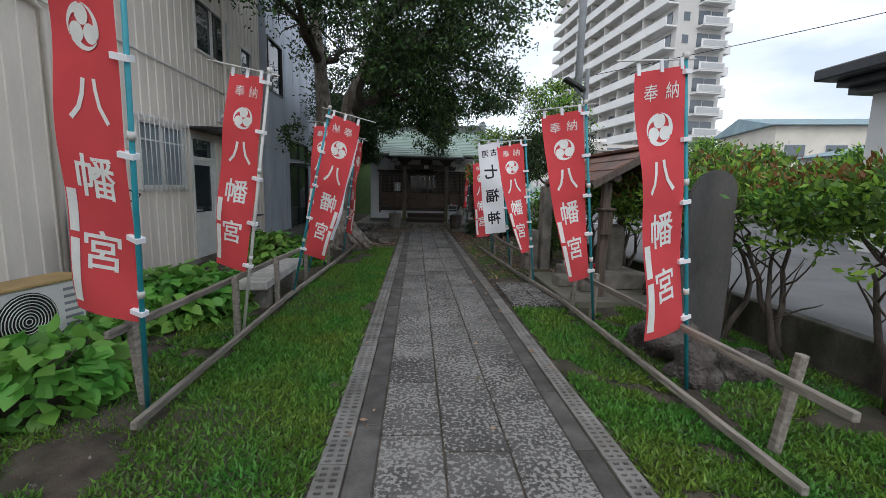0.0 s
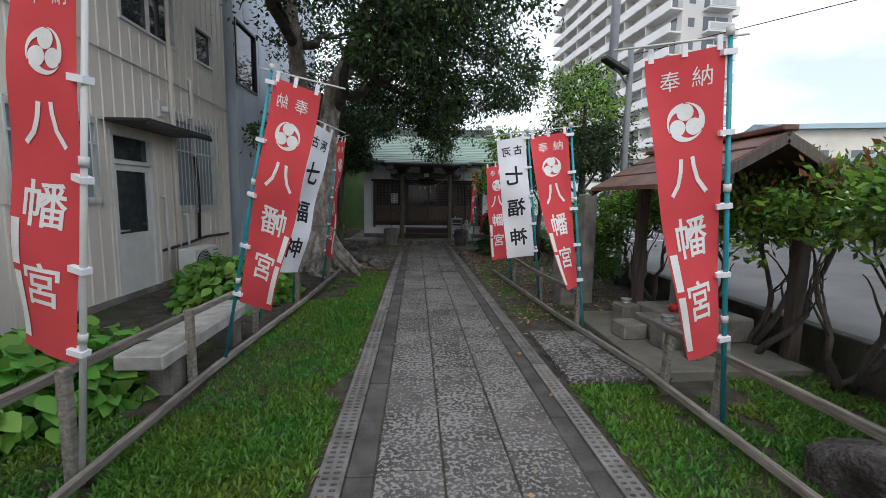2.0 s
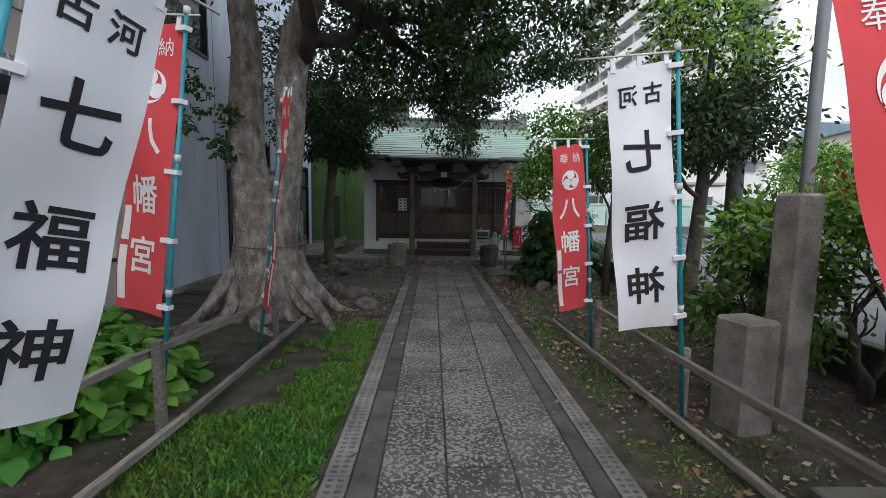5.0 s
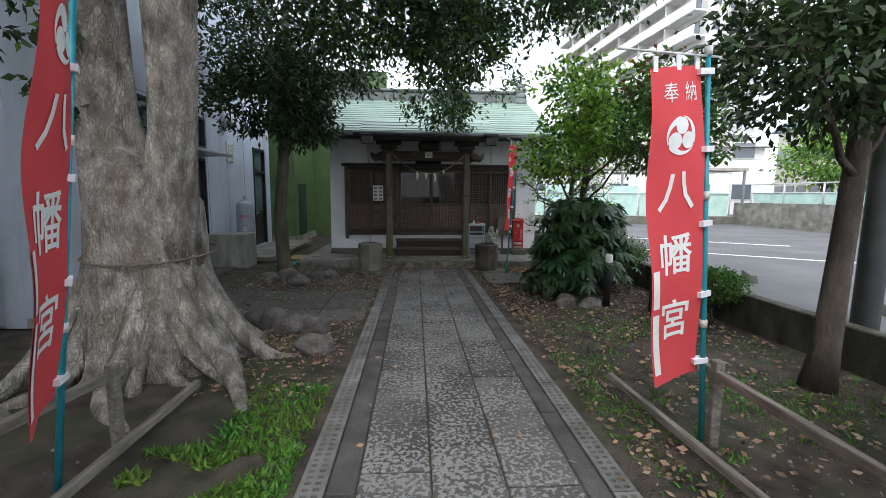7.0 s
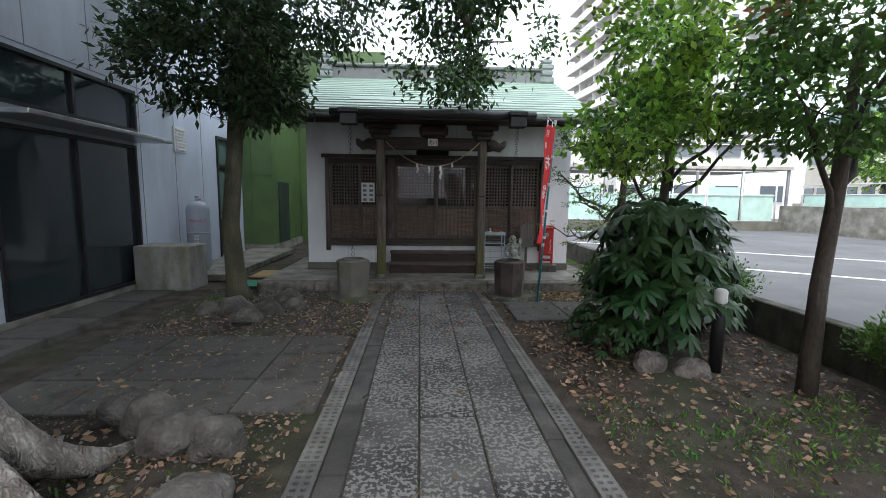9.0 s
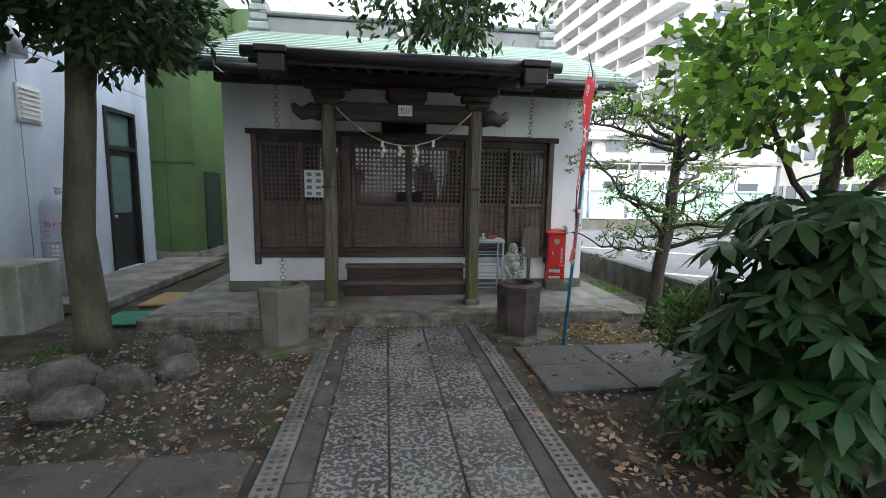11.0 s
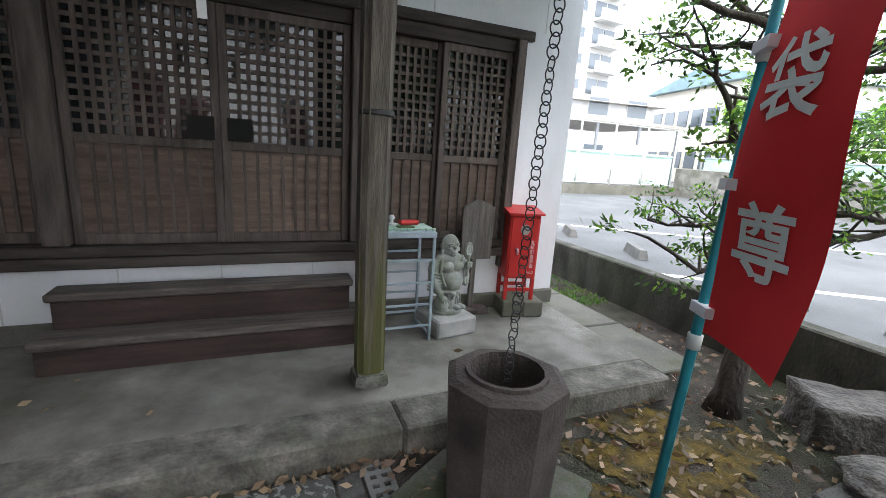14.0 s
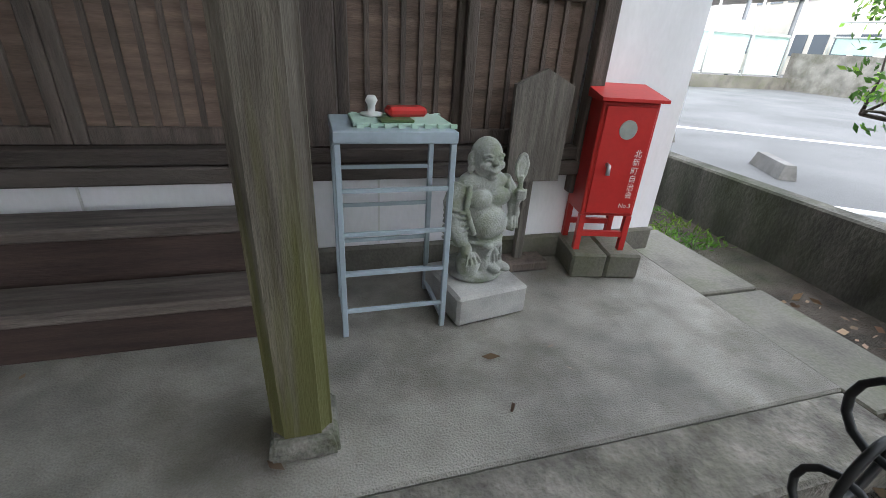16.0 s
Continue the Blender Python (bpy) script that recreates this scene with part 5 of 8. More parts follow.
def clump_points(rng, c, r, n, hollow=0.35, down=0.3):
    """Leaf places on sprays inside an ellipsoid, facing outwards and down."""
    c, r = np.array(c), np.array(r)
    k = max(4, n // 26)
    u = rng.normal(size=(k, 3))
    u /= np.linalg.norm(u, axis=1, keepdims=True)
    rad = (hollow + (1 - hollow) * rng.random((k, 1))) ** 0.6
    cent = c + u * rad * r
    idx = rng.integers(0, k, n)
    spread = np.mean(r) * 0.22
    p = cent[idx] + rng.normal(size=(n, 3)) * spread * np.array([1, 1, 0.5])
    d = u[idx] * 0.7 + rng.normal(size=(n, 3)) * 0.7
    d[:, 2] -= down
    return p, d


def limb(bm, a, b, r0, r1, rng, bend=0.15, n=6, seg=7, wob=0.1):
    a, b = Vector(a), Vector(b)
    L = (b - a).length
    off = Vector((rng.uniform(-1, 1), rng.uniform(-1, 1), rng.uniform(-0.3, 0.8))) * bend * L
    pts = []
    for k in range(n + 1):
        s = k / n
        j = Vector((rng.uniform(-1, 1), rng.uniform(-1, 1), rng.uniform(-1, 1))) * 0.03 * L * (0 < k < n)
        pts.append(a.lerp(b, s) + off * math.sin(math.pi * s) + j)
    tube(bm, pts, [r0 + (r1 - r0) * k / n for k in range(n + 1)], seg, wob=wob)
    return pts


def big_tree():
    rng = random.Random(11)
    nr = np.random.default_rng(11)
    t = thing("camphor_tree", (-2.1, 11.3, 0), "large old tree with twin grey trunks and spreading roots", "tree")
    bm = bmesh.new()
    pts = [(0, 0, -0.1), (0.0, 0, 0.1), (0, 0, 0.3), (-0.02, 0, 0.6), (-0.03, 0, 1.0), (-0.05, 0, 1.3), (-0.13, 0.02, 1.52), (-0.24, 0.03, 1.75), (-0.29, 0.03, 2.1), (-0.27, 0.0, 2.6), (-0.2, -0.1, 3.4), (-0.26, -0.2, 4.4), (-0.4, -0.1, 5.6)]
    tube(bm, pts, [0.56, 0.53, 0.49, 0.45, 0.42, 0.41, 0.33, 0.23, 0.205, 0.2, 0.185, 0.15, 0.1], 56, wob=0.2, flute=0.045)
    tube(bm, [(0.06, -0.05, 0.9), (0.14, -0.07, 1.3), (0.24, -0.09, 1.6), (0.29, -0.1, 1.9), (0.32, -0.1, 2.3), (0.34, -0.12, 3.0), (0.46, -0.16, 3.6), (0.85, -0.3, 4.3), (1.2, -0.6, 5.2)], [0.34, 0.25, 0.185, 0.17, 0.165, 0.18, 0.17, 0.14, 0.09], 40, wob=0.18, flute=0.05)
    trunk = part("trunk", bm, M["bark"], t)
    for k in range(26):
        a = 2 * math.pi * k / 26 + rng.uniform(-0.1, 0.1)
        L = rng.uniform(0.4, 0.95) * (1.3 if k % 4 == 0 else 0.85)
        bm = bmesh.new()
        c, s = math.cos(a), math.sin(a)
        w = rng.uniform(-0.35, 0.35)
        top = rng.uniform(0.55, 0.95)
        ps = []
        for q in range(11):
            f = q / 10
            rr = 0.34 + L * f
            bend = w * f * f + 0.07 * math.sin(6 * f + k)
            ps.append((c * rr - s * bend, s * rr + c * bend, top * (1 - f) ** 3.0 + 0.03 - 0.07 * f + 0.03 * math.sin(7 * f + 2 * k) * f))
        r0 = rng.uniform(0.07, 0.11)
        tube(bm, ps, [r0 * v for v in (0.9, 1.0, 1.0, 0.95, 0.85, 0.78, 0.7, 0.6, 0.5, 0.36, 0.15)], 10, wob=0.5)
        part("root", bm, M["bark"], t)
    bm = bmesh.new()
    ring = [(0.02 + 0.475 * math.cos(a), 0.475 * math.sin(a), 0.95 + 0.04 * math.sin(a)) for a in [2 * math.pi * k / 20 for k in range(21)]]
    tube(bm, ring, 0.008, 6)
    part("rope_band", bm, M["old_rope"], t)
    ends = []
    limbs = [((0.55, -0.15, 3.3), (2.3, -2.2, 4.6)), ((0.85, -0.3, 4.1), (3.3, -0.8, 5.2)), ((0.6, -0.2, 3.5), (2.6, 1.6, 4.4)), ((1.2, -0.6, 5.2), (2.0, -3.4, 6.6)), ((-0.25, -0.2, 4.4), (-1.2, -2.6, 5.6)),
             ((-0.25, -0.2, 4.4), (0.3, -3.0, 5.2)), ((-0.4, -0.1, 5.6), (0.4, 0.5, 7.6)), ((1.2, -0.6, 5.2), (3.4, -2.6, 6.2)), ((-0.25, -0.2, 4.4), (0.2, 2.4, 5.6)), ((1.2, -0.6, 5.2), (2.2, 1.0, 6.8)), ((0.85, -0.3, 4.1), (2.95, 4.8, 3.5)), ((1.2, -0.6, 5.2), (4.4, 1.9, 4.6))]
    for a, b in limbs:
        bm = bmesh.new()
        ps = limb(bm, a, b, 0.10, 0.03, rng, 0.12, 7, 8)
        for q in ps[3:]:
            for _ in range(2):
                e = q + Vector((rng.uniform(-0.9, 0.9), rng.uniform(-0.9, 0.9), rng.uniform(-0.5, 0.6)))
                limb(bm, q, e, 0.022, 0.006, rng, 0.15, 4, 5)
                ends.append(e)
        part("limb", bm, M["bark_dark"], t)
    P, D = [], []
    for e in ends:
        p, d = clump_points(nr, e, (0.75, 0.75, 0.45), 380)
        P.append(p); D.append(d)
    # drooping sprays over the path and roof
    for c, r, n in (((2.65, -0.6, 3.55), (0.5, 0.5, 0.5), 1500), ((2.7, 1.7, 3.25), (0.55, 0.5, 0.45), 1400), ((3.8, -0.4, 4.1), (0.7, 0.7, 0.5), 1500), ((1.7, -1.4, 4.2), (1.0, 0.9, 0.7), 2600), ((3.2, -2.3, 4.9), (1.0, 1.0, 0.6), 2200),
                    ((1.2, -3.6, 5.0), (1.3, 1.0, 0.8), 2600), ((0.5, -2.6, 4.9), (0.9, 0.8, 0.5), 1500), ((1.6, 0.9, 4.1), (0.9, 0.8, 0.6), 1800), ((-0.6, -2.8, 5.6), (1.0, 1.0, 0.7), 2000), ((2.4, 0.3, 5.0), (1.3, 1.2, 0.8), 3200),
                    ((0.6, -1.0, 5.4), (1.4, 1.4, 0.9), 3200), ((2.2, -3.6, 6.2), (1.5, 1.2, 0.9), 3000), ((3.9, -1.6, 5.6), (1.0, 1.0, 0.7), 2000), ((-0.5, -0.5, 7.0), (2.0, 2.0, 1.0), 2600), ((1.8, -1.2, 7.0), (2.0, 2.2, 1.0), 2600), ((1.2, 2.6, 3.9), (0.9, 0.7, 0.6), 1900), ((2.4, 2.9, 3.9), (0.9, 0.7, 0.5), 1900), ((3.6, 2.6, 4.1), (0.9, 0.8, 0.5), 1900), ((4.5, 2.0, 4.3), (0.8, 0.8, 0.6), 1700), ((2.95, 5.0, 3.2), (0.36, 0.34, 0.34), 900), ((2.6, 3.8, 3.75), (0.6, 0.6, 0.4), 1000), ((-0.85, -0.3, 2.7), (0.3, 0.3, 0.5), 350), ((-0.45, -0.25, 2.35), (0.14, 0.1, 0.4), 220)):
        p, d = clump_points(nr, c, r, n)
        P.append(p); D.append(d)
    P, D = np.concatenate(P), np.concatenate(D)
    # the forked trunks stand bare below the crown
    bare = (P[:, 0] < 0.95) & (P[:, 1] < 0.5) & (P[:, 2] > 3.1) & (P[:, 2] < 5.1)
    keep = ~bare | (nr.random(len(P)) < 0.07)
    P, D = P[keep], D[keep]
    half = P[:, 0] * 0 + nr.random(len(P)) < 0.75
    leaf_part("foliage", P[half], D[half], 0.1, M["leaf_dark"], t, seed=2)
    leaf_part("foliage", P[~half], D[~half], 0.095, M["leaf_mid"], t, seed=3)


big_tree()


def small_tree(name, at, trunk_pts, radii, branches, clumps, leaf, size, label, seed=1, bark=None, mix=None, width=0.45, down=0.3):
    rng = random.Random(seed)
    nr = np.random.default_rng(seed)
    t = thing(name, at, label, "tree")
    bm = bmesh.new()
    tube(bm, trunk_pts, radii, 12, wob=0.12)
    part("trunk", bm, bark or M["bark_dark"], t)
    for a, b, r in branches:
        bm = bmesh.new()
        ps = limb(bm, a, b, r, r * 0.3, rng, 0.14, 6, 7)
        for q in ps[2:]:
            e = q + Vector((rng.uniform(-0.35, 0.35), rng.uniform(-0.35, 0.35), rng.uniform(-0.1, 0.4)))
            limb(bm, q, e, r * 0.3, 0.004, rng, 0.15, 4, 5)
        part("limb", bm, bark or M["bark_dark"], t)
    P, D = [], []
    for c, r, n in clumps:
        p, d = clump_points(nr, c, r, n, down=down)
        P.append(p); D.append(d)
    P, D = np.concatenate(P), np.concatenate(D)
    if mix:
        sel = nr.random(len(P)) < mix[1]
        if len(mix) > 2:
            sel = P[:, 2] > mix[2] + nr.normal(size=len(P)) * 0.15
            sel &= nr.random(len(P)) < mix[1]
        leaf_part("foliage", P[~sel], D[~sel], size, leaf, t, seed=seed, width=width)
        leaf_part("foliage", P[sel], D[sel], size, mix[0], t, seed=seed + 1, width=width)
    else:
        leaf_part("foliage", P, D, size, leaf, t, seed=seed, width=width)
    return t


# slender dark tree by the walk
small_tree("evergreen_tree", (-2.35, 15.75, 0), [(0.03, 0, -0.05), (0, 0, 0.15), (-0.05, 0, 1.0), (0.05, 0, 2.0), (0.12, 0, 3.2), (0.2, 0, 5.0)], [0.2, 0.13, 0.11, 0.1, 0.09, 0.05],
           [((0.05, 0, 2.0), (0.9, -0.3, 2.8), 0.03), ((0.1, 0, 2.6), (-0.9, -0.5, 3.1), 0.03), ((0.12, 0, 3.0), (0.3, -1.0, 3.4), 0.03), ((0.15, 0, 3.6), (1.3, 0, 4.2), 0.035), ((0.15, 0, 3.6), (-0.8, 0.6, 4.4), 0.03), ((0.1, 0, 2.4), (0.2, 0.9, 3.0), 0.03)],
           [((0.55, -0.4, 2.62), (0.55, 0.5, 0.36), 1700), ((-0.4, -0.4, 3.0), (0.7, 0.6, 0.5), 1900), ((0.3, -0.8, 3.2), (0.8, 0.6, 0.6), 2200), ((1.1, 0.0, 3.9), (0.9, 0.9, 0.7), 2600), ((-0.6, 0.5, 4.0), (0.9, 0.9, 0.7), 1600), ((0.2, 0, 4.8), (1.2, 1.2, 0.9), 2600), ((0.2, 0.8, 3.1), (0.6, 0.6, 0.5), 900), ((0.0, -1.6, 4.2), (1.0, 0.9, 0.7), 1600)],
           M["leaf_dark"], 0.115, "slender evergreen with dark drooping leaves", 21, M["bark_green"], None, 0.38)


# hedge along the retaining wall
def hedge():
    rng = random.Random(5)
    nr = np.random.default_rng(5)
    y = 1.2
    k = 0
    while y < 8.7:
        t = thing("hedge_shrub", (3.42 + rng.uniform(-0.08, 0.08), y, 0), "leafy hedge shrub with bare lower stems and reddish new tips", "shrub", "hedge shrubs along the wall")
        for q in range(3):
            bm = bmesh.new()
            a = Vector((rng.uniform(-0.1, 0.1), rng.uniform(-0.15, 0.15), -0.03))
            b = Vector((rng.uniform(-0.3, 0.45), rng.uniform(-0.45, 0.45), rng.uniform(0.95, 1.25)))
            ps = limb(bm, a, b, 0.035, 0.015, rng, 0.18, 7, 7)
            for w in ps[3:]:
                limb(bm, w, w + Vector((rng.uniform(-0.3, 0.3), rng.uniform(-0.3, 0.3), rng.uniform(0.2, 0.5))), 0.012, 0.004, rng, 0.2, 4, 5)
            part("stem", bm, M["bark_dark"], t)
        top = 1.95 + 0.12 * math.sin(k * 1.7) - (0.15 if y > 5.2 else 0)
        P, D = [], []
        for c, r, n in (((0, 0, 1.5), (0.5, 0.52, 0.26), 900), ((0.1, 0.1, top - 0.35), (0.6, 0.55, 0.32), 1500), ((-0.15, -0.2, 1.1), (0.35, 0.4, 0.15), 60)):
            p, d = clump_points(nr, c, r, n, down=-0.35)
            P.append(p); D.append(d)
        P, D = np.concatenate(P), np.concatenate(D)
        tips = (P[:, 2] > top - 0.28) & (nr.random(len(P)) < 0.4)
        bright = ~tips & (nr.random(len(P)) < 0.42)
        leaf_part("foliage", P[bright], D[bright], 0.085, M["leaf_bright"], t, seed=k)
        leaf_part("foliage", P[~bright & ~tips], D[~bright & ~tips], 0.085, M["leaf_mid"], t, seed=k + 50)
        leaf_part("foliage", P[tips], D[tips], 0.075, M["leaf_red"], t, seed=k + 90)
        y += 0.82
        k += 1


hedge()
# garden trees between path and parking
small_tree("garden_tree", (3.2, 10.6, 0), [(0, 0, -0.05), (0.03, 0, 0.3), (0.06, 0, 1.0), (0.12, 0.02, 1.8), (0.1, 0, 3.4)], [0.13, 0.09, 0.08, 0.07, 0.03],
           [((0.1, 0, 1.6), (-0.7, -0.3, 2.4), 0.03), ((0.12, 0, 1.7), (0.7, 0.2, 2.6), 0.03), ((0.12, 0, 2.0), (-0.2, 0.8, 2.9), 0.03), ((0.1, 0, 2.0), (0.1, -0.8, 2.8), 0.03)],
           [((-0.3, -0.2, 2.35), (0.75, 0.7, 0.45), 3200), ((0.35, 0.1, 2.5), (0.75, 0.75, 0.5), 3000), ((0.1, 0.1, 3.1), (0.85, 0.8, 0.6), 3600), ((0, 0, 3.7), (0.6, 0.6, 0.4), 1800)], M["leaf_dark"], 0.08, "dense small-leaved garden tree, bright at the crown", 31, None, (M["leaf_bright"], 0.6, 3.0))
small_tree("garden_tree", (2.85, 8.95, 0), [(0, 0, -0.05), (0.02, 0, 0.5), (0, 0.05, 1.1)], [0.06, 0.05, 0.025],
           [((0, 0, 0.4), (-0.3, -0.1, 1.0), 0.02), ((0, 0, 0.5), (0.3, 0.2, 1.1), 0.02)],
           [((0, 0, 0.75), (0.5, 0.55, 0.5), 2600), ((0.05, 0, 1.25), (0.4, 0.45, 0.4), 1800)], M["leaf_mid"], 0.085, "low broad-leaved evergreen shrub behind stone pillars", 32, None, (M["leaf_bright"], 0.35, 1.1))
small_tree("garden_tree", (3.05, 12.65, 0), [(0, 0, -0.05), (0.0, 0, 0.8), (0.06, 0, 1.6), (0.1, 0, 2.6)], [0.07, 0.055, 0.05, 0.025],
           [((0.02, 0, 1.3), (-0.5, -0.2, 2.1), 0.025), ((0.05, 0, 1.5), (0.6, 0.2, 2.3), 0.025), ((0.06, 0, 1.8), (0.1, -0.6, 2.6), 0.02)],
           [((0.0, 0, 2.1), (0.65, 0.6, 0.45), 2200), ((0.1, 0, 2.7), (0.6, 0.6, 0.4), 1900)], M["leaf_mid"], 0.08, "thin-stemmed garden tree with reddish young leaves", 33, None, (M["leaf_red"], 0.35, 2.75))
small_tree("garden_tree", (2.5, 13.75, 0), [(0, 0, -0.05), (0.0, 0, 0.7), (0.04, 0.1, 1.4), (0.1, 0.1, 2.6)], [0.06, 0.05, 0.045, 0.02],
           [((0.0, 0, 1.1), (-0.6, 0.1, 2.0), 0.022), ((0.02, 0, 1.3), (0.5, -0.3, 2.2), 0.022), ((0.04, 0, 1.5), (-0.1, 0.6, 2.5), 0.02), ((0.04, 0, 1.6), (0.2, -0.6, 2.5), 0.02), ((0.06, 0.1, 1.7), (0.62, 1.4, 2.55), 0.025)],
           [((0.62, 1.4, 2.5), (0.42, 0.4, 0.36), 800), ((-0.35, 0.0, 2.0), (0.55, 0.6, 0.45), 1500), ((0.3, -0.2, 2.4), (0.6, 0.6, 0.5), 1700), ((0, 0.2, 2.95), (0.7, 0.7, 0.45), 1700)], M["leaf_bright"], 0.088, "light-green broad-leaved young tree beside the path", 34, None, (M["leaf_mid"], 0.35), 0.55)


def podocarpus():
    rng = random.Random(8)
    nr = np.random.default_rng(8)
    t = thing("trained_tree", (3.02, 16.0, 0), "sparsely clipped garden tree with crooked bare branches", "tree")
    bm = bmesh.new()
    tube(bm, [(-0.02, 0, -0.05), (0, 0, 0.1), (0.03, 0, 0.6), (0.1, 0, 1.05), (0.14, 0.02, 1.5), (0.18, 0.05, 2.0), (0.12, 0.1, 2.6)], [0.11, 0.072, 0.062, 0.066, 0.05, 0.034, 0.015], 12, wob=0.15)
    part("trunk", bm, M["bark_dark"], t)
    P, D = [], []
    for k in range(20):
        z0 = rng.uniform(0.75, 2.1)
        a = k * 2.4 + rng.uniform(-0.3, 0.3)
        L = rng.uniform(0.7, 1.15) * (1.1 - 0.25 * abs(z0 - 1.3))
        s = Vector((0.08 + 0.04 * z0, 0, z0))
        e = s + Vector((math.cos(a) * L, math.sin(a) * L, rng.uniform(-0.1, 0.6) + (0.25 if z0 > 1.3 else 0)))
        bm = bmesh.new()
        ps = limb(bm, s, e, 0.026, 0.008, rng, 0.18, 8, 7, 0.2)
        for q in ps[2:]:
            for _ in range(2):
                f = q + Vector((rng.uniform(-0.25, 0.25), rng.uniform(-0.25, 0.25), rng.uniform(-0.08, 0.25)))
                limb(bm, q, f, 0.009, 0.003, rng, 0.2, 4, 4)
                p, d = clump_points(nr, f, (0.14, 0.14, 0.07), 42, down=-0.1)
                P.append(p); D.append(d)
        part("limb", bm, M["bark_dark"], t)
    P, D = np.concatenate(P), np.concatenate(D)
    sel = nr.random(len(P)) < 0.75
    leaf_part("foliage", P[sel], D[sel], 0.038, M["leaf_mid"], t, seed=5, width=0.4)
    leaf_part("foliage", P[~sel], D[~sel], 0.038, M["leaf_bright"], t, seed=6, width=0.4)


podocarpus()


def round_bush(at, r, h, label, seed, leaf="leaf_mid", n=5200, size=0.04):
    rng = random.Random(seed)
    nr = np.random.default_rng(seed)
    t = thing("clipped_bush", at, label, "shrub")
    for k in range(16):
        bm = bmesh.new()
        a = rng.uniform(0, 6.28)
        e = Vector((math.cos(a) * r * rng.uniform(0.3, 0.9), math.sin(a) * r * rng.uniform(0.3, 0.9), h * rng.uniform(0.55, 0.8)))
        ps = limb(bm, (rng.uniform(-0.08, 0.08), rng.uniform(-0.08, 0.08), -0.02), e, 0.014, 0.005, rng, 0.2, 6, 5)
        for q in ps[2:]:
            limb(bm, q, q + Vector((rng.uniform(-0.15, 0.15), rng.uniform(-0.15, 0.15), rng.uniform(0.05, 0.2))), 0.005, 0.002, rng, 0.2, 3, 4)
        part("stem", bm, M["bark_dark"], t)
    p, d = clump_points(nr, (0, 0, h * 0.72), (r, r, h * 0.28), n, 0.55, -0.4)
    leaf_part("foliage", p, d, size, M[leaf], t, seed=seed)
    return t


round_bush((2.35, 14.25, 0), 0.38, 0.75, "clipped round bush with bare twiggy base", 61)
round_bush((3.5, 12.3, 0), 0.3, 0.62, "small yellow-green bush against the retaining wall", 63)
round_bush((3.3, 14.4, 0), 0.5, 0.75, "clipped bush by the retaining wall", 64)


def fatsia(at, n, height, spread, seed, size):
    """Broad shrub of large palmate leaves."""
    rng = random.Random(seed)
    t = thing("fatsia_shrub", at, "glossy shrub of large palmate leaves", "shrub")
    leafs = {}
    for v in range(3):
        bm = bmesh.new()
        lobes = 7
        c = bm.verts.new((0, 0, 0.0))
        for k in range(lobes):
            a = radians(-125 + 250 * k / (lobes - 1))
            L = 1.0 - 0.3 * abs(k - 3) / 3
            ca, sa = math.sin(a), math.cos(a)
            def P(r, w, z):
                return bm.verts.new((ca * r - sa * w, sa * r + ca * w, z))
            droop = 0.22 + 0.1 * v
            i0, i1 = P(0.30 * L, 0.10, -0.01), P(0.30 * L, -0.10, -0.01)
            m = P(0.32 * L, 0, -0.03)
            j0, j1 = P(0.65 * L, 0.135, -droop * 0.42), P(0.65 * L, -0.135, -droop * 0.42)
            jm = P(0.66 * L, 0, -droop * 0.42 - 0.03)
            e = P(L, 0, -droop)
            for q in ((c, i0, m), (c, m, i1), (i0, j0, jm, m), (m, jm, j1, i1), (j0, e, jm), (jm, e, j1)):
                f = bm.faces.new(q)
                f.smooth = True
        leafs[v] = mesh_of("leaf", bm, M["leaf_fatsia"])
    for k in range(9):
        bm = bmesh.new()
        a = rng.uniform(0, 6.28)
        limb(bm, (0, 0, -0.02), (math.cos(a) * spread * 0.5, math.sin(a) * spread * 0.5, height * rng.uniform(0.5, 0.85)), 0.02, 0.01, rng, 0.2, 5, 6)
        part("stem", bm, M["bark_dark"], t)
    for k in range(n):
        a = rng.uniform(0, 6.28)
        f = rng.random() ** 0.55
        z = height * (0.15 + 0.85 * rng.random() ** 0.7)
        rr = spread * (1 - 0.45 * (z / height) ** 2) * f
        ob = new("leaf", leafs[k % 3])
        ob.parent = t
        s = size * rng.uniform(0.5, 1.25)
        tilt = rng.uniform(-5, 40) + 30 * f * rng.random()
        ob.matrix_basis = Matrix.Translation((math.cos(a) * rr, math.sin(a) * rr, z)) @ Matrix.Rotation(a - math.pi / 2, 4, "Z") @ Matrix.Rotation(radians(-tilt + rng.uniform(-15, 15)), 4, "X") @ Matrix.Rotation(rng.uniform(-0.4, 0.4), 4, "Y") @ Matrix.Diagonal((s, s, s, 1))


fatsia((2.42, 13.65, 0), 250, 1.4, 0.74, 71, 0.215)
fatsia((2.98, 14.0, 0), 110, 1.3, 0.5, 73, 0.2)
fatsia((1.93, 13.5, 0), 80, 0.42, 0.48, 72, 0.13)


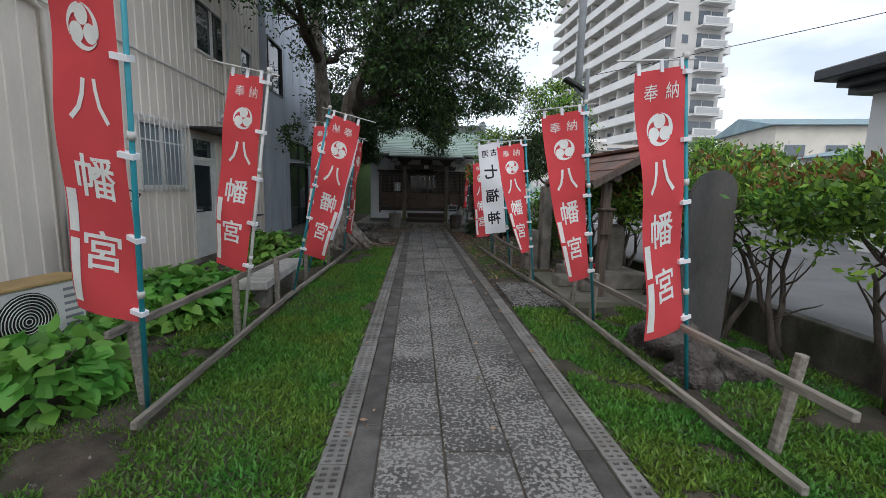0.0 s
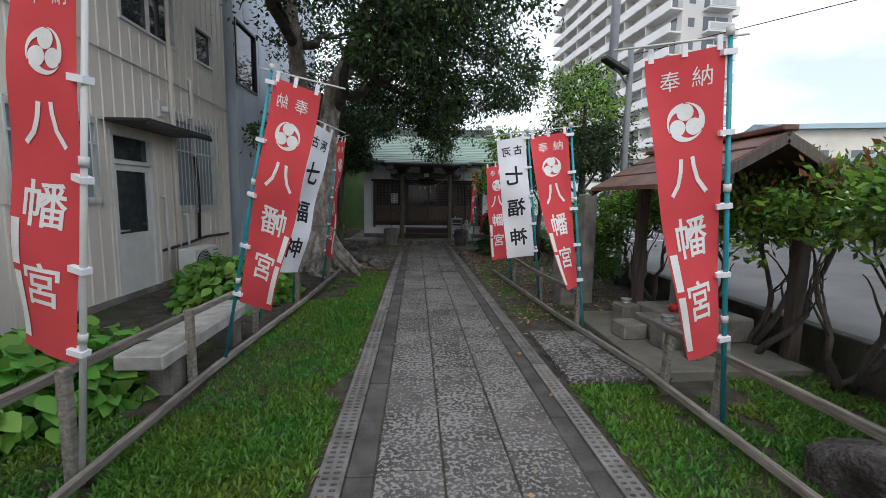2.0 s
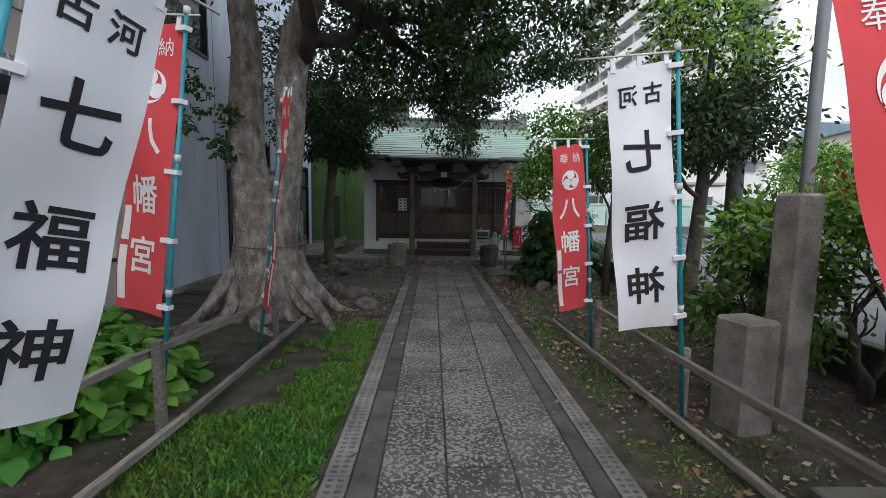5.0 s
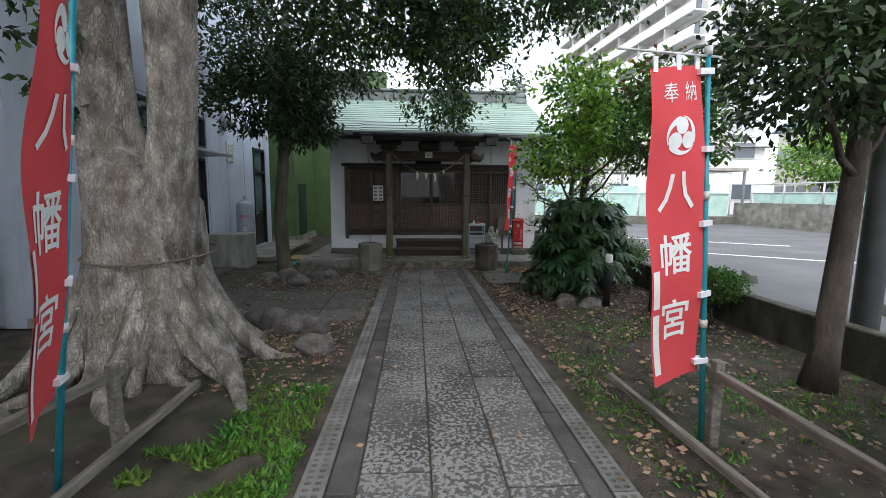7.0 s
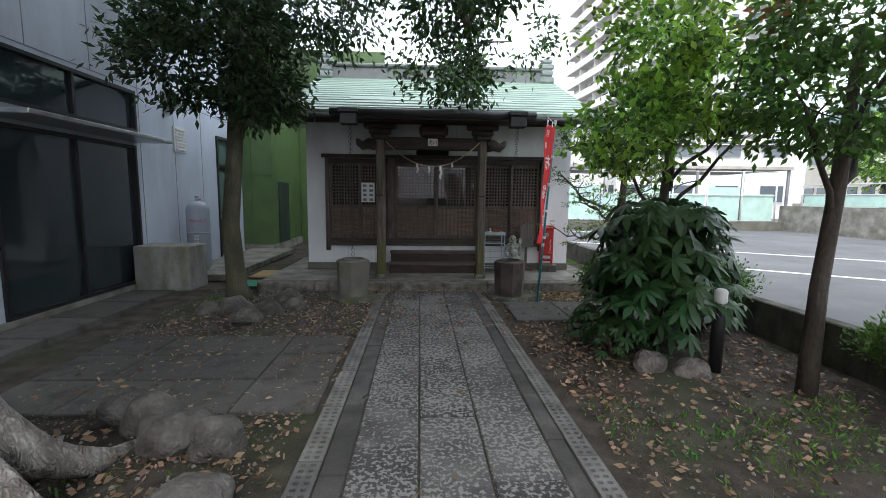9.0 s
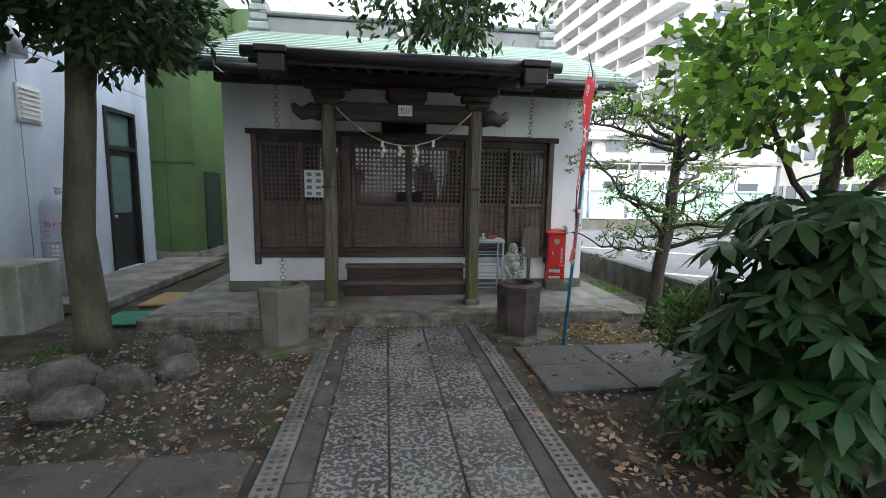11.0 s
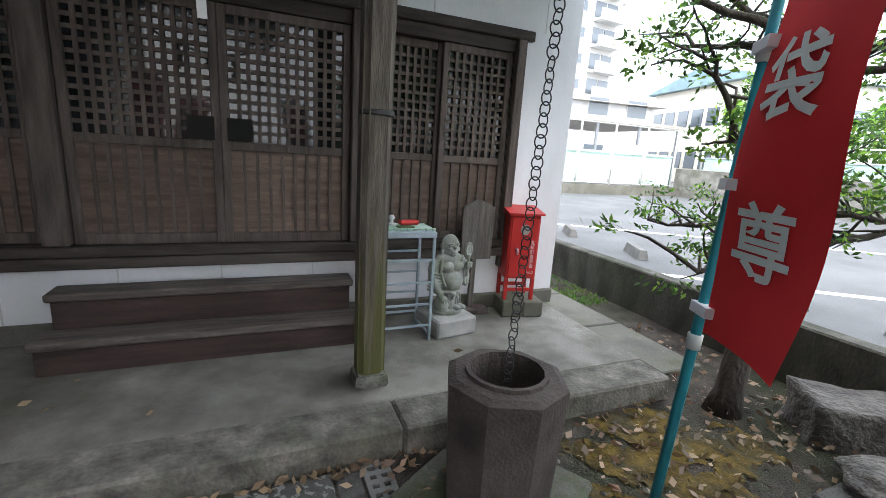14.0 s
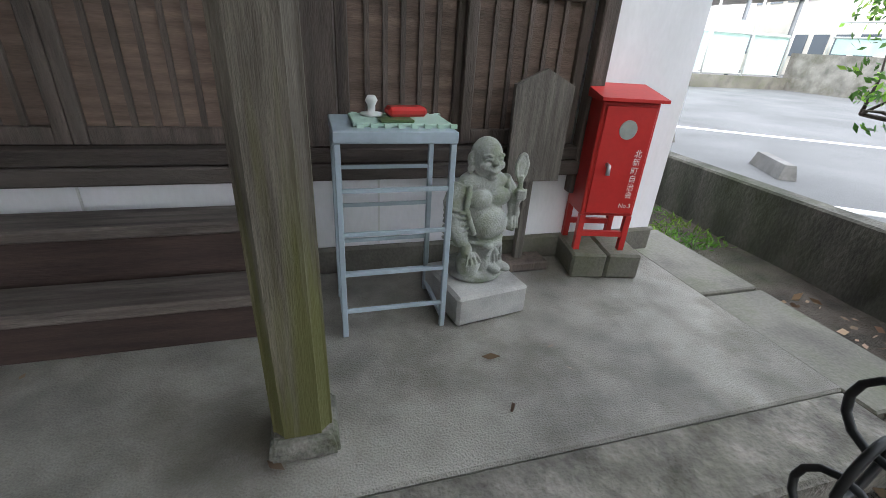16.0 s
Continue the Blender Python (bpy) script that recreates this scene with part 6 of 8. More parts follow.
# hydrangeas below the beige wall
def hydrangea(at, r, h, n, seed):
    nr = np.random.default_rng(seed)
    rng = random.Random(seed)
    t = thing("hydrangea_bush", at, "lush hydrangea bush with broad light-green leaves", "shrub", "hydrangeas below the wall")
    for k in range(6):
        bm = bmesh.new()
        a = rng.uniform(0, 6.28)
        limb(bm, (0, 0, -0.02), (math.cos(a) * r * 0.7, math.sin(a) * r * 0.7, h * 0.8), 0.012, 0.006, rng, 0.2, 5, 5)
        part("stem", bm, M["bark_dark"], t)
    u = nr.normal(size=(n, 3))
    u /= np.linalg.norm(u, axis=1, keepdims=True)
    u[:, 2] = np.abs(u[:, 2])
    p = u * np.array([r, r, h]) * (0.75 + 0.3 * nr.random((n, 1)))
    d = u * np.array([1, 1, -0.2]) + nr.normal(size=(n, 3)) * 0.35
    d[:, 2] -= 0.15
    leaf_part("foliage", p, d, 0.15, M["leaf_hydr"], t, seed=seed, width=0.72, fold=0.07)


for k, (x, y, r, h, n) in enumerate(((-2.6, 3.0, 0.45, 0.5, 420), (-2.72, 4.95, 0.52, 0.6, 620), (-2.5, 5.4, 0.5, 0.5, 520), (-2.6, 8.2, 0.62, 0.62, 620), (-2.35, 8.7, 0.55, 0.5, 480), (-3.0, 4.2, 0.3, 0.3, 200), (-3.4, 9.6, 0.5, 0.5, 350), (-3.3, 3.6, 0.3, 0.25, 160))):
    hydrangea((x, y, 0), r, h, n, 80 + k)


# grass
def grass(name, patches, per_m2, hgt, seed, label, material):
    nr = np.random.default_rng(seed)
    P = []
    for x0, x1, y0, y1, dens in patches:
        n = int((x1 - x0) * (y1 - y0) * per_m2 * dens)
        q = np.stack([nr.uniform(x0, x1, n), nr.uniform(y0, y1, n)], 1)
        keep = np.array([noise.noise((a * 1.1, b * 1.1, seed)) + 0.5 * noise.noise((a * 4, b * 4, seed)) for a, b in q]) > (0.25 - 0.75 * dens) * 1.0
        P.append(q[keep])
    P = np.concatenate(P)
    n = len(P)
    P3 = np.column_stack([P, np.full(n, -0.02)])
    D = nr.normal(size=(n, 3)) * np.array([0.75, 0.75, 0.0]) + np.array([0, 0, 0.75])
    me = leaf_mesh(name, P3, D, hgt, material, width=0.24, jitter=1.0, seed=seed, fold=0.1)
    ob = new(name, me)
    tagged(ob, label, "grass", kind="stuff")


grass("grass", [(-1.62, -0.54, 0.3, 8.4, 1.0), (-1.4, -0.54, 8.4, 10.0, 0.7), (-1.1, -0.54, 10.0, 10.8, 0.4), (-2.4, -1.62, 0.6, 5.0, 0.5), (-3.9, -1.62, -0.5, 2.6, 0.55), (1.29, 1.95, 1.0, 5.4, 0.75), (1.95, 3.6, 1.2, 6.0, 0.6), (3.0, 3.7, 6, 8, 0.5)], 9500, 0.052, 3, "fresh green mown grass strip beside the path", M["grass"])
grass("weed_patch", [(1.3, 1.9, 6.9, 10.5, 0.4), (1.3, 3.6, 10.2, 12.6, 0.33), (1.9, 3.6, 7.6, 10.2, 0.3), (-3.4, -1.7, 3, 8, 0.15), (-1.7, -0.6, 10.8, 12, 0.15), (2.9, 3.7, 17.6, 19.5, 0.7), (-2.75, -2.35, 15.45, 15.85, 1.0)], 3600, 0.042, 9, "thin weeds on bare earth", M["grass"])


def litter():
    nr = np.random.default_rng(17)
    P = []
    for x0, x1, y0, y1, n in ((1.3, 3.6, 7, 12.6, 1700), (1.2, 3.6, 12.6, 15.2, 1700), (2.0, 3.6, 15.5, 17, 420), (-2.6, -0.55, 11.3, 15.8, 1500), (-0.5, 1.3, 14, 16.15, 380), (-1.5, -0.55, 10.6, 12.4, 420), (1.25, 1.6, 9.5, 14.4, 300), (1.3, 3.4, 15.4, 16.15, 260), (-0.62, -0.46, 12.5, 16.1, 120), (-0.5, 1.3, 2, 14, 130), (-0.55, 1.3, 16.1, 16.19, 160), (-2, 2.8, 16.5, 17.0, 12)):
        z = 0.015 if x0 > -1 and y1 < 16.19 or x1 > 2.95 else 0.012
        if y0 > 16.25:
            z = PLAT + 0.012
        P.append(np.column_stack([nr.uniform(x0, x1, n), nr.uniform(y0, y1, n), np.full(n, z)]))
    P = np.concatenate(P)
    D = nr.normal(size=(len(P), 3)) * np.array([1, 1, 0.15])
    me = leaf_mesh("fallen_leaves", P, D, 0.048, M["litter"], width=0.5, jitter=0.9, seed=17, fold=0.1)
    tagged(new("fallen_leaves", me), "dry brown fallen leaves scattered on earth and stone", "leaves", kind="stuff")


litter()


def gravel():
    nr = np.random.default_rng(23)
    V, F = [], []
    oct_v = np.array([(1, 0, 0), (-1, 0, 0), (0, 1, 0), (0, -1, 0), (0, 0, 1), (0, 0, -0.4)])
    oct_f = [(0, 2, 4), (2, 1, 4), (1, 3, 4), (3, 0, 4), (2, 0, 5), (1, 2, 5), (3, 1, 5), (0, 3, 5)]
    for x0, x1, y0, y1, cnt in ((-2.9, -0.56, 13.9, 16.2, 2600), (-2.8, -0.6, 11.2, 12.5, 900), (1.3, 3.6, 10.4, 16.2, 1500), (1.3, 3.6, 7.0, 10.4, 700), (-3.9, -1.7, 2, 10, 800)):
        for _ in range(cnt):
            x, y = nr.uniform(x0, x1), nr.uniform(y0, y1)
            r = 0.006 + 0.012 * nr.random() ** 3
            q = oct_v * r * nr.uniform(0.6, 1.3, (6, 3)) + np.array([x, y, 0.002])
            k = len(V)
            V.extend(map(tuple, q))
            F.extend(tuple(i + k for i in f) for f in oct_f)
    me = bpy.data.meshes.new("gravel")
    me.from_pydata(V, [], F)
    me.materials.append(M["pebble"])
    tagged(new("gravel", me), "small grey pebbles scattered on bare earth", "gravel", kind="stuff")


M["pebble"] = mat("pebble", (0.2, 0.185, 0.165), 0.9, 0.2, 20, 90, 0.2, rnd=0.45, island=True)
gravel()

# ---------------------------------------------------------------- stone paving beside the path
def paving(name, rects, z, material, label):
    bm = bmesh.new()
    x0, x1 = min(r[0] for r in rects), max(r[1] for r in rects)
    y0, y1 = min(r[2] for r in rects), max(r[3] for r in rects)
    box(bm, x0 + 0.02, x1 - 0.02, y0 + 0.02, y1 - 0.02, -0.08, z - 0.02)
    p = structure(name, bm, M["strip"], label, "paving")
    rng = random.Random(len(rects))
    for a, b, c, d in rects:
        bm = bmesh.new()
        box(bm, a + 0.005, b - 0.005, c + 0.005, d - 0.005, -0.06, z + rng.uniform(-0.006, 0.006), 0.008)
        part("paving_slab", bm, material, p)


paving("side_paving_pavilion", [(1.29, 1.66, 5.45, 6.1), (1.66, 2.0, 5.45, 6.1), (1.29, 1.66, 6.1, 6.75), (1.66, 2.0, 6.1, 6.75)], 0.045, M["pitted"], "pitted granite slabs leading to the stone shelter")
paving("side_paving_basin", [(1.29, 1.95, 14.5, 14.98), (1.95, 2.7, 14.5, 14.98), (2.7, 3.4, 14.5, 14.98), (1.29, 1.95, 14.98, 15.42), (1.95, 2.7, 14.98, 15.42), (2.7, 3.4, 14.98, 15.42)], 0.02, M["slab"], "worn grey stone slabs beside the basin")
paving("side_paving_left", [(-2.75 + 0.56 * i, -2.19 + 0.56 * i, 12.45 + 0.52 * j, 12.97 + 0.52 * j) for i in range(4) for j in range(3)], 0.012, M["slab"], "dark worn square paving stones set in earth")
paving("side_paving_walk", [(-3.9, -3.3, 12.4 + 0.72 * j, 13.1 + 0.72 * j) for j in range(5)], 0.05, M["slab"], "square stones along the building")
paving("drain_strip", [(2.93, 3.3, 16.35 + 0.75 * j, 17.09 + 0.75 * j) for j in range(5)], 0.03, M["mossy_concrete"], "mossy concrete strip along the wall")


def ground_height(x, y):
    """Height of the earth sheet, between its corners 0.4 m apart."""
    def corner(i, j):
        cx, cy = -6 + 0.4 * i, -4 + 0.4 * j
        k = max(0.0, min(1.0, (abs(cx - 0.375) - 0.95) / 0.8))
        return -0.012 + k * (0.05 * noise.noise((cx * 0.6, cy * 0.6, 2)) + 0.025 * noise.noise((cx * 2, cy * 2, 5)))
    u, v = (x + 6) / 0.4, (y + 4) / 0.4
    i, j = int(u), int(v)
    u, v = u - i, v - j
    return (corner(i, j) * (1 - u) + corner(i + 1, j) * u) * (1 - v) + (corner(i, j + 1) * (1 - u) + corner(i + 1, j + 1) * u) * v


def moss_patch():
    """Flat ragged growth that follows the earth."""
    bm = bmesh.new()
    N, x0, y0, w, h = 64, 1.82, 15.46, 1.1, 0.68
    g = {}
    for i in range(N):
        for j in range(N):
            u, v = i / N, j / N
            x, y = x0 + w * u, y0 + h * v
            edge = 1 - ((u - 0.5) / 0.5) ** 2 - ((v - 0.5) / 0.5) ** 2
            if edge * 0.8 + 0.9 * noise.noise((x * 5, y * 5, 1)) + 0.5 * noise.noise((x * 17, y * 17, 4)) < 0.22:
                continue
            q = []
            for a, b in ((i, j), (i + 1, j), (i + 1, j + 1), (i, j + 1)):
                if (a, b) not in g:
                    px, py = x0 + w * a / N, y0 + h * b / N
                    g[a, b] = bm.verts.new((px, py, ground_height(px, py) + 0.006 + 0.004 * noise.noise((px * 30, py * 30, 0))))
                q.append(g[a, b])
            bm.faces.new(q)
    single("moss_patch", bm, M["moss"], (0, 0, 0), "yellow-brown patch of dry moss on earth", "moss", kind="stuff")


moss_patch()
bm = bmesh.new()
box(bm, -2.75, -2.2, 16.35, 16.85, 0.0, 0.02, 0.004)
single("green_mat", bm, M["plastic_green"], (0, 0, 0.01), "flat green plastic mat on the ground", "mat")
bm = bmesh.new()
box(bm, -2.72, -2.3, 17.1, 17.75, 0.0, 0.03, 0.006)
single("wooden_board", bm, M["orange"], (0, 0, 0.01), "weathered yellowish board lying on the ground", "board")


# ---------------------------------------------------------------- rocks
def rock(at, r, seed, label="rounded grey-brown garden stone half sunk in earth", group="garden stones", rough=0.25, material="rock"):
    bm = bmesh.new()
    blob(bm, (0, 0, r[2] * 0.55), r, 4, 0.22 + 0.25 * rough, 1.3, seed)
    for v in bm.verts:
        v.co += v.co.normalized() * rough * (0.07 * noise.noise(v.co * 4 + Vector((seed, 0, 0))) + 0.03 * noise.noise(v.co * 11))
    return single("garden_stone", bm, M[material], at, label, "stone", group)


for k, (x, y, rx, ry, rz) in enumerate(((-0.83, 11.55, 0.19, 0.15, 0.11), (-1.2, 12.1, 0.2, 0.17, 0.15), (-1.42, 12.3, 0.17, 0.15, 0.14), (-1.65, 12.4, 0.16, 0.14, 0.12), (-0.95, 12.05, 0.16, 0.14, 0.13),
                                        (-1.78, 14.55, 0.2, 0.16, 0.12), (-2.05, 14.95, 0.2, 0.18, 0.14), (-1.62, 14.85, 0.17, 0.14, 0.12), (-1.38, 15.1, 0.15, 0.12, 0.11), (-1.55, 15.45, 0.16, 0.14, 0.13), (-2.3, 14.9, 0.18, 0.16, 0.1), (-2.6, 10.2, 0.2, 0.2, 0.08),
                                        (2.1, 13.1, 0.14, 0.12, 0.11), (2.38, 13.0, 0.15, 0.13, 0.1), (3.05, 15.33, 0.17, 0.15, 0.06))):
    rock((x, y, 0.02 if y == 15.33 else -0.02), (rx, ry, rz), k * 1.7)
rock((2.5, 3.9, -0.05), (0.34, 0.4, 0.22), 5.1, "large dark boulder at the foot of the stele", "boulders at the stele", 1.0, "dark_rock")
rock((2.35, 3.3, -0.05), (0.2, 0.24, 0.2), 7.7, "large dark boulder at the foot of the stele", "boulders at the stele", 1.0, "dark_rock")
rock((2.8, 3.45, -0.05), (0.28, 0.26, 0.16), 9.2, "large dark boulder at the foot of the stele", "boulders at the stele", 1.0, "dark_rock")


def stele():
    bm = bmesh.new()
    prof = [(-0.19, 0.0), (-0.2, 0.8), (-0.185, 1.5), (-0.1, 1.66), (0.02, 1.72), (0.13, 1.69), (0.2, 1.58), (0.21, 0.8), (0.2, 0.0)]
    a = [bm.verts.new((x, -0.07 + 0.01 * math.sin(5 * z), z)) for x, z in prof]
    b = [bm.verts.new((x, 0.07, z)) for x, z in prof]
    bm.faces.new(a)
    bm.faces.new(b[::-1])
    for i in range(len(prof)):
        j = (i + 1) % len(prof)
        bm.faces.new((a[j], a[i], b[i], b[j]))
    bmesh.ops.bevel(bm, geom=bm.edges[:], offset=0.02, segments=2, affect="EDGES")
    single("stone_stele", bm, M["dark_stone"], (2.78, 3.95, 0.05), "tall dark slate memorial stone on boulders", "stele", rz=-25)


stele()
for x, y, w, h, mt, lab in ((2.52, 8.28, 0.2, 1.6, "old_stone", "tall square weathered stone pillar"), (2.22, 8.25, 0.27, 0.76, "old_stone", "short square grey stone post")):
    bm = bmesh.new()
    box(bm, -w / 2, w / 2, -w / 2, w / 2, -0.05, h, 0.02)
    single("stone_pillar", bm, M[mt], (x, y, 0), lab, "stone pillar", rz=12)


# ---------------------------------------------------------------- stone shelter
def shelter():
    s = thing("stone_shelter", (3.0, 6.5, 0), "open timber shelter with rusted metal roof", "shelter")
    bm = bmesh.new()
    box(bm, -0.95, 0.5, -1.0, 1.0, -0.05, 0.07, 0.012)
    part("concrete_base", bm, M["mossy_concrete"], s)
    for x, y in ((-0.42, -0.72), (-0.2, 0.75), (0.52, -0.72), (0.55, 0.75)):
        bm = bmesh.new()
        box(bm, x - 0.055, x + 0.055, y - 0.055, y + 0.055, 0.0, 1.66, 0.006)
        part("post", bm, M["wood_dark"], s)
    for x in (-0.36, 0.53):
        bm = bmesh.new()
        box(bm, x - 0.05, x + 0.05, -0.9, 1.05, 1.663, 1.75, 0.006)
        part("beam", bm, M["wood_dark"], s)
    RX, RZ = 0.08, 2.08
    for sx in (-1, 1):
        for k in range(3):
            a, b = k / 3, (k + 1) / 3
            ex, ez = RX + sx * 0.78, 1.63
            bm = bmesh.new()
            xa, xb = ex + (RX - ex) * a, ex + (RX - ex) * b
            za, zb = ez + (RZ - ez) * a, ez + (RZ - ez) * b
            lo = [bm.verts.new(p) for p in ((xa, -0.95, za), (xb, -0.95, zb), (xb, 1.15, zb), (xa, 1.15, za))]
            hi = [bm.verts.new(p) for p in ((xa, -0.95, za + 0.045), (xb, -0.95, zb + 0.03), (xb, 1.15, zb + 0.03), (xa, 1.15, za + 0.045))]
            bm.faces.new(lo); bm.faces.new(hi)
            for i in range(4):
                bm.faces.new((lo[i], lo[(i + 1) % 4], hi[(i + 1) % 4], hi[i]))
            bmesh.ops.recalc_face_normals(bm, faces=bm.faces[:])
            part("roof_sheet", bm, M["rust_roof"], s)
        for y in (-0.95, 1.15):
            bm = bmesh.new()
            beam(bm, (RX + sx * 0.79, y, 1.60), (RX, y, RZ - 0.03), 0.03, 0.09, bevel=0.004)
            part("bargeboard", bm, M["wood_dark"], s)
    bm = bmesh.new()
    beam(bm, (RX, -0.98, RZ + 0.05), (RX, 1.18, RZ + 0.05), 0.14, 0.05, bevel=0.01)
    part("ridge_cap", bm, M["rust_roof"], s)
    bm = bmesh.new()
    box(bm, -0.5, -0.36, -0.86, -0.7, 0.95, 1.28, 0.008)
    box(bm, -0.53, -0.33, -0.89, -0.67, 1.28, 1.31, 0.006)
    part("wooden_box", bm, M["wood_dark"], s)
    return s


shelter()


def altar_stone():
    bm = bmesh.new()
    box(bm, -0.38, 0.38, -0.45, 0.45, 0.07, 0.32, 0.02)
    single("stone_pedestal", bm, M["old_stone"], (3.08, 6.6, 0), "stepped grey stone pedestal under the shelter", "pedestal", rz=8)
    bm = bmesh.new()
    prof = [(-0.2, 0), (-0.195, 0.58), (-0.16, 0.675), (0, 0.71), (0.16, 0.675), (0.195, 0.58), (0.2, 0)]
    a = [bm.verts.new((-0.12, y, z)) for y, z in prof]
    b = [bm.verts.new((0.12, y, z)) for y, z in prof]
    bm.faces.new(a[::-1]); bm.faces.new(b)
    for i in range(len(prof)):
        j = (i + 1) % len(prof)
        bm.faces.new((a[i], a[j], b[j], b[i]))
    bmesh.ops.bevel(bm, geom=bm.edges[:], offset=0.015, segments=2, affect="EDGES")
    st = single("carved_stone", bm, M["old_stone"], (3.08, 6.62, 0.32), "weathered grey stone tablet with worn carving", "stone tablet", rz=8)
    bm = bmesh.new()
    ring = [(-0.125, 0.1 * math.cos(q), 0.52 + 0.09 * math.sin(q)) for q in [2 * math.pi * k / 20 for k in range(21)]]
    tube(bm, ring, 0.012, 6)
    part("carved_ring", bm, M["old_stone"], st)
    for z in (0.34, 0.24, 0.14):
        bm = bmesh.new()
        box(bm, -0.126, -0.121, -0.05, 0.05, z - 0.03, z + 0.03, 0.002)
        part("worn_letter", bm, M["dark_stone"], st)
    for x, y, w, h in ((2.52, 6.12, 0.11, 0.26), (2.46, 6.85, 0.11, 0.26), (2.3, 6.45, 0.13, 0.16), (2.62, 6.48, 0.16, 0.22)):
        bm = bmesh.new()
        box(bm, -w, w, -w, w, 0.0, h, 0.012)
        single("stone_block", bm, M["old_stone"], (x, y, 0.07), "squared grey stone offering block", "stone block", "offering blocks", rz=6)
    for x, y, z in ((2.52, 6.12, 0.33), (2.46, 6.85, 0.33)):
        bm = bmesh.new()
        lathe(bm, [(0.05, 0), (0.055, 0.02), (0.04, 0.035), (0.06, 0.05), (0.06, 0.06), (0.045, 0.058)], 14)
        single("metal_cup", bm, M["steel"], (x, y, z), "shiny metal flower cup on the stone block", "cup", "metal cups")
    bm = bmesh.new()
    lathe(bm, [(0.035, 0), (0.04, 0.08), (0.035, 0.08), (0.032, 0.02)], 14)
    tube(bm, [(-0.04, 0, 0.065), (-0.065, 0, 0.05), (-0.06, 0, 0.025), (-0.04, 0, 0.02)], 0.006, 6)
    single("red_mug", bm, M["red_box"], (2.82, 6.5, 0.322), "small red enamel mug on the pedestal", "mug")


altar_stone()


# ---------------------------------------------------------------- bench, appliances by the beige wall
def bench():
    t = thing("stone_bench", (-1.93, 5.98, 0), "long pale granite slab bench on stone blocks", "bench")
    bm = bmesh.new()
    box(bm, -0.17, 0.17, -0.85, 0.85, 0.27, 0.38, 0.012)
    part("seat", bm, M["granite"], t)
    for y in (-0.55, 0.55):
        bm = bmesh.new()
        box(bm, -0.12, 0.12, y - 0.1, y + 0.1, -0.03, 0.27, 0.01)
        part("support", bm, M["old_stone"], t)
    bm = bmesh.new()
    box(bm, -0.26, 0.26, -0.16, 0.16, -0.04, 0.2)
    bmesh.ops.subdivide_edges(bm, edges=bm.edges[:], cuts=7, use_grid_fill=True)
    for v in bm.verts:
        v.co += v.co.normalized() * 0.03 * noise.noise(v.co * 7)
    for f in bm.faces:
        f.smooth = True
    single("rough_stone_block", bm, M["rock"], (3.42, 15.6, 0), "rough squared grey stone block beside the retaining wall", "stone block", rz=-38)


bench()


def gas_cylinder(at, seed):
    t = thing("gas_cylinder", at, "tall grey gas cylinder with red lettering", "gas cylinder", "gas cylinders")
    bm = bmesh.new()
    lathe(bm, [(0.15, 0.03), (0.175, 0.06), (0.185, 0.1), (0.185, 1.02), (0.17, 1.10), (0.12, 1.16), (0.05, 1.185)], 24)
    b = part("body", bm, M["cylinder"], t)
    bm = bmesh.new()
    lathe(bm, [(0.14, 0.0), (0.15, 0.0), (0.15, 0.04), (0.14, 0.04)], 20)
    part("foot_ring", bm, M["cylinder"], t)
    bm = bmesh.new()
    tube(bm, [(0, 0, 1.18), (0, 0, 1.25)], 0.022, 8)
    tube(bm, [(-0.03, 0, 1.22), (0.07, 0, 1.22)], 0.015, 8)
    lathe(bm, [(0.035, 1.25), (0.04, 1.26), (0.035, 1.275)], 12)
    part("valve", bm, M["steel"], t)
    bm = bmesh.new()
    lathe(bm, [(0.187, 0.63), (0.188, 0.655), (0.187, 0.66)], 24)
    part("chain_band", bm, M["steel"], t)
    for body, size, z, a, mt in (("LPガス", 0.075, 0.84, 0.0, "red_box"), ("燃", 0.08, 0.84, -0.75, "red_box"), ("FP", 0.04, 0.77, -0.75, "red_box"), ("1.80M", 0.035, 0.72, -0.75, "red_box")):
        bm = bmesh.new()
        text_mesh(bm, body, size, (0, 0, 0), depth=0.0)
        for v in bm.verts:
            q = v.co.x / 0.187 + a - 0.95
            v.co = Vector((0.1875 * math.cos(q), 0.1875 * math.sin(q), z + v.co.z))
        part("letters", bm, M[mt], b)
    for q in (-0.55, -0.35):
        bm = bmesh.new()
        for k in range(8):
            z = 0.58 - k * 0.05
            pts = [(0.188 * math.cos(q - 0.95 + 0.15 * i), 0.188 * math.sin(q - 0.95 + 0.15 * i), zz) for i, zz in ((0, z), (1, z), (1, z + 0.03), (0, z + 0.03))]
            bm.faces.new([bm.verts.new(p) for p in pts])
        part("letter_bars", bm, M["white_metal"], b)
    return t


M["cylinder"] = mat("grey_cylinder_paint", (0.32, 0.36, 0.42), 0.45, 0.06, 3, 50, 0.04, stain=(0.25, 0.27, 0.3), stretch=(1, 1, .3))
gas_cylinder((-3.72, 5.15, 0.03), 1)
gas_cylinder((-3.72, 5.72, 0.03), 2)
gas_cylinder((-3.66, 17.42, 0.11), 3)


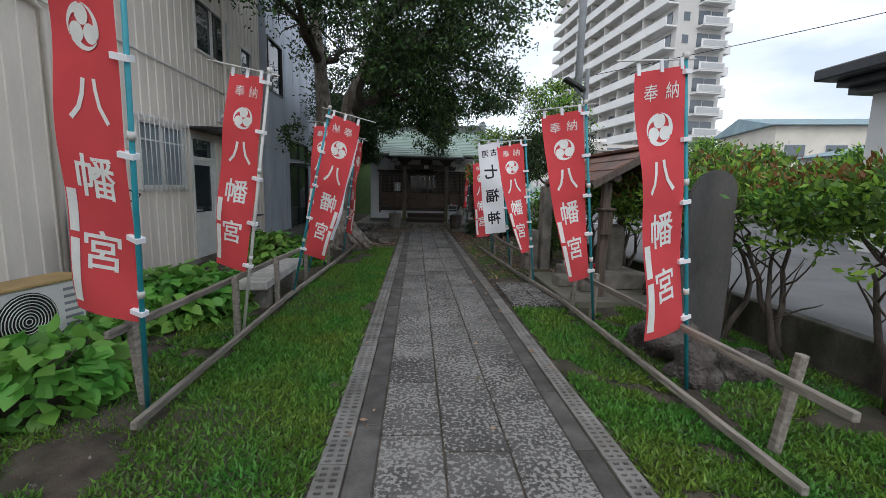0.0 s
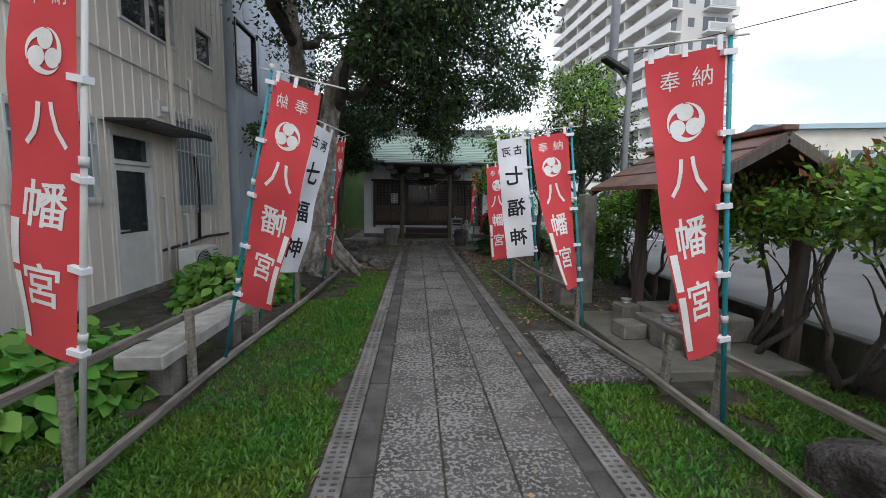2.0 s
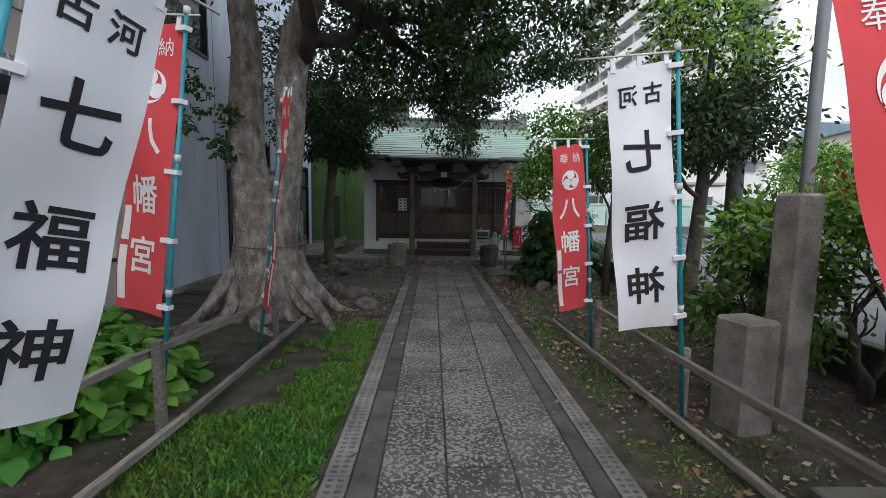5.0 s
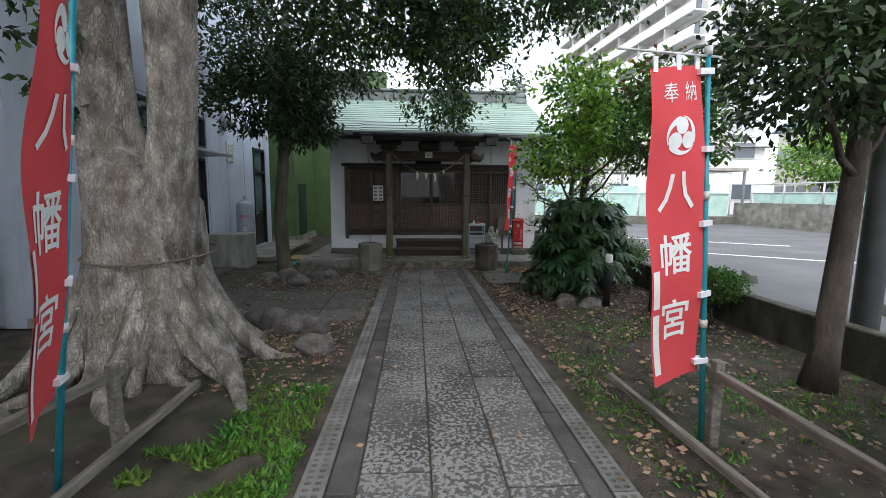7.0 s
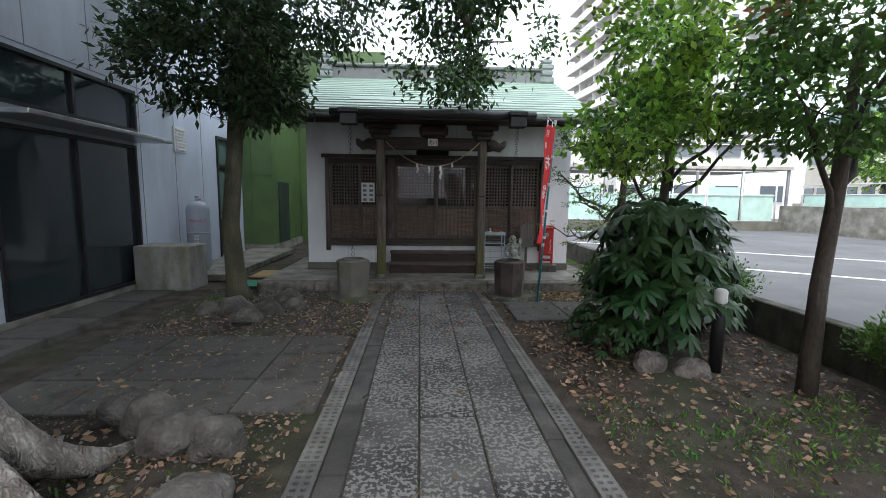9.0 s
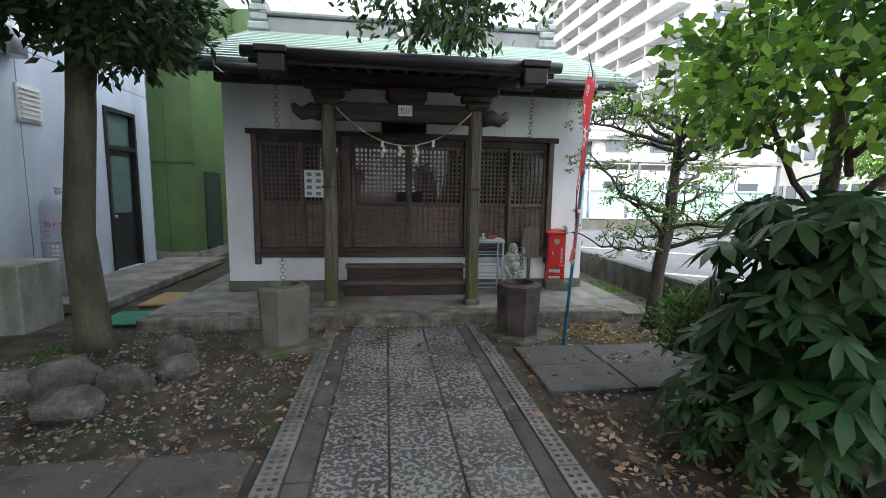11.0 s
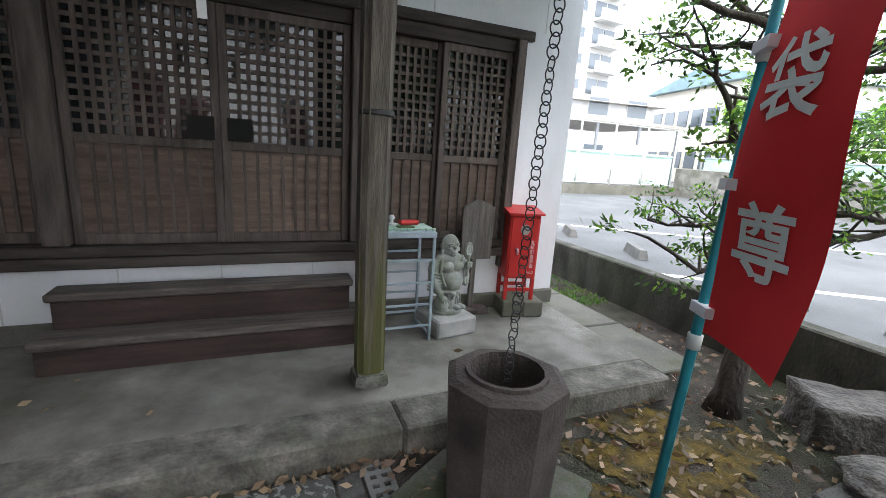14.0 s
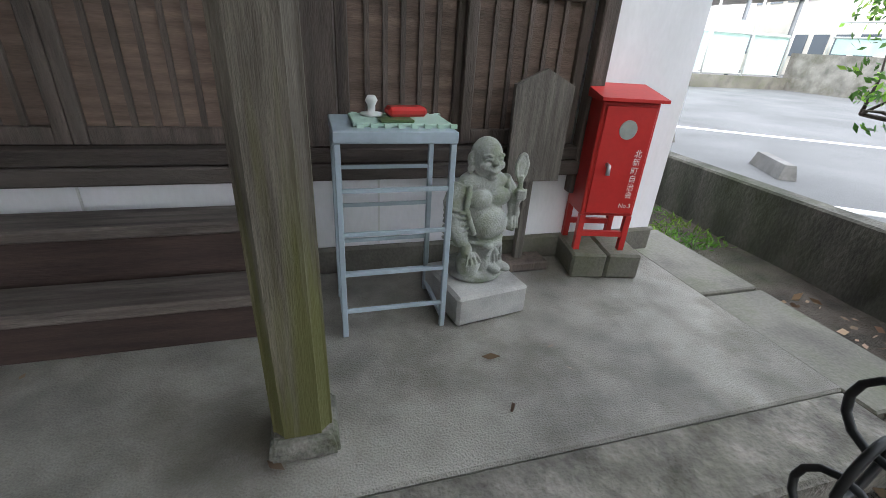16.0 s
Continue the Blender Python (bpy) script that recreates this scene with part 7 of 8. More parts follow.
def wall_meter():
    t = thing("gas_meter", (WX + 0.02, 5.75, 1.62), "white gas meter with piping and black hoses", "gas meter")
    bm = bmesh.new()
    box(bm, 0, 0.14, -0.12, 0.12, 0, 0.22, 0.02)
    part("body", bm, M["white_metal"], t)
    bm = bmesh.new()
    box(bm, 0.141, 0.146, -0.06, 0.06, 0.1, 0.17)
    part("dial", bm, M["paper"], t)
    bm = bmesh.new()
    tube(bm, [(0.07, -0.05, 0), (0.07, -0.05, -0.14), (0.09, 0.12, -0.16)], 0.03, 8)
    lathe(bm, [(0.07, 0), (0.08, 0.03), (0.05, 0.05)], 12, (0.08, 0.0, -0.22))
    part("regulator", bm, M["white_metal"], t)
    bm = bmesh.new()
    tube(bm, [(0.08, 0.05, -0.18), (0.2, 0.25, -0.2), (0.33, 0.35, -0.28), (0.35, 0.2, -0.36), (0.33, 0.0, -0.36)], 0.012, 7)
    tube(bm, [(0.08, -0.05, -0.18), (0.2, -0.3, -0.2), (0.3, -0.55, -0.3)], 0.012, 7)
    part("hose", bm, M["black"], t)


wall_meter()


def outdoor_unit(at, rz, label, lid=None):
    t = thing("aircon_unit", at, label, "air conditioner", rz=rz)
    bm = bmesh.new()
    box(bm, -0.4, 0.4, -0.14, 0.14, 0.06, 0.62, 0.015)
    part("case", bm, M["white_metal"], t)
    bm = bmesh.new()
    lathe(bm, [(0.235, 0), (0.245, 0.012), (0.245, 0.016)], 28)
    bmesh.ops.rotate(bm, cent=(0, 0, 0), matrix=Matrix.Rotation(radians(90), 3, "X"), verts=bm.verts)
    bmesh.ops.translate(bm, vec=(-0.12, -0.141, 0.34), verts=bm.verts)
    g = part("fan_opening", bm, M["dark"], t)
    for k in range(9):
        bm = bmesh.new()
        r = 0.025 + 0.026 * k
        tube(bm, [(-0.12 + r * math.cos(a), -0.162, 0.34 + r * math.sin(a)) for a in [2 * math.pi * q / 24 for q in range(25)]], 0.004, 5)
        part("fan_guard", bm, M["white_metal"], g)
    for k in range(7):
        bm = bmesh.new()
        box(bm, 0.2, 0.36, -0.146, -0.1405, 0.14 + k * 0.065, 0.165 + k * 0.065)
        part("side_slot", bm, M["joint"], t)
    for x in (-0.3, 0.3):
        bm = bmesh.new()
        box(bm, x - 0.05, x + 0.05, -0.16, 0.16, 0, 0.058, 0.006)
        part("foot", bm, M["concrete"], t)
    if lid:
        bm = bmesh.new()
        box(bm, -0.43, 0.43, -0.17, 0.17, 0.622, 0.65, 0.006)
        part("lid", bm, M["orange"], t, "ochre weather cover")
    return t


outdoor_unit((-3.35, 3.85, 0.0), 78, "white air-conditioner unit with ochre cover by the wall", True)
outdoor_unit((-3.72, 9.75, 0.0), 88, "small grey outdoor heater unit by the wall")
bm = bmesh.new()
box(bm, -0.3, 0.3, -0.3, 0.3, 0.0, 0.03, 0.004)
single("concrete_paver", bm, M["concrete"], (-2.95, 2.35, 0.0), "flat grey concrete paver in weeds", "paver", rz=20)


# ---------------------------------------------------------------- basins, chains, offerings
def basin(at, seed, moss):
    t = thing("stone_basin", at, "octagonal stone rain basin with round hollow" + (", mossy" if moss else ""), "basin", "rain basins", rz=22.5)
    bm = bmesh.new()
    R, r = 0.235, 0.15
    prof = [(0.225, 0.03), (0.25, 0.50), (0.25, 0.54), (0.22, 0.555), (r + 0.02, 0.555), (r + 0.018, 0.57), (r, 0.57), (r, 0.40), (0.02, 0.38)]
    seg = [8, 8, 8, 8, 24, 24, 24, 24, 24]
    rings = []
    for (q, z), n in zip(prof, seg):
        ring = []
        for k in range(16):
            a = 2 * math.pi * k / 16
            rr = q
            if n == 8:
                m = (a + math.pi / 8) % (math.pi / 4) - math.pi / 8
                rr = q * math.cos(math.pi / 8) / math.cos(m)
            ring.append(bm.verts.new((rr * math.cos(a), rr * math.sin(a), z)))
        rings.append(ring)
    for a, b in zip(rings, rings[1:]):
        for k in range(16):
            bm.faces.new((a[k], a[(k + 1) % 16], b[(k + 1) % 16], b[k]))
    bm.faces.new(rings[0][::-1])
    bm.faces.new(rings[-1])
    part("bowl", bm, M["basin_dark"] if not moss else M["mossy_concrete"], t)
    bm = bmesh.new()
    box(bm, -0.33, 0.33, -0.33, 0.33, -0.05, 0.05, 0.02)
    bmesh.ops.rotate(bm, cent=(0, 0, 0), matrix=Matrix.Rotation(radians(10.0), 3, "Z"), verts=bm.verts)
    part("plinth", bm, M["basin_moss"], t)
    t.scale = (0.91, 0.91, 0.98)
    return t


M["basin_dark"] = mat("basin_stone", (0.075, 0.06, 0.053), 0.85, 0.3, 6, 80, 0.7, stain=(0.12, 0.10, 0.088), stain_scale=4)
M["basin_moss"] = mat("mossy_plinth", (0.11, 0.105, 0.085), 0.9, 0.25, 6, 80, 0.5, stain=(0.06, 0.085, 0.025), stain_scale=4, stain_amt=0.9)
basin((-0.75, 15.7, 0), 1, True)
basin((1.47, 15.85, -0.03), 2, False)


def rain_chain(top, bottom, n, label):
    t = thing("rain_chain", top, label, "rain chain", "rain chains")
    d = Vector(bottom) - Vector(top)
    L = d.length / n
    bm = bmesh.new()
    R = 0.0225
    tube(bm, [(R * math.cos(a), 0, -R + R * math.sin(a)) for a in [2 * math.pi * k / 14 for k in range(15)]], 0.0024, 6, cap=False)
    me = mesh_of("ring", bm, M["dark_metal"])
    rng = random.Random(n)
    for k in range(n):
        ob = new("ring", me)
        ob.parent = t
        ob.matrix_basis = Matrix.Translation(d * (k / n)) @ Matrix.Rotation(radians(12 + (90 if k % 2 else 0) * 0.9 + rng.uniform(-12, 12)), 4, "Z")


rain_chain((-0.77, 15.71, 2.36), (-0.75, 15.7, 0.57), 54, "hanging dark chain of paired metal rings from the eaves")
rain_chain((1.51, 15.8, 2.36), (1.47, 15.85, 0.42), 58, "hanging dark chain of paired metal rings from the eaves")


def shimenawa():
    t = thing("straw_rope", (0.37, PY - 0.1, 0), "thin straw rope with white paper streamers across the porch", "rope")
    pts = [(-0.73 + 1.44 * k / 24, 0, 1.88 + 0.37 * (2 * k / 24 - 1) ** 2) for k in range(25)]
    bm = bmesh.new()
    tube(bm, pts, 0.009, 7)
    part("rope", bm, M["rope"], t)
    for k, L in ((8, 0.16), (11, 0.1), (14, 0.19), (17, 0.06)):
        x, _, z = pts[k]
        bm = bmesh.new()
        w, zz, xx = 0.016, z, x
        n = 3 if L > 0.08 else 1
        for q in range(n):
            a = z - L * q / n
            b = z - L * (q + 1) / n - 0.012
            xx = x + 0.014 * (q % 2)
            v = [bm.verts.new(p) for p in ((xx - w, -0.012 - 0.004 * q, a), (xx + w, -0.012 - 0.004 * q, a), (xx + w, -0.012 + 0.006 * q, b), (xx - w, -0.012 + 0.006 * q, b))]
            bm.faces.new(v)
        part("paper_streamer", bm, M["paper"], t)


shimenawa()


def notices():
    bm = bmesh.new()
    box(bm, -0.115, 0.115, -0.003, 0.003, 0, 0.34)
    t = single("paper_notice", bm, M["paper"], (-0.745, FY - 0.012, 1.31), "white paper notice pasted on the lattice doors", "notice")
    for r in range(4):
        for c in range(2):
            bm = bmesh.new()
            x, z = -0.055 + 0.11 * c, 0.045 + 0.08 * r
            box(bm, x - 0.03, x + 0.03, -0.0045, -0.0032, z - 0.022, z + 0.022)
            part("drawing", bm, M["joint"], t)
    bm = bmesh.new()
    box(bm, -0.075, 0.075, -0.004, 0.004, 0, 0.11)
    t = single("name_plate", bm, M["paper"], (0.36, PY - 0.056, 2.195), "small white plate with black letters on the porch beam", "plate")
    bm = bmesh.new()
    text_mesh(bm, "児川", 0.07, (0, -0.005, 0.048), depth=0.0)
    part("letters", bm, M["ink"], t)


notices()


def table_rack():
    t = thing("steel_stand", (1.44, 17.12, PLAT), "pale blue-grey steel stand with an empty open frame", "stand")
    w, d, h = 0.17, 0.13, 0.66
    for x in (-w, w):
        for y in (-d, d):
            bm = bmesh.new()
            box(bm, x - 0.009, x + 0.009, y - 0.009, y + 0.009, 0, h, 0.002)
            part("leg", bm, M["pale_steel"], t)
    for z in (0.10, 0.24, 0.38, 0.52):
        for y in (-d, d):
            bm = bmesh.new()
            box(bm, -w + 0.009, w - 0.009, y - 0.006, y + 0.006, z - 0.006, z + 0.006)
            part("rung", bm, M["pale_steel"], t)
    for x in (-w, w):
        bm = bmesh.new()
        box(bm, x - 0.007, x + 0.007, -d + 0.009, d - 0.009, 0.03, 0.044)
        part("rung", bm, M["pale_steel"], t)
    bm = bmesh.new()
    box(bm, -w - 0.012, w + 0.012, -d - 0.012, d + 0.012, h, h + 0.035, 0.003)
    part("top", bm, M["pale_steel"], t)
    z = PLAT + h + 0.035
    bm = bmesh.new()
    box(bm, -0.15, 0.15, -0.09, 0.09, 0, 0.012, 0.003)
    for k in range(8):
        for y in (-0.098, 0.098):
            box(bm, -0.14 + k * 0.04, -0.12 + k * 0.04, y - 0.008, y + 0.008, 0, 0.012)
    single("foam_mat", bm, M["foam"], (1.47, 17.13, z), "pale green toothed foam mat on the stand", "mat")
    bm = bmesh.new()
    box(bm, -0.065, 0.065, -0.03, 0.03, 0, 0.03, 0.01)
    single("red_stamp_pad", bm, M["red_box"], (1.5, 17.17, z + 0.013), "red stamp pad case on the foam mat", "stamp pad", rz=8)
    bm = bmesh.new()
    lathe(bm, [(0.035, 0), (0.035, 0.008), (0.012, 0.012), (0.012, 0.03), (0.02, 0.045), (0.012, 0.06)], 12)
    single("rubber_stamp", bm, M["white_metal"], (1.39, 17.17, z + 0.013), "small stamp with knob handle on the foam mat", "stamp")
    bm = bmesh.new()
    box(bm, -0.05, 0.05, -0.03, 0.03, 0, 0.008, 0.002)
    single("green_card", bm, M["green_metal"], (1.45, 17.07, z + 0.013), "dark green card on the foam mat", "card", rz=4)


M["pale_steel"] = mat("pale_steel", (0.38, 0.45, 0.50), 0.4, 0.08, 8, 60, 0.04, stain=(0.3, 0.34, 0.37))
M["foam"] = mat("pale_foam", (0.45, 0.6, 0.5), 0.8, 0.06, 6, 60, 0.1)
table_rack()


def hotei():
    """Stone figure with round belly, one plain mesh, its lumps fused into one skin."""
    bm = bmesh.new()
    lathe(bm, [(0.105, 0.0), (0.115, 0.012), (0.112, 0.03), (0.1, 0.036)], 28)
    # skirt and feet
    tube(bm, [(0.02, 0.0, 0.02), (0.02, 0.0, 0.1), (0.01, -0.005, 0.17)], [0.078, 0.075, 0.082], 20)
    tube(bm, [(0.0, -0.05, 0.03), (-0.005, -0.055, 0.13)], [0.035, 0.03], 12)
    for x in (0.03, 0.075):
        blob(bm, (x, -0.085, 0.045), (0.024, 0.04, 0.016), 3, 0)
    for k in range(5):
        tube(bm, [(0.0 + k * 0.02, -0.073 + 0.004 * abs(k - 2), 0.05), (-0.005 + k * 0.018, -0.078 + 0.004 * abs(k - 2), 0.14)], 0.0055, 6)
    # trunk, belly and breast
    blob(bm, (0.0, 0.005, 0.27), (0.095, 0.075, 0.12), 4, 0.02)
    blob(bm, (0.015, -0.045, 0.222), (0.072, 0.062, 0.068), 4, 0)
    for x in (-0.035, 0.045):
        blob(bm, (x, -0.05, 0.318), (0.047, 0.034, 0.036), 4, 0)
    blob(bm, (0.005, 0.0, 0.365), (0.10, 0.06, 0.045), 4, 0)
    # belt with a bow
    tube(bm, [(-0.075, -0.035, 0.155), (-0.02, -0.085, 0.15), (0.05, -0.085, 0.15), (0.09, -0.035, 0.155)], 0.009, 8)
    for sx in (-1, 1):
        blob(bm, (0.012 + sx * 0.022, -0.096, 0.148), (0.02, 0.008, 0.012), 3, 0)
        tube(bm, [(0.012, -0.095, 0.146), (0.012 + sx * 0.024, -0.095, 0.108)], [0.007, 0.011], 8)
    # head: skull, cheeks, nose, brows, smile, ears and lobes
    blob(bm, (0.0, -0.015, 0.462), (0.056, 0.058, 0.066), 4, 0)
    blob(bm, (0.0, -0.03, 0.425), (0.05, 0.045, 0.035), 4, 0)
    for x in (-0.028, 0.028):
        blob(bm, (x, -0.058, 0.437), (0.022, 0.018, 0.017), 3, 0)
        tube(bm, [(x * 0.45, -0.071, 0.472), (x, -0.072, 0.478), (x * 1.55, -0.058, 0.47)], 0.0055, 6)
        tube(bm, [(x * 0.5, -0.073, 0.46), (x, -0.072, 0.463), (x * 1.4, -0.062, 0.458)], 0.0035, 6)
    blob(bm, (0, -0.077, 0.45), (0.012, 0.012, 0.011), 3, 0)
    tube(bm, [(-0.022, -0.07, 0.425), (0.0, -0.077, 0.417), (0.022, -0.07, 0.425)], 0.0045, 6)
    tube(bm, [(-0.016, -0.069, 0.414), (0.0, -0.074, 0.408), (0.016, -0.069, 0.414)], 0.005, 6)
    blob(bm, (0, -0.062, 0.4), (0.02, 0.018, 0.012), 3, 0)
    for sx in (-1, 1):
        blob(bm, (sx * 0.057, -0.005, 0.452), (0.01, 0.016, 0.026), 3, 0)
        blob(bm, (sx * 0.058, -0.01, 0.418), (0.011, 0.013, 0.016), 3, 0)
    # hanging arm in a folded sleeve, the hand on a sack
    tube(bm, [(-0.09, 0.0, 0.365), (-0.118, -0.005, 0.3), (-0.118, -0.03, 0.22), (-0.1, -0.06, 0.155)], [0.036, 0.036, 0.034, 0.024], 14)
    for k in range(7):
        z = 0.30 - k * 0.021
        tube(bm, [(-0.15, 0.0, z), (-0.142, -0.038, z - 0.012), (-0.105, -0.062, z - 0.022), (-0.078, -0.055, z - 0.02)], 0.0075, 6)
    blob(bm, (-0.092, -0.075, 0.14), (0.022, 0.018, 0.03), 3, 0)
    blob(bm, (-0.07, -0.06, 0.075), (0.047, 0.045, 0.05), 4, 0.04)
    for k in range(4):
        tube(bm, [(-0.09 + 0.008 * k, -0.09, 0.135), (-0.105 + 0.022 * k, -0.102, 0.09)], 0.0045, 6)
    # raised arm with a fan
    tube(bm, [(0.09, 0.0, 0.365), (0.125, -0.01, 0.31), (0.118, -0.06, 0.305), (0.11, -0.085, 0.325)], [0.036, 0.036, 0.028, 0.022], 14)
    blob(bm, (0.108, -0.09, 0.335), (0.024, 0.022, 0.022), 3, 0)
    for k in range(4):
        tube(bm, [(0.086, -0.1, 0.322 + k * 0.009), (0.108, -0.113, 0.32 + k * 0.009), (0.128, -0.1, 0.322 + k * 0.009)], 0.006, 6)
    tube(bm, [(0.106, -0.085, 0.25), (0.108, -0.088, 0.4)], 0.01, 8)
    for x in (0.087, 0.128):
        tube(bm, [(x * 0.3 + 0.075, -0.085, 0.38), (x, -0.085, 0.405), (x + (0.006 if x > 0.1 else -0.006), -0.085, 0.44), (x * 0.6 + 0.043, -0.085, 0.472), (0.108, -0.085, 0.478)], 0.0065, 6)
    blob(bm, (0.108, -0.083, 0.432), (0.026, 0.005, 0.045), 3, 0)
    # robe edge and the sleeve below the fan arm
    tube(bm, [(-0.075, -0.04, 0.37), (-0.095, -0.06, 0.29), (-0.07, -0.085, 0.2)], 0.01, 8)
    tube(bm, [(0.09, -0.03, 0.37), (0.1, -0.06, 0.29), (0.09, -0.08, 0.2)], 0.011, 8)
    tube(bm, [(0.128, -0.03, 0.31), (0.132, -0.045, 0.24), (0.115, -0.055, 0.175)], [0.022, 0.024, 0.016], 10)
    for k in range(3):
        tube(bm, [(0.125 - 0.01 * k, -0.068, 0.3), (0.13 - 0.014 * k, -0.075, 0.19)], 0.005, 6)
    st = single("stone_statue", bm, M["statue"], (1.78, 17.16, PLAT + 0.12), "grey-green stone statue of a plump laughing figure", "statue", rz=14)
    fuse = st.modifiers.new("fuse", "REMESH")
    fuse.mode, fuse.voxel_size, fuse.use_smooth_shade = "VOXEL", 0.0034, True
    ease = st.modifiers.new("ease", "SMOOTH")
    ease.factor, ease.iterations = 0.5, 2
    bm = bmesh.new()
    box(bm, -0.15, 0.15, -0.15, 0.15, 0, 0.122, 0.012)
    single("statue_base", bm, M["granite"], (1.78, 17.13, PLAT), "square granite block under the statue", "base", rz=10)


M["statue"] = mat("statue_stone", (0.36, 0.37, 0.34), 0.85, 0.18, 12, 160, 0.35, stain=(0.17, 0.20, 0.11), stain_scale=9, stain_amt=0.8)
hotei()


def signboard():
    t = thing("wooden_signboard", (2.08, FY - 0.1, PLAT), "blank weathered wooden signboard on a post", "signboard")
    bm = bmesh.new()
    prof = [(-0.12, 0.42), (0.12, 0.42), (0.125, 0.80), (0.0, 0.86), (-0.125, 0.80)]
    a = [bm.verts.new((x, -0.012, z)) for x, z in prof]
    b = [bm.verts.new((x, 0.012, z)) for x, z in prof]
    bm.faces.new(a); bm.faces.new(b[::-1])
    for i in range(5):
        j = (i + 1) % 5
        bm.faces.new((a[j], a[i], b[i], b[j]))
    part("board", bm, M["wood_board"], t)
    bm = bmesh.new()
    box(bm, -0.02, 0.02, 0.013, 0.045, 0.0, 0.8, 0.004)
    part("post", bm, M["wood_board"], t)
    bm = bmesh.new()
    box(bm, -0.13, 0.13, -0.04, 0.07, 0.0, 0.045, 0.006)
    part("foot", bm, M["wood_dark"], t)


M["wood_board"] = mat("silver_grey_wood", (0.13, 0.115, 0.10), 0.85, 0.25, 7, 60, 0.4, stretch=(6, 6, .5))
signboard()


def hose_box():
    t = thing("fire_hose_box", (2.43, 17.33, PLAT), "red enamel fire hose box on legs with white lettering", "fire hose box", rz=-12)
    bm = bmesh.new()
    box(bm, -0.13, 0.13, -0.1, 0.1, 0.30, 0.80, 0.006)
    b = part("body", bm, M["red_box"], t)
    bm = bmesh.new()
    v = [bm.verts.new(p) for p in ((-0.15, -0.13, 0.802), (0.15, -0.13, 0.802), (0.15, 0.12, 0.802), (-0.15, 0.12, 0.802), (-0.15, -0.13, 0.815), (0.15, -0.13, 0.815), (0.15, 0.12, 0.855), (-0.15, 0.12, 0.855))]
    for q in ((3, 2, 1, 0), (4, 5, 6, 7), (0, 1, 5, 4), (1, 2, 6, 5), (2, 3, 7, 6), (3, 0, 4, 7)):
        bm.faces.new([v[i] for i in q])
    part("roof", bm, M["red_box"], t)
    bm = bmesh.new()
    box(bm, -0.115, 0.115, -0.112, -0.1005, 0.315, 0.785, 0.004)
    d = part("door", bm, M["red_box"], t)
    bm = bmesh.new()
    lathe(bm, [(0.04, 0), (0.04, 0.004)], 20)
    bmesh.ops.rotate(bm, cent=(0, 0, 0), matrix=Matrix.Rotation(radians(90), 3, "X"), verts=bm.verts)
    bmesh.ops.translate(bm, vec=(0.0, -0.112, 0.69), verts=bm.verts)
    part("round_window", bm, M["grey_window"], d)
    bm = bmesh.new()
    tube(bm, [(-0.06, -0.112, 0.54), (-0.06, -0.135, 0.54), (-0.06, -0.14, 0.50)], 0.01, 8)
    part("handle", bm, M["steel"], d)
    for k, ch in enumerate("北新町自治会"):
        bm = bmesh.new()
        text_mesh(bm, ch, 0.036, (0.075, -0.1135, 0.59 - k * 0.037), depth=0.0)
        part("letter", bm, M["white_paint"], d)
    bm = bmesh.new()
    text_mesh(bm, "No.3", 0.03, (0.07, -0.1135, 0.355), depth=0.0)
    part("letters", bm, M["white_paint"], d)
    for x in (-0.115, 0.115):
        for y in (-0.085, 0.085):
            bm = bmesh.new()
            box(bm, x - 0.014, x + 0.014, y - 0.014, y + 0.014, 0.12, 0.30)
            part("leg", bm, M["red_box"], t)
    for y in (-0.085, 0.085):
        bm = bmesh.new()
        box(bm, -0.101, 0.101, y - 0.01, y + 0.01, 0.195, 0.22)
        part("crossbar", bm, M["red_box"], t)
    t.scale = (0.9, 0.9, 0.95)
    for k, x in enumerate((-0.13, 0.03)):
        bm = bmesh.new()
        box(bm, x, x + 0.157, -0.14, 0.12, 0.0, 0.12, 0.01)
        single("concrete_block", bm, M["mossy_concrete"], (2.43, 17.33, PLAT), "grey concrete block under the hose box", "concrete block", "concrete blocks", rz=-12)


M["grey_window"] = mat("grey_window", (0.3, 0.32, 0.3), 0.3, 0.1, 9, 60, 0.0, spec=0.7)
hose_box()


def garden_light():
    t = thing("garden_light", (2.62, 13.05, 0), "short black garden light with white cap", "lamp")
    bm = bmesh.new()
    lathe(bm, [(0.05, -0.02), (0.05, 0.55), (0.04, 0.56)], 14)
    part("post", bm, M["black"], t)
    bm = bmesh.new()
    lathe(bm, [(0.045, 0.56), (0.05, 0.58), (0.05, 0.68), (0.03, 0.70)], 14)
    part("cap", bm, M["white_metal"], t)


garden_light()


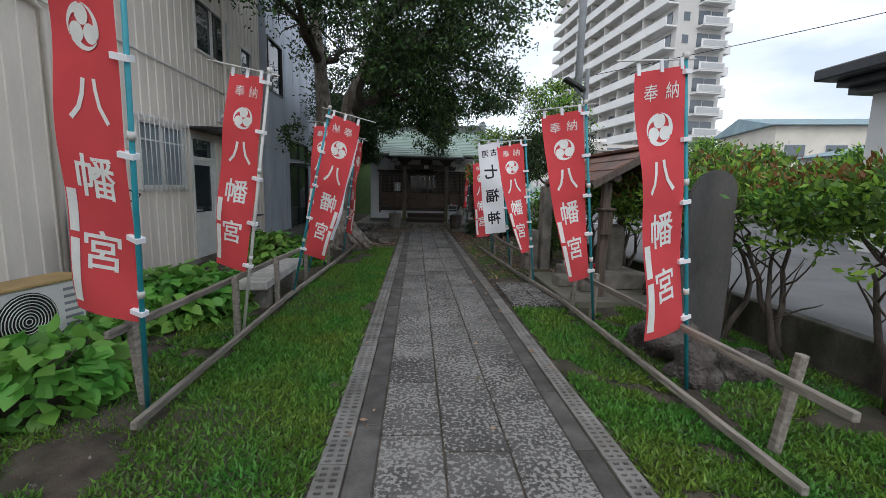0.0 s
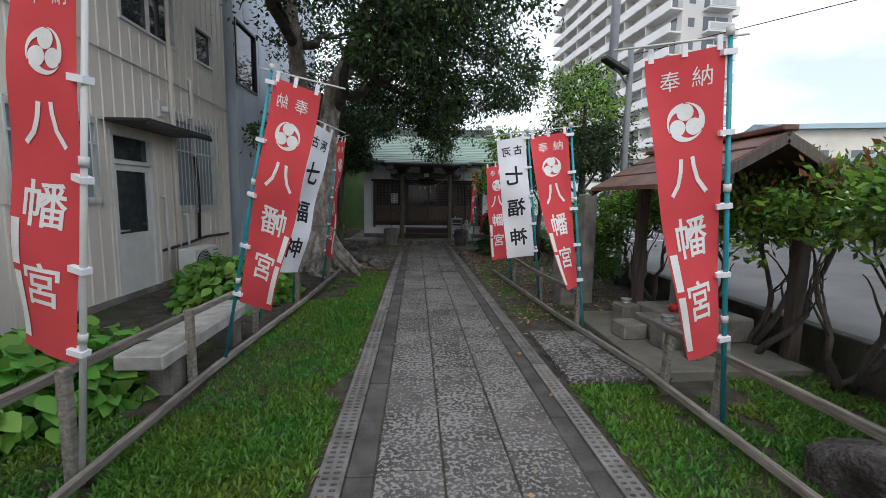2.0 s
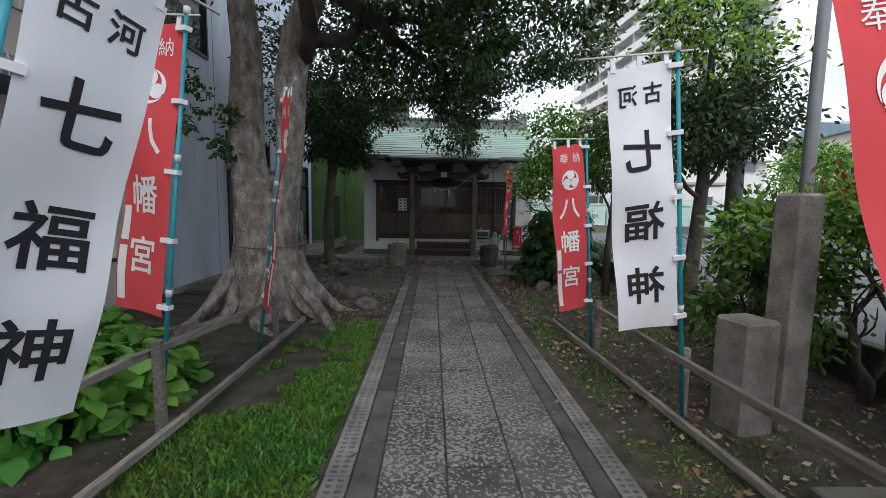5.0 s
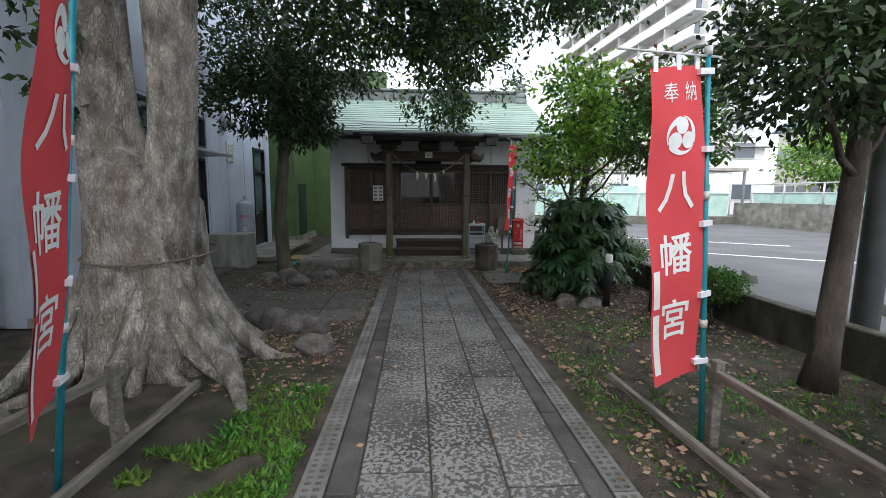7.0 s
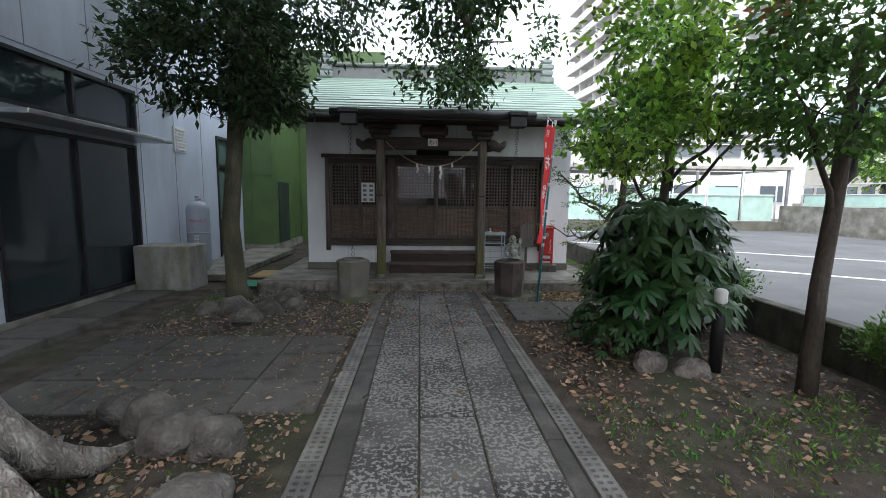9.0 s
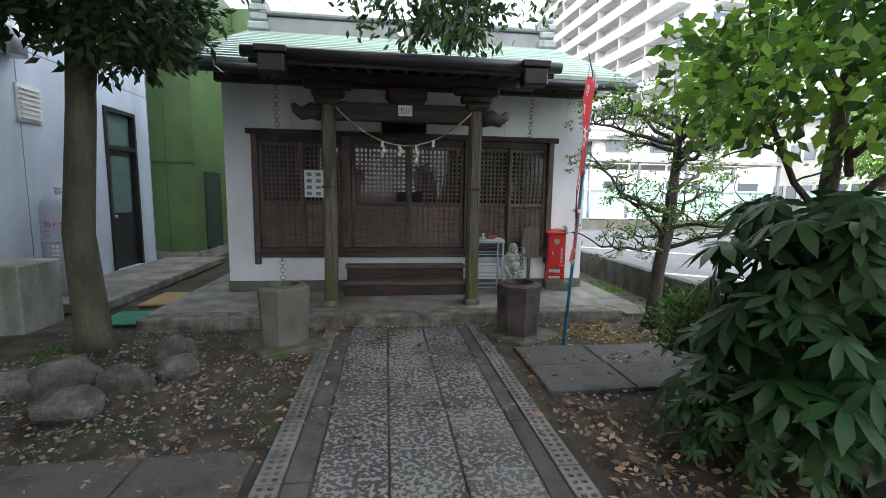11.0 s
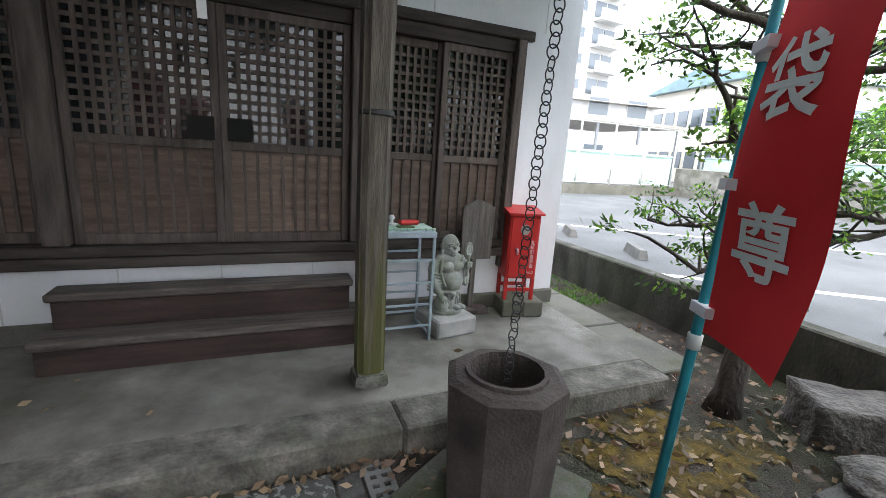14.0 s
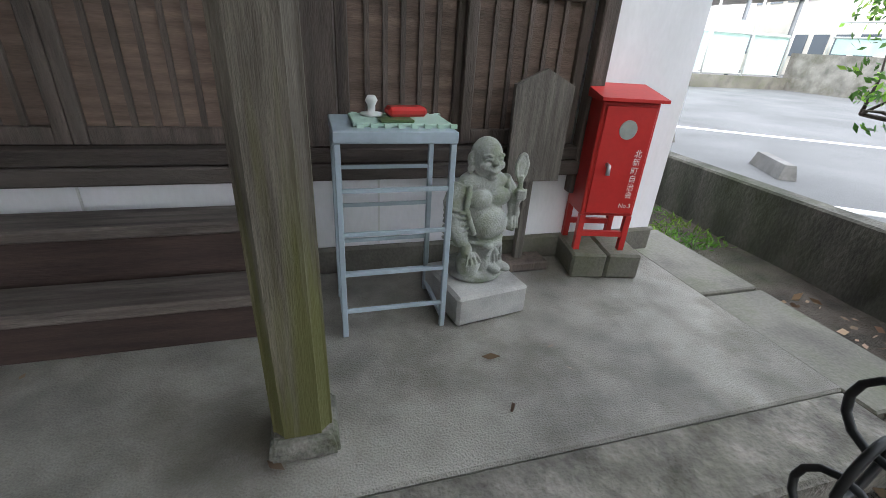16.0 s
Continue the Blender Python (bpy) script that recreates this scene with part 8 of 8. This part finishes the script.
# ---------------------------------------------------------------- poles and wires
def lamp_post():
    t = thing("street_lamp", (3.62, 9.5, 0), "grey steel lamp post with flat lamp head", "street lamp")
    bm = bmesh.new()
    tube(bm, [(0, 0, -0.05), (0, 0, 2.2), (0, 0, 4.1)], [0.06, 0.055, 0.05], 14)
    part("pole", bm, M["grey_pole"], t)
    bm = bmesh.new()
    beam(bm, (-0.05, 0, 3.66), (-0.52, -0.12, 3.86), 0.17, 0.09, bevel=0.02)
    part("lamp_head", bm, M["dark_metal"], t)
    bm = bmesh.new()
    tube(bm, [(0.0, 0, 3.45), (-0.3, -0.06, 3.74)], 0.02, 8)
    part("bracket", bm, M["grey_pole"], t)
    t2 = thing("utility_pole", (3.98, 11.0, 0.3), "tall grey utility pole", "utility pole")
    bm = bmesh.new()
    tube(bm, [(0, 0, 0), (0, 0, 8.5)], [0.10, 0.08], 14)
    part("pole", bm, M["grey_pole"], t2)
    for k, (a, b) in enumerate((((3.98, 11.0, 6.2), (16, 2.0, 7.2)), ((3.62, 9.5, 3.95), (15, 1.0, 6.0)))):
        bm = bmesh.new()
        pts = [(a[0] + (b[0] - a[0]) * q / 10, a[1] + (b[1] - a[1]) * q / 10, a[2] + (b[2] - a[2]) * q / 10 - 0.25 * math.sin(math.pi * q / 10)) for q in range(11)]
        o = Vector(pts[0])
        tube(bm, [Vector(p) - o for p in pts], 0.007, 5)
        single("overhead_wire", bm, M["black"], pts[0], "thin black overhead wire to the pole", "wire", "overhead wires")


M["grey_pole"] = mat("grey_pole", (0.18, 0.19, 0.2), 0.5, 0.1, 5, 60, 0.05)
lamp_post()


# ---------------------------------------------------------------- parking lot fittings
def parking():
    bm = bmesh.new()
    for a, b in (((3.95, 17.45), (8.5, 14.3)), ((3.95, 20.7), (9.0, 17.3)), ((3.95, 25.2), (6, 24.0))):
        beam(bm, (*a, 0.313), (*b, 0.313), 0.09, 0.006)
    structure("parking_line", bm, M["white_paint"], "faded white parking bay lines", "road marking")
    bm = bmesh.new()
    v = [(-0.24, -0.06, 0), (0.24, -0.06, 0), (0.24, 0.06, 0), (-0.24, 0.06, 0), (-0.22, -0.035, 0.1), (0.22, -0.035, 0.1), (0.22, 0.035, 0.1), (-0.22, 0.035, 0.1)]
    v = [bm.verts.new(p) for p in v]
    for q in ((3, 2, 1, 0), (4, 5, 6, 7), (0, 1, 5, 4), (1, 2, 6, 5), (2, 3, 7, 6), (3, 0, 4, 7)):
        bm.faces.new([v[i] for i in q])
    w0 = single("wheel_stop", bm, M["gutter"], (4.5, 19.3, 0.312), "grey concrete parking wheel stop", "wheel stop", "parking wheel stops", rz=62)
    for x, y in ((4.55, 21.1), (4.45, 18.1), (4.42, 16.6), (4.3, 15.7), (4.7, 13.2), (4.7, 11.4)):
        copy_thing(w0, pose(x, y, 0.312, 0, 0, 62))
    # block wall and net fence round the lot
    bm = bmesh.new()
    box(bm, 2.9, 13.9, 25.5, 25.65, -0.05, 0.62)
    structure("lot_wall_north", bm, M["mossy_concrete"], "low concrete wall at the end of the parking lot", "wall")
    bm = bmesh.new()
    box(bm, 13.9, 14.05, 3, 25.65, -0.05, 1.25)
    structure("lot_wall_east", bm, M["concrete"], "stained concrete block wall beside the parking lot", "wall")
    f = thing("mesh_fence", (4.2, 25.58, 0.62), "chain-link fence with pale green netting", "fence")
    for k in range(8):
        bm = bmesh.new()
        tube(bm, [(k * 1.35, 0, 0), (k * 1.35, 0, 1.9)], 0.03, 8)
        part("post", bm, M["white_metal"], f)
    for z in (0.05, 1.0, 1.88):
        bm = bmesh.new()
        tube(bm, [(0, 0, z), (9.45, 0, z)], 0.02, 6)
        part("rail", bm, M["white_metal"], f)
    for k in range(7):
        bm = bmesh.new()
        box(bm, k * 1.35 + 0.05, k * 1.35 + 1.3, 0.05, 0.06, 0.06, 1.05 + 0.25 * (k % 2))
        part("net_panel", bm, M["fence_green"], f)
    g = thing("guard_rail", (13.97, 12, 1.25), "white pipe rail over a pale green net", "fence", rz=90)
    for k in range(9):
        bm = bmesh.new()
        tube(bm, [(k * 1.6, 0, 0), (k * 1.6, 0, 0.75)], 0.03, 8)
        part("post", bm, M["white_metal"], g)
    for z in (0.4, 0.74):
        bm = bmesh.new()
        tube(bm, [(0, 0, z), (12.8, 0, z)], 0.025, 6)
        part("rail", bm, M["white_metal"], g)
    bm = bmesh.new()
    box(bm, 0.1, 12.7, -0.02, -0.01, 0.02, 0.38)
    part("net_panel", bm, M["fence_green"], g)
    # carport
    c = thing("carport", (9.0, 28.5, 0), "long low carport roof on thin posts behind the fence", "carport")
    bm = bmesh.new()
    box(bm, -5.5, 6.5, -1.5, 3.0, 2.7, 2.82)
    part("roof", bm, M["carport"], c)
    for k in range(7):
        bm = bmesh.new()
        tube(bm, [(-5.3 + 1.95 * k, -1.4, 0), (-5.3 + 1.95 * k, -1.4, 2.7)], 0.06, 8)
        part("post", bm, M["grey_pole"], c)


M["carport"] = mat("carport_roof", (0.42, 0.38, 0.34), 0.6, 0.1, 3, 40, 0.0)
parking()


def car(at, rz, paint, label):
    t = thing("parked_car", at, label, "car", "parked cars", rz=rz)
    bm = bmesh.new()
    prof = [(-2.0, 0.3), (-2.02, 0.75), (-1.85, 0.9), (-1.2, 0.98), (-0.75, 1.38), (-0.5, 1.45), (1.2, 1.46), (1.7, 1.35), (1.95, 0.95), (2.0, 0.6), (1.95, 0.3)]
    a = [bm.verts.new((x, -0.74, z)) for x, z in prof]
    b = [bm.verts.new((x, 0.74, z)) for x, z in prof]
    bm.faces.new(a); bm.faces.new(b[::-1])
    for i in range(len(prof)):
        j = (i + 1) % len(prof)
        bm.faces.new((a[j], a[i], b[i], b[j]))
    bmesh.ops.bevel(bm, geom=bm.edges[:], offset=0.05, segments=2, affect="EDGES")
    part("body", bm, paint, t)
    for y in (-0.745, 0.745):
        for x0, x1 in ((-0.85, 0.25), (0.32, 1.4)):
            bm = bmesh.new()
            v = [bm.verts.new(p) for p in ((x0, y, 0.97), (x1, y, 0.97), (x1 - 0.08, y, 1.32), (x0 + (0.28 if x0 < 0 else 0.03), y, 1.32))]
            bm.faces.new(v)
            part("side_window", bm, M["glass"], t)
    for x in (-1.3, 1.25):
        for y in (-0.7, 0.7):
            bm = bmesh.new()
            tube(bm, [(x, y - 0.09, 0.3), (x, y + 0.09, 0.3)], 0.3, 18)
            w = part("wheel", bm, M["black"], t)
            bm = bmesh.new()
            tube(bm, [(x, y - 0.095, 0.3), (x, y + 0.095, 0.3)], 0.18, 14)
            part("rim", bm, M["steel"], w)
    for y in (-0.55, 0.55):
        bm = bmesh.new()
        box(bm, -2.07, -2.0, y - 0.15, y + 0.15, 0.62, 0.74, 0.01)
        part("headlight", bm, M["white_paint"], t)
    return t


M["car_white"] = mat("car_white", (0.7, 0.71, 0.72), 0.25, 0.03, 3, 40, 0.0, spec=0.6)
car((7.0, 28.0, 0.0), 90, M["blue"], "blue hatchback parked under the carport")
car((4.4, 27.8, 0.0), 90, M["car_white"], "white car parked behind the fence")
car((10.0, 28.2, 0.0), 90, M["car_white"], "white car parked under the carport")


# ---------------------------------------------------------------- distant buildings
def apartment():
    """Tall slab block: balconies along the west side and on the south end."""
    X0, Y0, W, LEN, FL, H = 34.0, 61.0, 8.8, 42.0, 14, 2.95
    t = thing("apartment_block", (X0, Y0, 0), "tall pale apartment block with rows of balconies", "apartment building", rz=4)
    bm = bmesh.new()
    box(bm, 1.4, W, 0.0, LEN, 0, FL * H + 1.2)
    part("wall", bm, M["apartment"], t)
    bm = bmesh.new()
    box(bm, -0.3, W + 0.2, -0.2, LEN + 0.2, FL * H + 1.203, FL * H + 1.6)
    part("roof", bm, M["apartment2"], t)
    slab_b = bmesh.new(); box(slab_b, -0.2, 1.4, 0.0, LEN, 0, 0.22); slab_m = mesh_of("balcony_slab", slab_b, M["apartment2"])
    par_b = bmesh.new(); box(par_b, -0.3, -0.15, 0.0, LEN, 0.0, 1.25); par_m = mesh_of("balcony_parapet", par_b, M["apartment2"])
    div_b = bmesh.new(); box(div_b, -0.1, 1.38, -0.08, 0.08, 0, H - 0.25); div_m = mesh_of("divider", div_b, M["apartment"])
    win_b = bmesh.new(); box(win_b, 1.32, 1.39, -1.9, 1.9, 0.1, 2.1); win_m = mesh_of("balcony_window", win_b, M["far_glass"])
    end_b = bmesh.new(); box(end_b, -0.0, 3.9, -1.35, -0.003, 0, 0.2); box(end_b, 0, 3.9, -1.4, -1.3, 0.2, 1.2); end_m = mesh_of("end_balcony", end_b, M["apartment2"])
    rail_b = bmesh.new(); box(rail_b, 0.25, 3.65, -1.43, -1.405, 0.35, 1.05); rail_m = mesh_of("balcony_panel", rail_b, M["balcony_grey"])
    ew_b = bmesh.new(); box(ew_b, 0.0, 1.7, -0.06, -0.004, 0.3, 2.1); ew_m = mesh_of("end_window", ew_b, M["far_glass"])
    sw_b = bmesh.new(); box(sw_b, 0, 0.9, -0.06, -0.004, 0.9, 2.0); sw_m = mesh_of("small_window", sw_b, M["far_glass"])
    ebal_b = bmesh.new(); box(ebal_b, W + 0.003, W + 1.3, 0.3, 3.0, 0, 1.2); ebal_m = mesh_of("side_balcony", ebal_b, M["apartment2"])
    for k in range(FL):
        z = 0.4 + k * H
        for nm, me, loc in (("balcony_slab", slab_m, (0, 0, z)), ("balcony_parapet", par_m, (0, 0, z + 0.05)), ("end_balcony", end_m, (4.3, 0, z)), ("balcony_panel", rail_m, (4.3, 0, z)), ("side_balcony", ebal_m, (0, 0, z))):
            ob = new(nm, me)
            ob.parent, ob.location = t, loc
        for x in (4.5, 6.4):
            ob = new("end_window", ew_m)
            ob.parent, ob.location = t, (x, 0, z + 0.2)
        ob = new("small_window", sw_m)
        ob.parent, ob.location = t, (2.3, 0, z)
        for q in range(7):
            ob = new("balcony_window", win_m)
            ob.parent, ob.location = t, (0, 3.0 + 6 * q, z + 0.22)
            if q:
                ob = new("divider", div_m)
                ob.parent, ob.location = t, (0, 6.0 * q, z + 0.225)
    return t


M["balcony_grey"] = mat("balcony_grey", (0.45, 0.46, 0.47), 0.5, 0.05, 2, 30, 0.0)
apartment()


def far_house(name, at, w, d, h, roof, wall, label, rz=0, storeys=2, gable=True):
    t = thing(name, at, label, "house", rz=rz)
    bm = bmesh.new()
    box(bm, -w / 2, w / 2, -d / 2, d / 2, -0.3, h)
    part("wall", bm, wall, t)
    bm = bmesh.new()
    if gable:
        o = 0.5
        v = [bm.verts.new(p) for p in ((-w / 2 - o, -d / 2 - o, h), (w / 2 + o, -d / 2 - o, h), (w / 2 + o, d / 2 + o, h), (-w / 2 - o, d / 2 + o, h), (-w / 2 - o, 0, h + d * 0.12), (w / 2 + o, 0, h + d * 0.12))]
        for q in ((0, 1, 5, 4), (2, 3, 4, 5), (1, 2, 5), (3, 0, 4), (3, 2, 1, 0)):
            bm.faces.new([v[i] for i in q])
    else:
        box(bm, -w / 2 - 0.3, w / 2 + 0.3, -d / 2 - 0.3, d / 2 + 0.3, h, h + 0.3)
    part("roof", bm, roof, t)
    for s in range(storeys):
        z = 1.0 + s * 2.8
        n = max(2, int(w / 2.6))
        for k in range(n):
            x = -w / 2 + w * (k + 0.5) / n
            bm = bmesh.new()
            box(bm, x - 0.75, x + 0.75, -d / 2 - 0.05, -d / 2 - 0.002, z, z + 1.15)
            wi = part("window", bm, M["white_metal"], t)
            bm = bmesh.new()
            box(bm, x - 0.68, x + 0.68, -d / 2 - 0.07, -d / 2 - 0.052, z + 0.07, z + 1.08)
            part("pane", bm, M["far_glass"], wi)
            bm = bmesh.new()
            y0, y1 = -d / 2 + d * (k + 0.5) / n - 0.5, -d / 2 + d * (k + 0.5) / n + 0.5
            box(bm, -w / 2 - 0.05, -w / 2 - 0.002, y0, y1, z, z + 1.1)
            part("side_window", bm, M["far_glass"], t)
    return t


M["cream"] = mat("cream_wall", (0.66, 0.62, 0.54), 0.8, 0.05, 1, 20, 0.0)
M["pale_wall"] = mat("pale_wall", (0.72, 0.71, 0.69), 0.8, 0.05, 1, 20, 0.0)
M["blue_roof"] = mat("blue_grey_roof", (0.18, 0.27, 0.30), 0.5, 0.1, 1, 20, 0.0)
far_house("long_house", (37, 34, 0.3), 19, 10, 6.3, M["blue_roof"], M["cream"], "two-storey cream building with low blue-green roof", -14)
far_house("town_house", (19, 41, 0.3), 11, 8, 4.6, M["carport"], M["pale_wall"], "pale two-storey town house", -8)
far_house("town_house", (11, 44, 0.3), 12, 8, 5.6, M["pale_wall"], M["pale_wall"], "pale flat-roofed town building", 2, 2, False)
far_house("town_house", (0, 38, 0.3), 9, 8, 5.4, M["blue_roof"], M["cream"], "cream town house behind the shrine", 0)
far_house("town_house", (27, 20, 0.3), 10, 9, 3.4, M["blue_roof"], M["pale_wall"], "pale town house beyond the lot", 80, 1)
far_house("town_house", (24, 8, 0.3), 12, 9, 3.2, M["blue_roof"], M["pale_wall"], "low white building beyond the lot", 85, 1)
for k, (x, y, s) in enumerate(((16.5, 20.5, 1.0), (16.8, 24.5, 1.2), (15.8, 15.0, 0.8))):
    small_tree("street_tree", (x, y, 0.3), [(0, 0, -0.3), (0, 0, 1.2 * s), (0.1, 0, 2.4 * s)], [0.14, 0.1, 0.05], [((0, 0, 1.2 * s), (0.8 * s, 0.2, 2.2 * s), 0.05), ((0, 0, 1.3 * s), (-0.8 * s, -0.2, 2.2 * s), 0.05)],
               [((0, 0, 2.3 * s), (1.3 * s, 1.3 * s, 0.9 * s), 2600), ((0.2, 0, 3.0 * s), (0.9 * s, 0.9 * s, 0.7 * s), 1600)], M["leaf_mid"], 0.2, "round green tree behind the lot wall", 40 + k, None, (M["leaf_bright"], 0.4))


def hall_eave():
    """Corner of a dark tiled roof standing over the right side."""
    t = thing("dark_roof_house", (9.5, 6.4, -0.1), "dark timber house corner with black eaves and roof railing", "house")
    bm = bmesh.new()
    box(bm, 0.6, 5, -2.5, 3.0, -0.3, 3.9)
    part("wall", bm, M["pale_wall"], t)
    bm = bmesh.new()
    box(bm, -0.5, 5.4, -3, 3.4, 4.2, 4.45, 0.03)
    part("roof", bm, M["roof_dark"], t)
    for k, (z, w) in enumerate(((3.903, 0.2), (4.05, -0.1))):
        bm = bmesh.new()
        box(bm, w, 5.2, -2.8, 3.2, z, z + 0.144)
        part("eave_board", bm, M["roof_dark"], t)
    for k in range(6):
        bm = bmesh.new()
        tube(bm, [(0.2 + 0.35 * k, 0.3, 4.45), (0.2 + 0.35 * k, 0.3, 5.0)], 0.015, 6)
        part("rail_post", bm, M["dark_metal"], t)
    bm = bmesh.new()
    tube(bm, [(0.2, 0.3, 5.0), (1.95, 0.3, 5.0)], 0.015, 6)
    part("rail", bm, M["dark_metal"], t)


hall_eave()
